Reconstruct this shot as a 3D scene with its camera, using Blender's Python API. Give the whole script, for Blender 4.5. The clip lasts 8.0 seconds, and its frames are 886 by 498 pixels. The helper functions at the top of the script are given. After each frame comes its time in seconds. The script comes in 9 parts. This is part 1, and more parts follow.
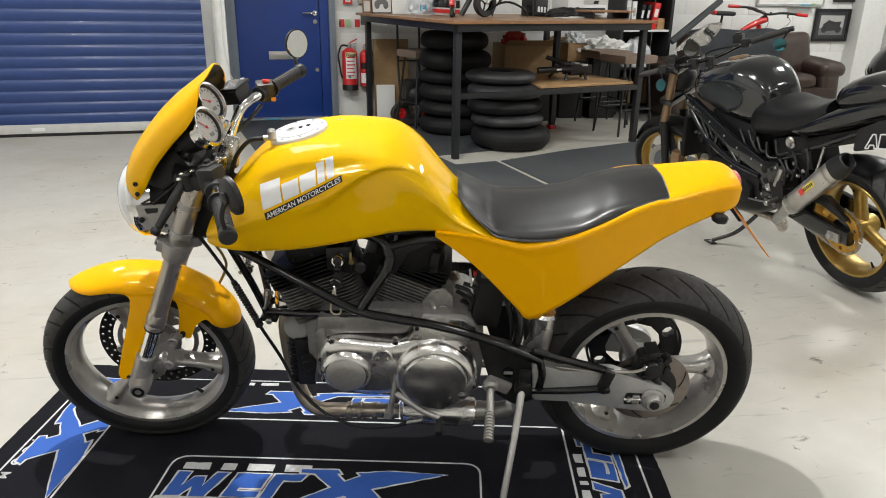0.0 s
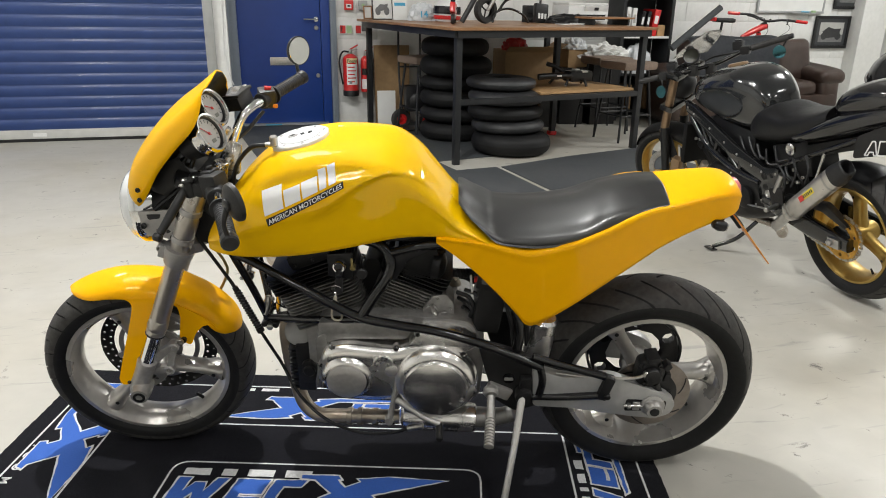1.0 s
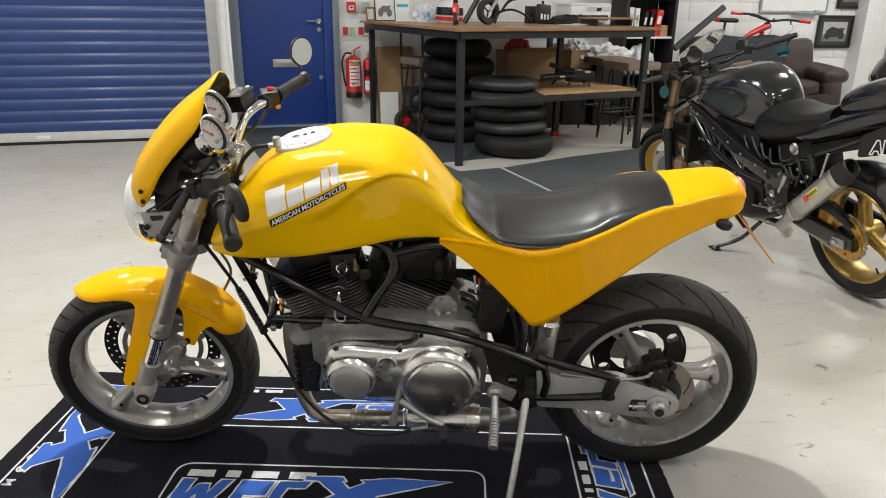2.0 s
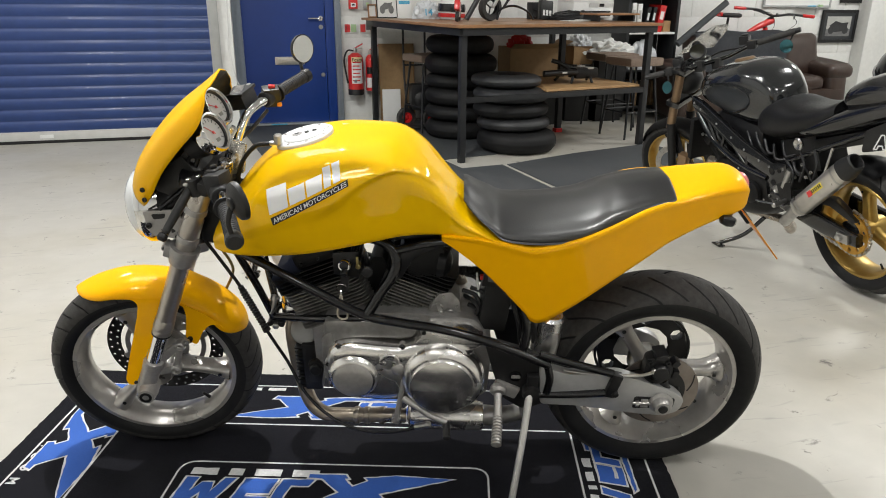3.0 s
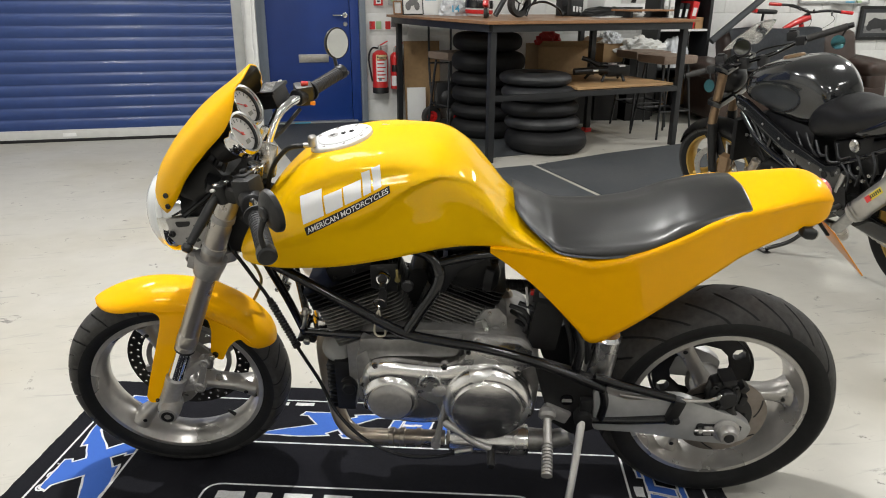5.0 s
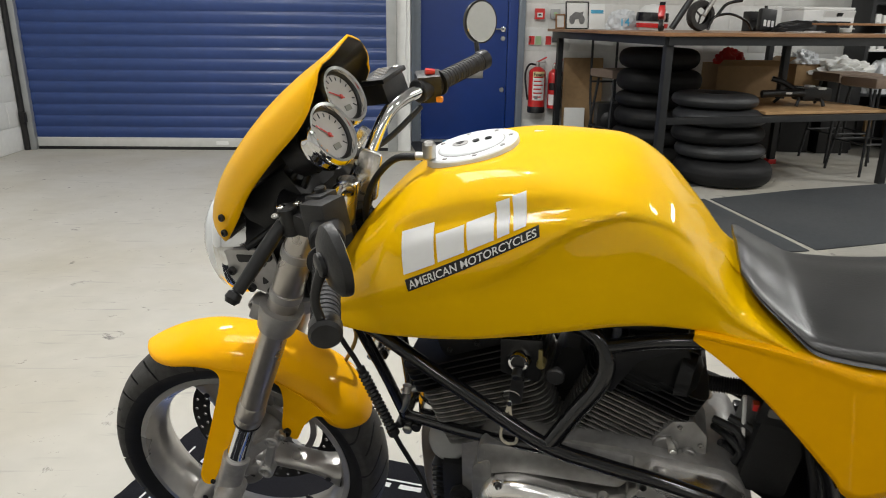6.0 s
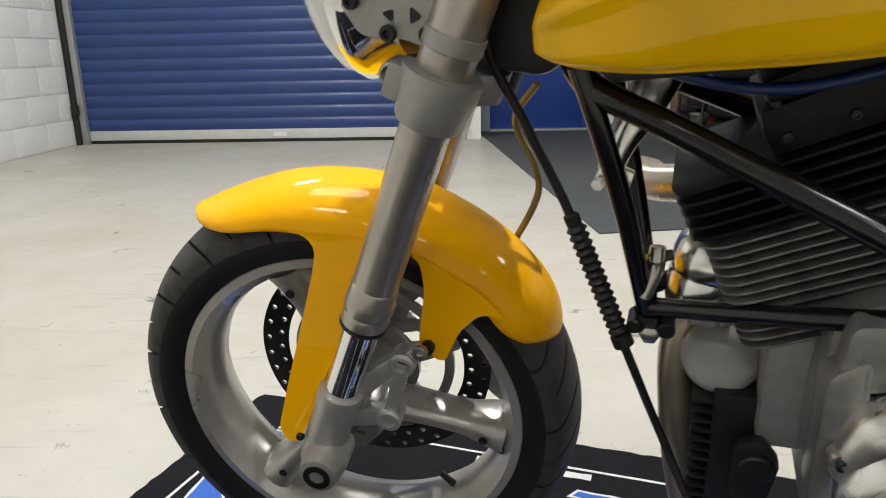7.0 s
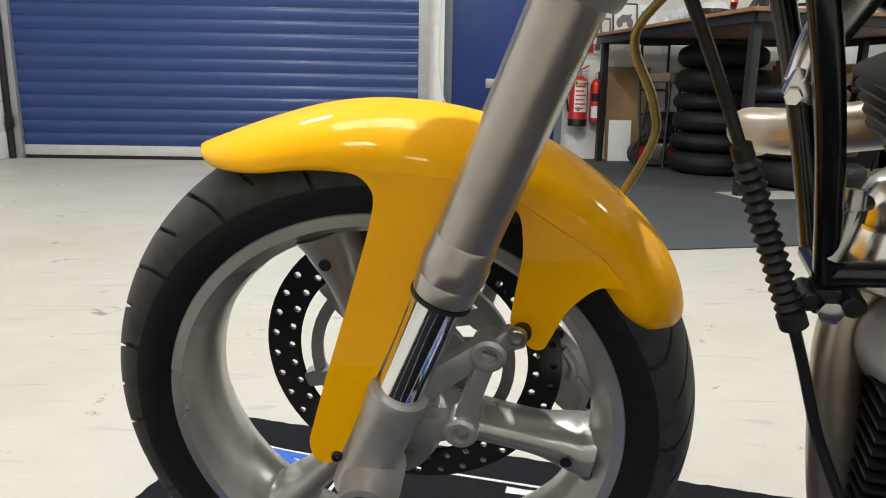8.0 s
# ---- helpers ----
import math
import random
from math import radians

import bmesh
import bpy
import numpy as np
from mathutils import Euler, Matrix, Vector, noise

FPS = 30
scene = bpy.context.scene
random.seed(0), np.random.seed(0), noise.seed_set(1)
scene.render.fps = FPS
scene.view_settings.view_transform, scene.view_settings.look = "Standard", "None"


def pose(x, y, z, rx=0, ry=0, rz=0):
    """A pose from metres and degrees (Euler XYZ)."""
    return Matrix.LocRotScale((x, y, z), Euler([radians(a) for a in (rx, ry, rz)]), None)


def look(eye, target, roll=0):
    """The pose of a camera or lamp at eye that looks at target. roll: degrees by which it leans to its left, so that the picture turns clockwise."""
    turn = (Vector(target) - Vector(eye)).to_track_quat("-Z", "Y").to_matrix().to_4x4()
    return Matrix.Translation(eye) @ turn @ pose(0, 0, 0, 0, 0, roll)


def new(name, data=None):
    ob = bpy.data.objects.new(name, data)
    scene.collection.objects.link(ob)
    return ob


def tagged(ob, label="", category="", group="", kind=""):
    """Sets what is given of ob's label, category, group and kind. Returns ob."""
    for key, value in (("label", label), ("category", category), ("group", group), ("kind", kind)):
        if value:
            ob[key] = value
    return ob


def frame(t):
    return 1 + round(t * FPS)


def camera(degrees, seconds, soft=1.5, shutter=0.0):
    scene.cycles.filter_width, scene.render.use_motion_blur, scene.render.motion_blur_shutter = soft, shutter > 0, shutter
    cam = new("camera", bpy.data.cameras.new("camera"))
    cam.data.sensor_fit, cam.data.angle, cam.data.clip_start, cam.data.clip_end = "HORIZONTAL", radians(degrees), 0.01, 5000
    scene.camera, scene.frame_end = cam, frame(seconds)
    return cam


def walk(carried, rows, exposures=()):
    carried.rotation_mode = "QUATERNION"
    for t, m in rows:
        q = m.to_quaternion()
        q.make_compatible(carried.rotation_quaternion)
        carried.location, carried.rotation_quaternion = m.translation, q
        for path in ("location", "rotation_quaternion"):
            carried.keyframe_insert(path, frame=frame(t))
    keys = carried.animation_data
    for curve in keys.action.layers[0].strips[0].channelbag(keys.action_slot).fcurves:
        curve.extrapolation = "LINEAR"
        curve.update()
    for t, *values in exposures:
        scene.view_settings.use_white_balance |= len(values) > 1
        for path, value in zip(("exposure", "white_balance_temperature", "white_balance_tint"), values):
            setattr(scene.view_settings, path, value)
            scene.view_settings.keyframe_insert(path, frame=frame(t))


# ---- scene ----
# the camera and its walk: seconds, eye, target, roll
cam = camera(64.0, 8.0, 1.0, 0.12)
PATH = [
    (0, (0.015, -0.01, 1.312), (0.528, 1.801, 0.636), 0.9),
    (0.5, (0.012, -0.016, 1.314), (0.525, 1.798, 0.645), 0.9),
    (1, (0.012, -0.014, 1.316), (0.526, 1.803, 0.654), 1.0),
    (1.5, (0.012, -0.012, 1.314), (0.522, 1.807, 0.657), 0.9),
    (3, (0.016, -0.007, 1.311), (0.512, 1.813, 0.645), 0.4),
    (3.5, (0.019, -0.001, 1.31), (0.508, 1.818, 0.637), 0.4),
    (4, (0.022, 0.006, 1.309), (0.504, 1.825, 0.632), 0.3),
    (4.2, (0.021, 0.009, 1.313), (0.501, 1.826, 0.629), 0.1),
    (5.3, (-0.014, 0.277, 1.271), (0.376, 2.125, 0.614), 0.7),
    (5.5, (0.008, 0.378, 1.255), (0.325, 2.244, 0.609), 1.2),
    (6, (0.073, 0.685, 1.172), (0.12, 2.589, 0.561), 0.6),
    (6.5, (-0.014, 0.964, 0.958), (-0.08, 2.876, 0.373), -0.2),
    (6.7, (-0.038, 1.065, 0.85), (-0.17, 2.981, 0.292), -0.1),
    (7, (-0.141, 1.15, 0.734), (-0.23, 3.075, 0.199), -1.1),
    (7.5, (-0.226, 1.273, 0.673), (-0.243, 3.219, 0.214), -0.5),
    (8, (-0.281, 1.325, 0.612), (-0.21, 3.275, 0.174), 1.0),
]
walk(cam, [(t, look(eye, target, roll)) for t, eye, target, roll in PATH], [(0, -0.08), (4.8, -0.08), (6.0, -0.28), (6.6, -0.30), (7.2, 0.0), (8, 0.03)])

# ---- world and lights ----
world = bpy.data.worlds.new("world")
scene.world = world
world.use_nodes = True
world.node_tree.nodes["Background"].inputs[0].default_value = (0.75, 0.85, 1.0, 1)
world.node_tree.nodes["Background"].inputs[1].default_value = 0.05
CEILING = 3.9
# ceiling panels: x, y, watts
# first four match reflections in the tank; the rest are unseen, added as fill
UNSEEN_PANELS = [(-1.22, 2.75, 6), (-0.58, 2.75, 6), (-1.22, 3.40, 6), (-0.58, 3.40, 6), (4.4, 3.0, 34), (-1.4, 0.2, 27), (1.6, -0.2, 24), (4.4, 0.4, 30), (-1.9, 5.3, 60), (6.8, 5.0, 150), (-1.2, -2.6, 26), (1.6, -2.6, 26), (4.4, -2.6, 26)]
for px, py, watts in UNSEEN_PANELS:
    lamp = bpy.data.lights.new("unseen_panel_light", "AREA")
    lamp.shape, lamp.size, lamp.size_y, lamp.energy = "RECTANGLE", 0.57, 0.57, watts
    lamp.color = (0.98, 0.98, 0.955)
    new("unseen_panel_light", lamp).matrix_world = pose(px, py, CEILING - 0.13)
KEY = (-0.03, 2.90, CEILING - 0.14)
lamp = bpy.data.lights.new("bay_light", "AREA")
lamp.shape, lamp.size, lamp.energy, lamp.color = "DISK", 0.08, 132, (0.98, 0.98, 0.955)
new("bay_light", lamp).matrix_world = pose(*KEY)
scene.view_settings.exposure = 0.0


# ---- materials ----
def material(name, color, rough=0.5, metal=0.0, vary=0.06, scale=18.0, bump=0.0, bump_scale=120.0, coat=0.0, stain=None, stain_scale=2.0, rough_vary=0.08, spec=0.5, emit=0.0):
    """A painted, metal or plain surface with fine grain, larger blotches and a little relief."""
    m = bpy.data.materials.new(name)
    m.use_nodes = True
    nt = m.node_tree
    bsdf = nt.nodes["Principled BSDF"]
    bsdf.inputs["Roughness"].default_value, bsdf.inputs["Metallic"].default_value = rough, metal
    bsdf.inputs["Coat Weight"].default_value, bsdf.inputs["Coat Roughness"].default_value = coat, 0.03
    bsdf.inputs["Specular IOR Level"].default_value = spec
    where = nt.nodes.new("ShaderNodeTexCoord")
    fine = nt.nodes.new("ShaderNodeTexNoise")
    fine.inputs["Scale"].default_value, fine.inputs["Detail"].default_value = scale, 6
    nt.links.new(where.outputs["Object"], fine.inputs["Vector"])
    broad = nt.nodes.new("ShaderNodeTexNoise")
    broad.inputs["Scale"].default_value, broad.inputs["Detail"].default_value = stain_scale, 4
    nt.links.new(where.outputs["Object"], broad.inputs["Vector"])
    ramp = nt.nodes.new("ShaderNodeMapRange")
    ramp.inputs["From Min"].default_value, ramp.inputs["From Max"].default_value = 0.3, 0.7
    ramp.inputs["To Min"].default_value, ramp.inputs["To Max"].default_value = 1 - vary, 1 + vary
    nt.links.new(fine.outputs["Fac"], ramp.inputs["Value"])
    tint = nt.nodes.new("ShaderNodeMix")
    tint.data_type = "RGBA"
    other = stain or tuple(c * (1 - vary) for c in color)
    tint.inputs["A"].default_value, tint.inputs["B"].default_value = (*color, 1), (*other, 1)
    patch = nt.nodes.new("ShaderNodeMapRange")
    patch.inputs["From Min"].default_value, patch.inputs["From Max"].default_value = 0.45, 0.75
    nt.links.new(broad.outputs["Fac"], patch.inputs["Value"])
    nt.links.new(patch.outputs["Result"], tint.inputs["Factor"])
    mul = nt.nodes.new("ShaderNodeVectorMath")
    mul.operation = "MULTIPLY"
    nt.links.new(tint.outputs["Result"], mul.inputs[0])
    nt.links.new(ramp.outputs["Result"], mul.inputs[1])
    nt.links.new(mul.outputs["Vector"], bsdf.inputs["Base Color"])
    sheen = nt.nodes.new("ShaderNodeMapRange")
    sheen.inputs["From Min"].default_value, sheen.inputs["From Max"].default_value = 0.3, 0.7
    sheen.inputs["To Min"].default_value, sheen.inputs["To Max"].default_value = max(0.02, rough - rough_vary), min(1.0, rough + rough_vary)
    nt.links.new(broad.outputs["Fac"], sheen.inputs["Value"])
    nt.links.new(sheen.outputs["Result"], bsdf.inputs["Roughness"])
    if bump:
        relief = nt.nodes.new("ShaderNodeTexNoise")
        relief.inputs["Scale"].default_value, relief.inputs["Detail"].default_value = bump_scale, 5
        nt.links.new(where.outputs["Object"], relief.inputs["Vector"])
        node = nt.nodes.new("ShaderNodeBump")
        node.inputs["Strength"].default_value, node.inputs["Distance"].default_value = bump, 0.004
        nt.links.new(relief.outputs["Fac"], node.inputs["Height"])
        nt.links.new(node.outputs["Normal"], bsdf.inputs["Normal"])
    if emit:
        bsdf.inputs["Emission Color"].default_value, bsdf.inputs["Emission Strength"].default_value = (*color, 1), emit
    return m


def glass(name, color=(1, 1, 1), rough=0.0):
    m = bpy.data.materials.new(name)
    m.use_nodes = True
    bsdf = m.node_tree.nodes["Principled BSDF"]
    bsdf.inputs["Base Color"].default_value, bsdf.inputs["Roughness"].default_value = (*color, 1), rough
    bsdf.inputs["Transmission Weight"].default_value, bsdf.inputs["IOR"].default_value = 1.0, 1.2
    return m


YELLOW = material("tank_yellow", (0.83, 0.482, 0.0), 0.55, 0, 0.015, 30, coat=0.6, spec=0.05, stain=(0.81, 0.455, 0.0), rough_vary=0.03)
AMBER = material("panel_yellow", (0.90, 0.430, 0.0), 0.5, 0, 0.015, 30, coat=0.32, spec=0.05, stain=(0.88, 0.417, 0.0), rough_vary=0.03)
HONEY = material("screen_yellow", (0.88, 0.465, 0.0), 0.5, 0, 0.015, 30, coat=0.4, spec=0.05, stain=(0.86, 0.44, 0.0), rough_vary=0.03)
RUBBER = material("tyre_rubber", (0.037, 0.0355, 0.0345), 0.60, 0, 0.25, 60, 0.15, 400, stain=(0.045, 0.043, 0.041), stain_scale=6, spec=0.25)
SIDEWALL = material("tyre_sidewall", (0.010, 0.010, 0.0105), 0.58, 0, 0.2, 60, 0.1, 300, spec=0.25)
WHEEL = material("wheel_silver", (0.47, 0.452, 0.43), 0.32, 0.70, 0.05, 60, 0.04, 500, stain=(0.46, 0.445, 0.42), stain_scale=7)
CAST = material("cast_aluminium", (0.43, 0.417, 0.404), 0.40, 0.65, 0.08, 90, 0.05, 900, stain=(0.40, 0.39, 0.375), stain_scale=9)
CASE = material("crankcase_grey", (0.33, 0.322, 0.313), 0.40, 0.7, 0.10, 70, 0.08, 500, stain=(0.19, 0.184, 0.178), stain_scale=11)
POLISHED = material("polished_aluminium", (0.86, 0.845, 0.83), 0.25, 1.0, 0.06, 40, 0.05, 60, stain=(0.60, 0.59, 0.575), stain_scale=8)
FORK = material("fork_grey", (0.45, 0.42, 0.385), 0.34, 0.85, 0.05, 50, 0.03, 300, stain=(0.29, 0.265, 0.24), stain_scale=6)
CLAMP = material("clamp_grey", (0.36, 0.35, 0.34), 0.45, 0.6, 0.06, 80, 0.1, 400)
CHROME = material("chrome", (0.8, 0.8, 0.8), 0.07, 1.0, 0.02, 30, rough_vary=0.02)
STEEL = material("steel", (0.5, 0.49, 0.47), 0.3, 1.0, 0.1, 60)
EXHAUST = material("exhaust_steel", (0.44, 0.385, 0.32), 0.32, 0.85, 0.12, 25, stain=(0.38, 0.30, 0.22), stain_scale=10)
TUBE = material("gloss_black_paint", (0.006, 0.006, 0.007), 0.2, 0, 0.2, 40, coat=0.3, rough_vary=0.06, spec=0.4)
ZINC = material("pale_zinc", (0.74, 0.73, 0.71), 0.34, 0.7, 0.06, 40, 0.05, 200, stain=(0.60, 0.585, 0.56), stain_scale=14)
SATIN = material("satin_black", (0.009, 0.009, 0.010), 0.38, 0, 0.25, 50, 0.1, 300, stain=(0.014, 0.0135, 0.013), spec=0.4)
PLASTIC = material("black_plastic", (0.012, 0.012, 0.013), 0.46, 0, 0.2, 80, 0.1, 600, spec=0.4)
GRIP = material("grip_rubber", (0.030, 0.030, 0.032), 0.6, 0, 0.2, 80, 0.2, 500, spec=0.35)
ENGINE = material("engine_black", (0.006, 0.006, 0.0065), 0.45, 0.0, 0.3, 60, 0.15, 400, spec=0.22, stain=(0.010, 0.0098, 0.0095))
LEATHER = material("seat_leather", (0.011, 0.011, 0.0115), 0.36, 0, 0.15, 60, 0.10, 330, stain=(0.017, 0.017, 0.0175), stain_scale=5, spec=0.85)
WHITE = material("white_plastic", (0.75, 0.75, 0.74), 0.4, 0, 0.03, 40)
TONE_GREY = material("pale_print", (0.35, 0.35, 0.34), 0.5, 0, 0.05, 40)
DIAL = material("dial_face", (0.42, 0.405, 0.385), 0.5, 0, 0.03, 40)
RED = material("red_paint", (0.60, 0.02, 0.02), 0.3, 0, 0.08, 30, coat=0.5)
ORANGE = material("orange_plastic", (0.8, 0.28, 0.02), 0.4, 0, 0.05, 30)
PINK = material("tail_lamp_red", (0.62, 0.13, 0.11), 0.25, 0, 0.05, 40, coat=0.5)
GOLD = material("gold_anodised", (0.50, 0.34, 0.10), 0.32, 0.85, 0.06, 50, stain=(0.42, 0.28, 0.08))
BLUE_HOSE = material("blue_hose", (0.010, 0.028, 0.13), 0.4, 0, 0.1, 40)
BRONZE = material("bronze_paint", (0.30, 0.20, 0.12), 0.35, 0.7, 0.08, 50)
STRAP = material("pale_cord", (0.45, 0.41, 0.33), 0.7, 0, 0.2, 200, 0.2, 500)
OLIVE = material("brass_hose", (0.26, 0.21, 0.08), 0.4, 0.5, 0.1, 60)


# ---- mesh helpers ----
def mesh_bm(verts, faces):
    bm = bmesh.new()
    vs = [bm.verts.new(v) for v in verts]
    for f in faces:
        try:
            bm.faces.new([vs[i] for i in f])
        except ValueError:
            pass
    return bm


def join(*bms):
    out = bmesh.new()
    for b in bms:
        tmp = bpy.data.meshes.new("tmp")
        b.to_mesh(tmp)
        out.from_mesh(tmp)
        bpy.data.meshes.remove(tmp)
        b.free()
    return out


def moved(bm, m):
    bm.transform(m)
    return bm


SITE = Matrix()  # sets a corner that is laid out in its own axes into the room


def thing(name, label, category, m=None, group="", kind=""):
    ob = tagged(new(name), label, category, group, kind)
    ob.empty_display_size = 0.1
    ob.matrix_world = SITE @ (m if m is not None else Matrix())
    return ob


def finish(bm, name, mat, sharp=38):
    bmesh.ops.recalc_face_normals(bm, faces=bm.faces)
    me = bpy.data.meshes.new(name)
    bm.to_mesh(me)
    bm.free()
    for mt in mat if isinstance(mat, (list, tuple)) else [mat]:
        me.materials.append(mt)
    me.shade_smooth()
    me.set_sharp_from_angle(angle=radians(sharp))
    return me


def part(name, bm, mat, parent, label="", sharp=38):
    ob = new(name, finish(bm, name, mat, sharp))
    ob.parent = parent
    return tagged(ob, label)


def solo(name, bm, mat, label, category, group="", kind="", sharp=38):
    ob = tagged(new(name, finish(bm, name, mat, sharp)), label, category, group, kind)
    ob.matrix_world = SITE
    return ob


def spline(points, n):
    """n points a span on a smooth curve through the given points."""
    p = np.asarray(points, float)
    if len(p) < 3:
        return np.array([p[0] + (p[-1] - p[0]) * k / n for k in range(n + 1)])
    ext = np.concatenate([[2 * p[0] - p[1]], p, [2 * p[-1] - p[-2]]])
    out = []
    for i in range(len(p) - 1):
        a, b, c, e = ext[i : i + 4]
        for k in range(n):
            t = k / n
            out.append(0.5 * (2 * b + (c - a) * t + (2 * a - 5 * b + 4 * c - e) * t**2 + (3 * b - a - 3 * c + e) * t**3))
    out.append(p[-1])
    return np.array(out)


def loft_bm(grid, ring=False, cap=False):
    """A skin over rows of points."""
    m, k = len(grid), len(grid[0])
    verts = [tuple(v) for row in grid for v in row]
    faces = []
    for i in range(m - 1):
        for j in range(k if ring else k - 1):
            a, b = i * k + j, i * k + (j + 1) % k
            faces.append((a, b, b + k, a + k))
    if cap:
        faces += [tuple(range(k)), tuple(range((m - 1) * k, m * k))]
    return mesh_bm(verts, faces)


def aim(d):
    return Vector(d).to_track_quat("Z", "Y").to_matrix()


def tube_bm(points, r, seg=12, n=6, smooth=True):
    """A round bar along a path; r may be a list, one radius a point."""
    pts = np.asarray(points, float)
    rs = np.full(len(pts), float(r)) if np.isscalar(r) else np.asarray(r, float)
    if smooth and len(pts) > 2:
        both = spline(np.column_stack([pts, rs]), n)
        pts, rs = both[:, :3], both[:, 3]
    rows, up = [], None
    for i in range(len(pts)):
        d = Vector(pts[min(i + 1, len(pts) - 1)] - pts[max(i - 1, 0)]).normalized()
        if up is None:
            up = d.orthogonal().normalized()
        up = (up - up.dot(d) * d).normalized()
        side = d.cross(up)
        rows.append([Vector(pts[i]) + float(rs[i]) * (math.cos(a) * up + math.sin(a) * side) for a in (2 * math.pi * j / seg for j in range(seg))])
    return loft_bm(rows, True, True)


def lathe_bm(profile, base, axis, seg=48, cap=True):
    """Rings of (radius, height) round an axis from a base point."""
    m, b = aim(axis), Vector(base)
    rows = [[b + m @ Vector((r * math.cos(2 * math.pi * j / seg), r * math.sin(2 * math.pi * j / seg), h)) for j in range(seg)] for r, h in profile]
    return loft_bm(rows, True, cap)


def cyl_bm(a, b, r, r2=None, seg=24, bev=0.002):
    a, b = Vector(a), Vector(b)
    h, r2 = (b - a).length, r if r2 is None else r2
    bev = min(bev, 0.4 * h, 0.5 * min(r, r2) + 1e-5)
    return lathe_bm([(r - bev, 0), (r, bev), (r2, h - bev), (r2 - bev, h)], a, b - a, seg)


def box_bm(c, s, bev=0.003, rot=(0, 0, 0)):
    bm = bmesh.new()
    bmesh.ops.create_cube(bm, size=1.0)
    bm.transform(Matrix.Diagonal((*s, 1)))
    if bev:
        bmesh.ops.bevel(bm, geom=bm.edges[:], offset=min(bev, 0.45 * min(s)), segments=2, affect="EDGES", profile=0.7)
    bm.transform(pose(*c, *rot))
    return bm


def plate_bm(poly, lo, hi, m=None, bev=0.0):
    """A flat piece cut to an outline (u, v) and as thick as lo to hi; it lies in x and z unless m turns it."""
    k = len(poly)
    verts = [(u, lo, v) for u, v in poly] + [(u, hi, v) for u, v in poly]
    faces = [tuple(range(k)), tuple(range(2 * k - 1, k - 1, -1))] + [(i, (i + 1) % k, k + (i + 1) % k, k + i) for i in range(k)]
    bm = mesh_bm(verts, faces)
    bmesh.ops.recalc_face_normals(bm, faces=bm.faces)
    if bev:
        edges = [e for e in bm.edges if abs(e.verts[0].co.y - e.verts[1].co.y) < 1e-6]
        bmesh.ops.bevel(bm, geom=edges, offset=bev, segments=2, affect="EDGES", profile=0.6)
    if m is not None:
        bm.transform(m)
    return bm


def bolt_bm(c, d, r=0.006, h=0.006):
    """A socket-head bolt that stands on c and points along d."""
    return lathe_bm([(r * 0.9, 0), (r, h * 0.2), (r, h * 0.8), (r * 0.85, h), (r * 0.5, h), (r * 0.45, h * 0.5)], c, d, 14)


def round_poly(pts, r, n=4):
    """An outline with its corners rounded."""
    out = []
    for i in range(len(pts)):
        a, b, c = (Vector(pts[j % len(pts)]) for j in (i - 1, i, i + 1))
        da, dc = (a - b), (c - b)
        ra = min(r, 0.45 * da.length, 0.45 * dc.length)
        p, q = b + da.normalized() * ra, b + dc.normalized() * ra
        out += [tuple((1 - t) ** 2 * p + 2 * t * (1 - t) * b + t * t * q) for t in (k / n for k in range(n + 1))]
    return out


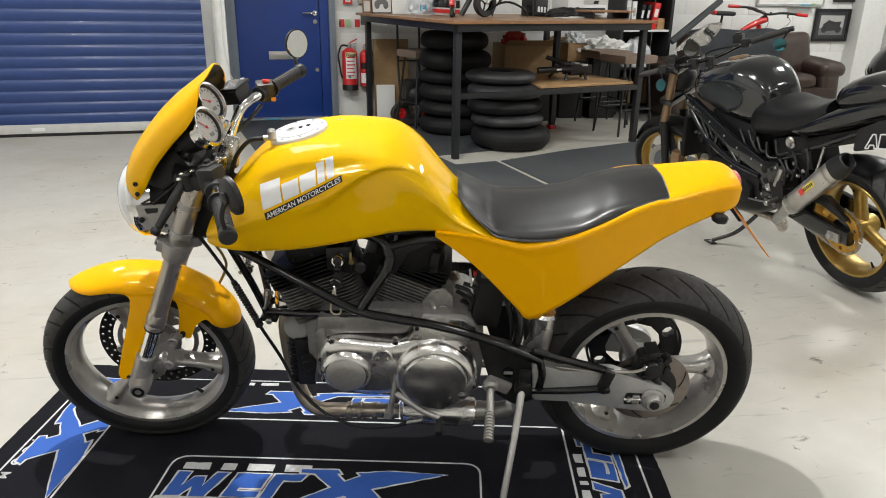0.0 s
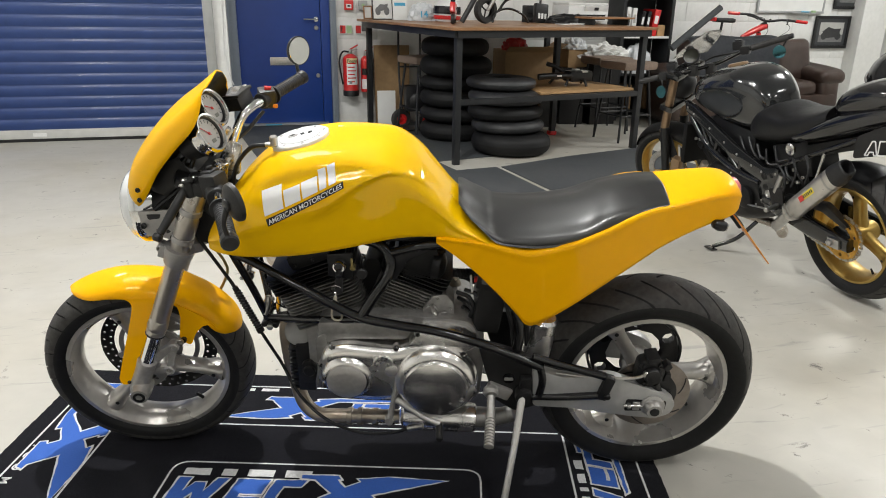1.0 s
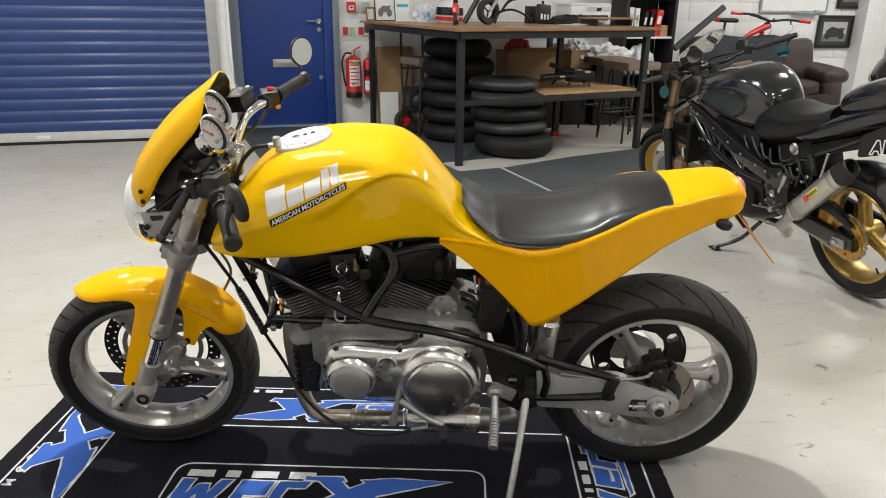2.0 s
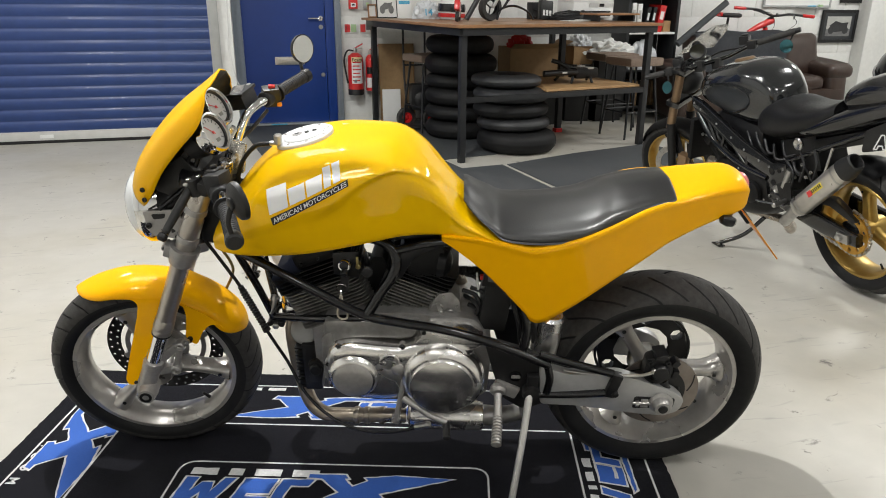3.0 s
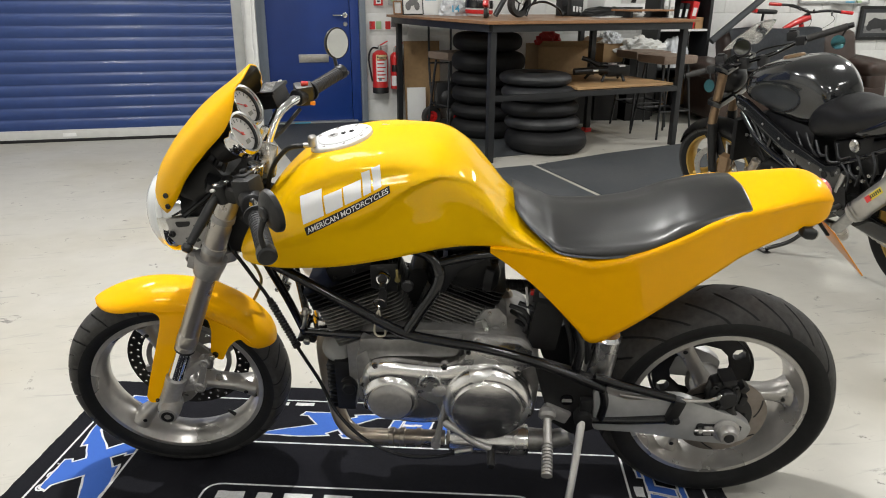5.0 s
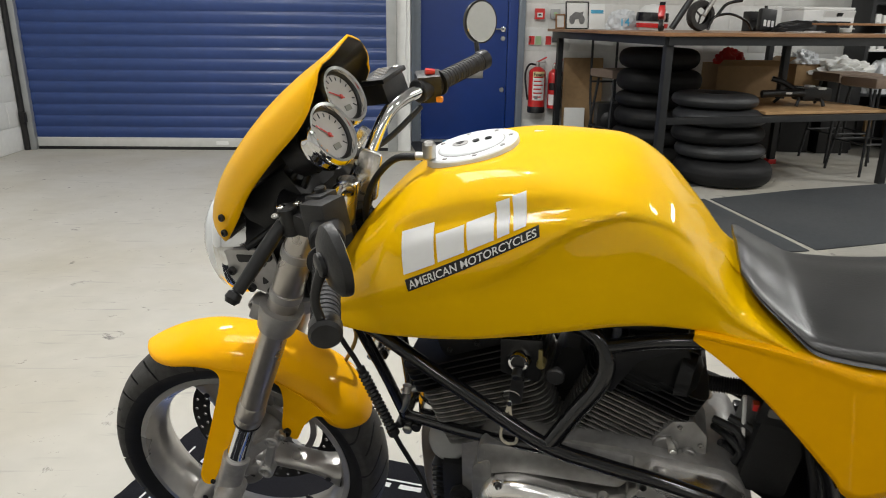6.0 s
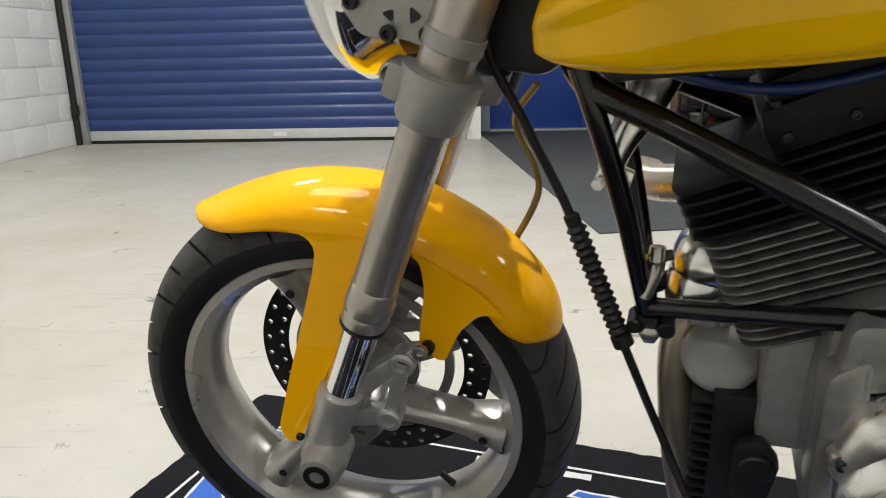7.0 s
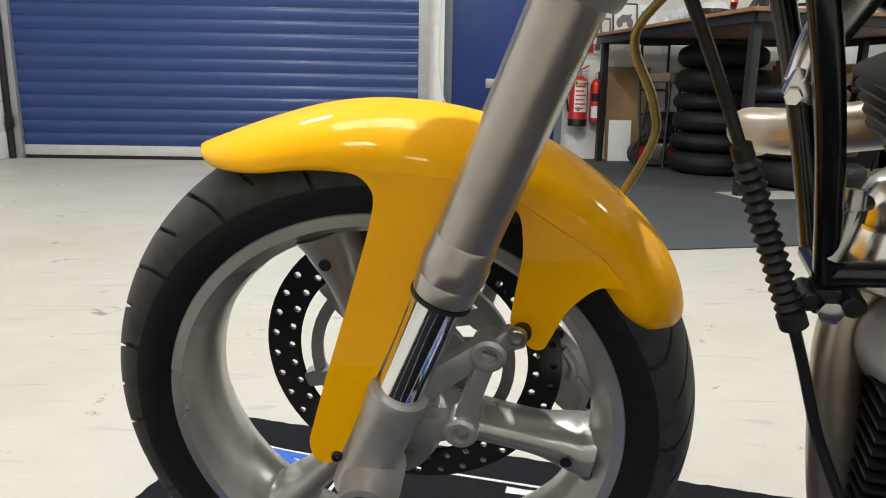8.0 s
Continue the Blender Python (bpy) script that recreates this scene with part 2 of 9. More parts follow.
# ---- room materials ----
def floor_material():
    m = material("painted_concrete", (0.435, 0.418, 0.376), 0.42, 0, 0.04, 9, 0.04, 40, stain=(0.372, 0.342, 0.280), stain_scale=0.9, spec=0.35, rough_vary=0.12)
    nt = m.node_tree
    bsdf = nt.nodes["Principled BSDF"]
    src = bsdf.inputs["Base Color"].links[0].from_socket
    where = nt.nodes.new("ShaderNodeTexCoord")
    spots = nt.nodes.new("ShaderNodeTexNoise")
    spots.inputs["Scale"].default_value, spots.inputs["Detail"].default_value, spots.inputs["Roughness"].default_value = 9.0, 9, 0.72
    spots.inputs["Distortion"].default_value = 0.6
    nt.links.new(where.outputs["Object"], spots.inputs["Vector"])
    cut = nt.nodes.new("ShaderNodeMapRange")
    cut.inputs["From Min"].default_value, cut.inputs["From Max"].default_value = 0.615, 0.68
    nt.links.new(spots.outputs["Fac"], cut.inputs["Value"])
    mix = nt.nodes.new("ShaderNodeMix")
    mix.data_type = "RGBA"
    mix.inputs["B"].default_value = (0.13, 0.12, 0.11, 1)
    nt.links.new(src, mix.inputs["A"])
    nt.links.new(cut.outputs["Result"], mix.inputs["Factor"])
    # long drag marks
    stretch = nt.nodes.new("ShaderNodeMapping")
    stretch.inputs["Scale"].default_value, stretch.inputs["Rotation"].default_value = (1.2, 9.0, 1.0), (0, 0, 0.6)
    nt.links.new(where.outputs["Object"], stretch.inputs["Vector"])
    drag = nt.nodes.new("ShaderNodeTexNoise")
    drag.inputs["Scale"].default_value, drag.inputs["Detail"].default_value, drag.inputs["Distortion"].default_value = 3.0, 7, 1.2
    nt.links.new(stretch.outputs["Vector"], drag.inputs["Vector"])
    band = nt.nodes.new("ShaderNodeMapRange")
    band.inputs["From Min"].default_value, band.inputs["From Max"].default_value, band.inputs["To Max"].default_value = 0.62, 0.72, 0.6
    nt.links.new(drag.outputs["Fac"], band.inputs["Value"])
    worn = nt.nodes.new("ShaderNodeMix")
    worn.data_type = "RGBA"
    worn.inputs["B"].default_value = (0.27, 0.26, 0.245, 1)
    nt.links.new(mix.outputs["Result"], worn.inputs["A"])
    nt.links.new(band.outputs["Result"], worn.inputs["Factor"])
    nt.links.new(worn.outputs["Result"], bsdf.inputs["Base Color"])
    return m


FLOOR = floor_material()
BLOCK = material("white_block_paint", (0.72, 0.72, 0.70), 0.6, 0, 0.04, 20, 0.3, 60, stain=(0.66, 0.66, 0.63), stain_scale=1.5)
MORTAR = material("white_joint", (0.72, 0.72, 0.70), 0.7, 0, 0.05, 20, 0.3, 80)
CEIL = material("ceiling_grey", (0.55, 0.56, 0.57), 0.7, 0, 0.05, 5, 0.1, 30)
SHUTTER = material("shutter_blue", (0.018, 0.046, 0.165), 0.42, 0, 0.08, 10, coat=0.06, stain=(0.022, 0.05, 0.18), stain_scale=1.2)
DOOR = material("door_blue", (0.008, 0.04, 0.22), 0.38, 0, 0.04, 12, 0.05, 200)
FRAME_GREY = material("frame_grey_paint", (0.20, 0.23, 0.27), 0.45, 0, 0.05, 15)
RAIL = material("rail_aluminium", (0.60, 0.60, 0.585), 0.38, 0.3, 0.05, 14, stain=(0.52, 0.52, 0.50))
GALV = material("galvanised", (0.42, 0.43, 0.43), 0.42, 0.6, 0.08, 12, stain=(0.34, 0.35, 0.35))
WHITE_PAINT = material("white_paint", (0.74, 0.74, 0.72), 0.5, 0, 0.03, 12, 0.05, 90)
MAT_RUBBER = material("rubber_floor_mat", (0.045, 0.05, 0.055), 0.75, 0, 0.12, 30, 0.25, 250, stain=(0.06, 0.062, 0.065), stain_scale=1.5)
CARPET = material("mat_black", (0.007, 0.007, 0.010), 0.95, 0, 0.3, 220, 0.5, 700, stain=(0.011, 0.011, 0.0135), stain_scale=3, spec=0.15)
MAT_BLUE = material("mat_blue", (0.029, 0.108, 0.44), 0.9, 0, 0.12, 220, 0.5, 700)
MAT_WHITE = material("mat_white", (0.62, 0.62, 0.62), 0.9, 0, 0.12, 220, 0.5, 700)
WOOD = material("worktop_wood", (0.30, 0.155, 0.07), 0.38, 0, 0.16, 7, 0.06, 80, stain=(0.24, 0.115, 0.05), stain_scale=5)
SHELF_WOOD = material("shelf_wood", (0.45, 0.28, 0.13), 0.5, 0, 0.12, 9, 0.06, 80, stain=(0.38, 0.22, 0.10))
DESK_STEEL = material("desk_steel_black", (0.02, 0.021, 0.023), 0.45, 0.2, 0.15, 20, 0.05, 200)
CARD = material("cardboard", (0.30, 0.19, 0.09), 0.8, 0, 0.1, 20, 0.1, 120, stain=(0.25, 0.155, 0.075))
BROWN_SEAT = material("stool_fabric", (0.23, 0.17, 0.13), 0.85, 0, 0.15, 120, 0.3, 500)
SOFA = material("brown_leather", (0.035, 0.021, 0.016), 0.36, 0, 0.2, 12, 0.3, 90, stain=(0.05, 0.031, 0.024))
PAPER = material("paper_white", (0.75, 0.75, 0.73), 0.7, 0, 0.03, 20)
BAG = material("plastic_film", (0.62, 0.64, 0.66), 0.25, 0, 0.06, 15, 0.5, 25)
SCREEN = material("screen_dark", (0.012, 0.012, 0.014), 0.2, 0, 0.1, 10)
SIGN_GREEN = material("sign_green", (0.35, 0.5, 0.28), 0.6, 0, 0.05, 20)
CYAN = material("cyan_tape", (0.06, 0.35, 0.55), 0.5, 0, 0.1, 40)
LED = material("led_diffuser", (1.0, 0.97, 0.92), 0.6, 0, 0.01, 5, emit=6.0)

LEFT, BACK, SHUT = -3.66, 8.00, 7.38

# ---- setting ----
solo("floor", box_bm((2.2, 1.5, -0.1), (12.6, 13.8, 0.2), 0), FLOOR, "pale grey painted concrete floor, scuffed and slightly glossy", "floor", kind="structure")
solo("ceiling", box_bm((2.2, 1.5, CEILING + 0.1), (12.6, 13.8, 0.2), 0), CEIL, "plain grey ceiling of the workshop", "ceiling", kind="structure")


def wall(name, c, s):
    return solo(name, box_bm(c, s, 0), MORTAR, "white painted concrete block wall", "wall", kind="structure")


wall_west = wall("wall_west", (LEFT - 0.15, 1.3, 1.95), (0.3, 13.3, 3.9))
wall_north = wall("wall_north", (4.1, BACK + 0.15, 1.95), (8.5, 0.3, 3.9))
wall_north_door = wall("wall_north_shutter", (-1.93, SHUT + 0.32, 1.95), (3.45, 0.3, 3.9))
wall("wall_pier", (-0.14, 7.685, 1.95), (0.12, 0.62, 3.9))
wall("wall_east", (8.40, 1.3, 1.95), (0.3, 13.3, 3.9))
wall("wall_south", (2.3, -5.2, 1.95), (11.9, 0.3, 3.9))


def block_mesh(w, h):
    return finish(box_bm((0, 0, 0), (w - 0.010, 0.008, h - 0.010), 0.003), "block", BLOCK)


BLOCKS = {w: block_mesh(w, 0.225) for w in (0.45, 0.225)}


def courses(parent, start, along, length, z0, rows, turn):
    """Blocks laid in half bond on a wall face."""
    for row in range(rows):
        at, odd = 0.0, row % 2
        while at < length - 0.05:
            w = 0.225 if (odd and at == 0.0) or length - at < 0.4 else 0.45
            ob = new("block", BLOCKS[w])
            p = Vector(start) + Vector(along) * (at + w / 2)
            ob.matrix_world = pose(p.x, p.y, z0 + 0.225 * row + 0.1125, 0, 0, turn)
            ob.parent = parent
            at += w


courses(wall_west, (LEFT + 0.002, 4.66, 0), (0, 1, 0), 2.7, 0.0, 8, 90)
courses(wall_north, (1.036, BACK - 0.002, 0), (1, 0, 0), 7.2, 0.0, 9, 0)

# shutter of curved slats between two guides, over an aluminium bottom rail
shutter = thing("roller_shutter", "closed blue metal roller shutter with a grey bottom rail", "roller shutter", kind="structure")
PITCH = 0.1030
ys = [(0.0, 0.0), (-0.004, 0.012), (-0.010, 0.032), (-0.012, 0.052), (-0.010, 0.072), (-0.004, 0.088), (0.004, 0.094), (0.004, 0.1030), (0.0, 0.1030)]
slat_rows = [[(x, SHUT + y, z) for y, z in ys] for x in (-3.58, -0.27)]
slat_mesh = finish(loft_bm(slat_rows), "slat", SHUTTER, 60)
for i in range(28):
    ob = new("slat", slat_mesh)
    ob.location.z = 0.112 + PITCH * i
    ob.parent = shutter
part("bottom_rail", box_bm((-1.92, SHUT - 0.002, 0.071), (3.26, 0.035, 0.082), 0.006), RAIL, shutter, "pale aluminium bottom rail")
part("floor_seal", box_bm((-1.92, SHUT - 0.004, 0.0155), (3.26, 0.022, 0.029), 0.004), PLASTIC, shutter, "black rubber floor seal")
part("rail_tag", box_bm((-1.840, SHUT - 0.022, 0.066), (0.115, 0.004, 0.032), 0.001), WHITE, shutter, "small white sticker")
for x, w in ((-3.595, 0.09), (-0.245, 0.09)):
    part("guide_rail", join(box_bm((x, SHUT - 0.03, 1.5), (w, 0.05, 3.0), 0.004), box_bm((x, SHUT + 0.03, 1.5), (w, 0.05, 3.0), 0.004), box_bm((x + math.copysign(w / 2 - 0.006, x + 1.8), SHUT, 1.5), (0.012, 0.1, 3.0), 0.002)), GALV, shutter, "grey steel guide rail")
solo("conduit", join(tube_bm([(LEFT + 0.03, SHUT - 0.06, 0.0), (LEFT + 0.03, SHUT - 0.06, 3.0)], 0.028, 12), box_bm((LEFT + 0.05, SHUT - 0.09, 0.3), (0.05, 0.05, 0.09), 0.005)), SATIN, "black vertical pipe in the corner beside the shutter", "pipe", kind="structure")

# blue door in a grey frame
door = thing("door_1", "closed dark blue steel door with a letter plate", "door", kind="structure")
part("leaf", box_bm((0.439, BACK - 0.02, 1.06), (0.852, 0.045, 2.10), 0.004), DOOR, door)
for x, w, mt in ((-0.034, 0.088, FRAME_GREY), (1.000, 0.066, FRAME_GREY)):
    part("jamb", join(box_bm((x, BACK - 0.03, 1.08), (w, 0.09, 2.16), 0.004), box_bm((x + (0.02 if x < 0.4 else -0.015), BACK - 0.078, 1.08), (w - 0.036, 0.012, 2.16), 0.003)), mt, door, "grey painted frame")
part("door_stop", box_bm((0.917, BACK - 0.026, 1.08), (0.094, 0.06, 2.16), 0.004), DOOR, door, "dark blue painted frame")
part("head_jamb", box_bm((0.48, BACK - 0.03, 2.20), (1.11, 0.09, 0.08), 0.004), FRAME_GREY, door, "grey painted frame")
part("letter_plate", join(box_bm((0.478, BACK - 0.048, 0.676), (0.31, 0.014, 0.082), 0.004), box_bm((0.478, BACK - 0.057, 0.676), (0.255, 0.008, 0.047), 0.003)), STEEL, door, "satin steel letter plate")
part("handle", join(lathe_bm([(0.026, 0), (0.026, 0.008), (0.01, 0.01), (0.01, 0.05)], (0.822, BACK - 0.042, 1.106), (0, -1, 0), 20), tube_bm([(0.822, BACK - 0.09, 1.106), (0.79, BACK - 0.095, 1.106), (0.69, BACK - 0.09, 1.106)], 0.01, 10)), CHROME, door, "chrome lever handle")
for z in (1.018, 0.523):
    part("lock", lathe_bm([(0.024, 0), (0.024, 0.006), (0.018, 0.012), (0.012, 0.012)], (0.822 if z > 0.8 else 0.824, BACK - 0.042, z), (0, -1, 0), 20), STEEL, door)
part("threshold", box_bm((0.465, BACK - 0.06, 0.012), (0.9, 0.12, 0.024), 0.004), GALV, door, "metal threshold")
part("tape", box_bm((0.32, BACK - 0.125, 0.016), (0.17, 0.012, 0.012), 0.002), CYAN, door, "strip of pale blue tape")
solo("cable", tube_bm([(-0.13, 7.365, 3.0), (-0.115, 7.365, 1.3), (-0.125, 7.365, 0.9), (-0.10, 7.365, 0.62), (-0.06, 7.385, 0.50)], 0.005, 8), WHITE, "thin white cable hanging down the wall", "cable")

# ceiling lights: bodies for the panels, all out of view, most added for fill
for px, py, watts in UNSEEN_PANELS:
    light = thing("unseen_ceiling_light", "unseen square white ceiling light panel, switched on", "ceiling light", pose(px, py, CEILING), group="ceiling lights")
    part("housing", box_bm((0, 0, -0.03), (0.62, 0.62, 0.06), 0.008), WHITE_PAINT, light)
    part("diffuser", box_bm((0, 0, -0.075), (0.57, 0.57, 0.03), 0.008), LED, light, "glowing diffuser")

bay = thing("bay_lamp", "round metal high-bay ceiling lamp, switched on", "ceiling light", pose(KEY[0], KEY[1], CEILING))
part("housing", lathe_bm([(0.06, 0), (0.08, -0.03), (0.15, -0.08), (0.16, -0.12), (0.14, -0.12)], (0, 0, 0), (0, 0, 1), 36), GALV, bay)
part("diffuser", lathe_bm([(0.138, -0.121), (0.13, -0.128), (0.01, -0.128)], (0, 0, 0), (0, 0, 1), 36), LED, bay, "glowing diffuser")

# dark rubber mats
def flat(name, poly, z0, z1, mat, label, category):
    m = Matrix(((1, 0, 0, 0), (0, 0, 1, 0), (0, 1, 0, 0), (0, 0, 0, 1)))
    return solo(name, plate_bm(poly, z0, z1, m, 0.002), mat, label, category)


flat("rubber_mat", [(-0.10, 7.90), (0.372, 4.0), (2.157, 4.312), (2.024, 5.492), (1.657, 5.436), (1.589, 5.794), (2.256, 5.939), (2.02, 7.90)], 0.0005, 0.007, MAT_RUBBER, "dark grey rubber matting laid before the door", "floor mat")
flat("rubber_mat", [(2.066, 5.491), (2.203, 4.327), (3.795, 4.781), (3.728, 6.04), (2.813, 5.784)], 0.0005, 0.007, MAT_RUBBER, "dark grey rubber matting beside the workbench", "floor mat")

# ---- the printed display mat under the bike ----
MAT_POSE = Matrix(((0.967, -0.296, 0, 0.0), (-0.296, -0.967, 0, 2.017), (0, 0, 1, 0), (0, 0, 0, 1)))


def sheet_bm(poly, z0, z1):
    """A flat piece of mat, its outline in the mat's own axes."""
    k = len(poly)
    verts = [(u, v, z0) for u, v in poly] + [(u, v, z1) for u, v in poly]
    faces = [tuple(range(k)), tuple(range(2 * k - 1, k - 1, -1))] + [(i, (i + 1) % k, k + (i + 1) % k, k + i) for i in range(k)]
    bm = mesh_bm(verts, faces)
    bm.transform(MAT_POSE)
    return bm


def line_poly(pts, w, closed=False):
    """The outline of a drawn line, as a chain of quads."""
    bms = []
    n = len(pts)
    for i in range(n if closed else n - 1):
        a, b = Vector(pts[i]), Vector(pts[(i + 1) % n])
        d = (b - a).normalized()
        s = Vector((-d.y, d.x)) * w / 2
        a, b = a - d * w * 0.4, b + d * w * 0.4
        bms.append([tuple(a + s), tuple(b + s), tuple(b - s), tuple(a - s)])
    return bms


def wobble(poly, rng, amount=0.0015):
    """Cut pile never prints a perfectly straight edge."""
    out = []
    for i in range(len(poly)):
        a, b = Vector(poly[i]), Vector(poly[(i + 1) % len(poly)])
        m = max(1, int((b - a).length / 0.018))
        for k in range(m):
            p = a.lerp(b, k / m)
            out.append((p.x + rng.uniform(-amount, amount), p.y + rng.uniform(-amount, amount)))
    return out


display_mat = thing("display_mat", "black carpet mat with blue and white print under a motorcycle", "mat")
rng = random.Random(5)
MAT_EDGE = round_poly([(-0.745, -0.345), (1.205, -0.345), (1.205, 1.12), (-0.745, 1.12)], 0.02)
part("carpet", sheet_bm(wobble(MAT_EDGE, rng, 0.002), 0.0005, 0.0070), CARPET, display_mat)
PRINT_Z = 0.0074


def printed(name, poly, mat, lift=0.0):
    part(name, sheet_bm(wobble(poly, rng), 0.006, PRINT_Z + lift), mat, display_mat)


def white_line(pts, w=0.006, closed=False):
    part("white_line", join(*[sheet_bm(q, 0.006, PRINT_Z + 0.0001 * (i % 2)) for i, q in enumerate(line_poly(pts, w, closed))]), MAT_WHITE, display_mat)


def grown(poly, g):
    """The outline pushed out by g (outline turned either way)."""
    area = sum(poly[i][0] * poly[(i + 1) % len(poly)][1] - poly[(i + 1) % len(poly)][0] * poly[i][1] for i in range(len(poly)))
    s = 1 if area > 0 else -1
    out = []
    for i in range(len(poly)):
        a, b, c = Vector(poly[i - 1]), Vector(poly[i]), Vector(poly[(i + 1) % len(poly)])
        u, v = (b - a).normalized(), (c - b).normalized()
        n1, n2 = Vector((u.y, -u.x)) * s, Vector((v.y, -v.x)) * s
        m = (n1 + n2).normalized()
        out.append(tuple(b + m * min(g / max(0.35, m.dot(n1)), 2.2 * g)))
    return out


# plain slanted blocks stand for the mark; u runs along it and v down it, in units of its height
MARK = [
    [(0.10, 0.0), (0.45, 0.0), (0.36, 0.62), (0.62, 0.2), (0.92, 0.2), (0.95, 0.62), (1.20, 0.0), (1.52, 0.0), (1.12, 1.0), (0.72, 1.0), (0.68, 0.62), (0.44, 1.0), (0.0, 1.0)],
    [(1.80, 0.0), (2.72, 0.0), (2.60, 0.62), (1.98, 0.62), (1.95, 0.76), (2.58, 0.76), (2.54, 1.0), (1.60, 1.0)],
    [(2.86, 0.0), (3.75, -0.02), (3.62, 0.26), (3.12, 0.26), (2.96, 1.0), (2.66, 1.0)],
]
SWOOSH = [(3.55, -0.26), (4.60, -0.26), (4.70, -0.12), (4.58, -0.10), (4.86, 0.26), (5.30, -0.02), (5.20, -0.14), (6.05, -0.26), (7.65, -0.18), (5.62, 0.52), (6.10, 1.15), (6.30, 1.18), (6.22, 1.34), (5.05, 1.34), (5.02, 1.18), (5.16, 1.12), (4.95, 0.82), (4.30, 1.10), (4.36, 1.24), (3.55, 1.34), (1.40, 1.34), (1.30, 1.22), (3.60, 1.14), (4.52, 0.50), (3.98, -0.08), (3.55, -0.12)]


def mark(place, height, blocks=True):
    """The mat's mark: blue blocks with a white rim; place turns (u, v) into mat axes."""
    for poly in ([*MARK] if blocks else []) + [SWOOSH]:
        lifted = 0.0 if poly is not SWOOSH else 0.0003
        at = [place(u * height, v * height) for u, v in poly]
        printed("white_rim", grown(at, 0.0055), MAT_WHITE, lifted)
        printed("blue_block", at, MAT_BLUE, 0.0006 + lifted)


def bars(place, widths, height, gap):
    u = 0.0
    for k, w in enumerate(widths):
        printed("white_bar", [place(u, 0), place(u + w, 0), place(u + w, height), place(u, height)], MAT_WHITE)
        u += w + gap


# middle panel
white_line(round_poly([(-0.212, 0.172), (0.682, 0.172), (0.682, 0.66), (-0.212, 0.66)], 0.05, 5), 0.0055, True)
mark(lambda u, v: (-0.185 + u * 1.0, 0.246 + v), 0.100)
bars(lambda u, v: (-0.170 + u, 0.202 + v), [0.075, 0.04, 0.075, 0.075], 0.030, 0.034)
printed("white_rim", [(-0.203, 0.348), (0.19, 0.348), (0.16, 0.362), (-0.208, 0.362)], MAT_WHITE)
bars(lambda u, v: (0.30 + u, 0.60 + v), [0.02, 0.05, 0.05, 0.06], 0.028, 0.02)
# far band, its mark upside down
white_line([(-0.46, -0.026), (0.93, -0.026)])
white_line([(-0.46, -0.262), (0.93, -0.262)])
mark(lambda u, v: (0.53 - u * 1.05, -0.085 - v * 0.95), 0.085)
bars(lambda u, v: (0.53 - u, -0.05 - v), [0.06, 0.03, 0.06, 0.06], 0.024, 0.028)
bars(lambda u, v: (-0.01 - u, -0.232 - v), [0.06, 0.05, 0.05], 0.018, 0.025)
# left band, read from the left edge
white_line([(-0.477, -0.245), (-0.477, 1.08)])
white_line([(-0.682, -0.245), (-0.682, 1.08)])
LEFT_H = 0.107
mark(lambda u, v: (-0.510 - v * 1.05, -0.43 + 0.98 * u if u > 3.5 * LEFT_H else -0.065 - (3.5 * LEFT_H - u) * 0.5), LEFT_H)
# right band, read from the right edge
white_line([(0.946, -0.245), (0.946, 1.08)])
white_line([(1.150, -0.245), (1.150, 1.08)])
mark(lambda u, v: (1.000 + v * 0.85, 0.37 - u), 0.085)
for k, d in enumerate((0.11, 0.175, 0.235, 0.275)):
    printed("white_bar", [(0.962, d), (0.962, d + (0.042, 0.040, 0.016, 0.042)[k]), (0.986, d + (0.042, 0.040, 0.016, 0.042)[k]), (0.986, d)], MAT_WHITE)
# ---- yellow motorcycle: x to its tail, y to its right, z up; it leans on its side stand ----
BIKE_POSE = pose(0.3935, 1.8474, 0, 0, 0, -16.44) @ pose(0, 0, 0, 9.5)
bike = thing("motorcycle", "yellow naked sports motorcycle with black seat leaning on its side stand", "motorcycle", BIKE_POSE)
FW, RW = Vector((-0.713, 0.024, 0.297)), Vector((0.720, 0.0, 0.312))
TILT = radians(22.7)
RAKE = Vector((math.sin(TILT), 0, math.cos(TILT)))
PIVOT = Matrix.Translation((-0.665, 0.024, 0.297))
STEER = PIVOT @ Matrix.Rotation(radians(7), 4, RAKE) @ PIVOT.inverted()
FRONT_TYRE = [(0.216, -0.040), (0.225, -0.047), (0.240, -0.057), (0.256, -0.0605), (0.270, -0.058), (0.281, -0.047), (0.289, -0.032), (0.2945, -0.016), (0.2965, 0.0)]
REAR_TYRE = [(0.216, -0.056), (0.225, -0.066), (0.243, -0.079), (0.262, -0.085), (0.277, -0.082), (0.289, -0.070), (0.300, -0.050), (0.309, -0.026), (0.3125, 0.0)]


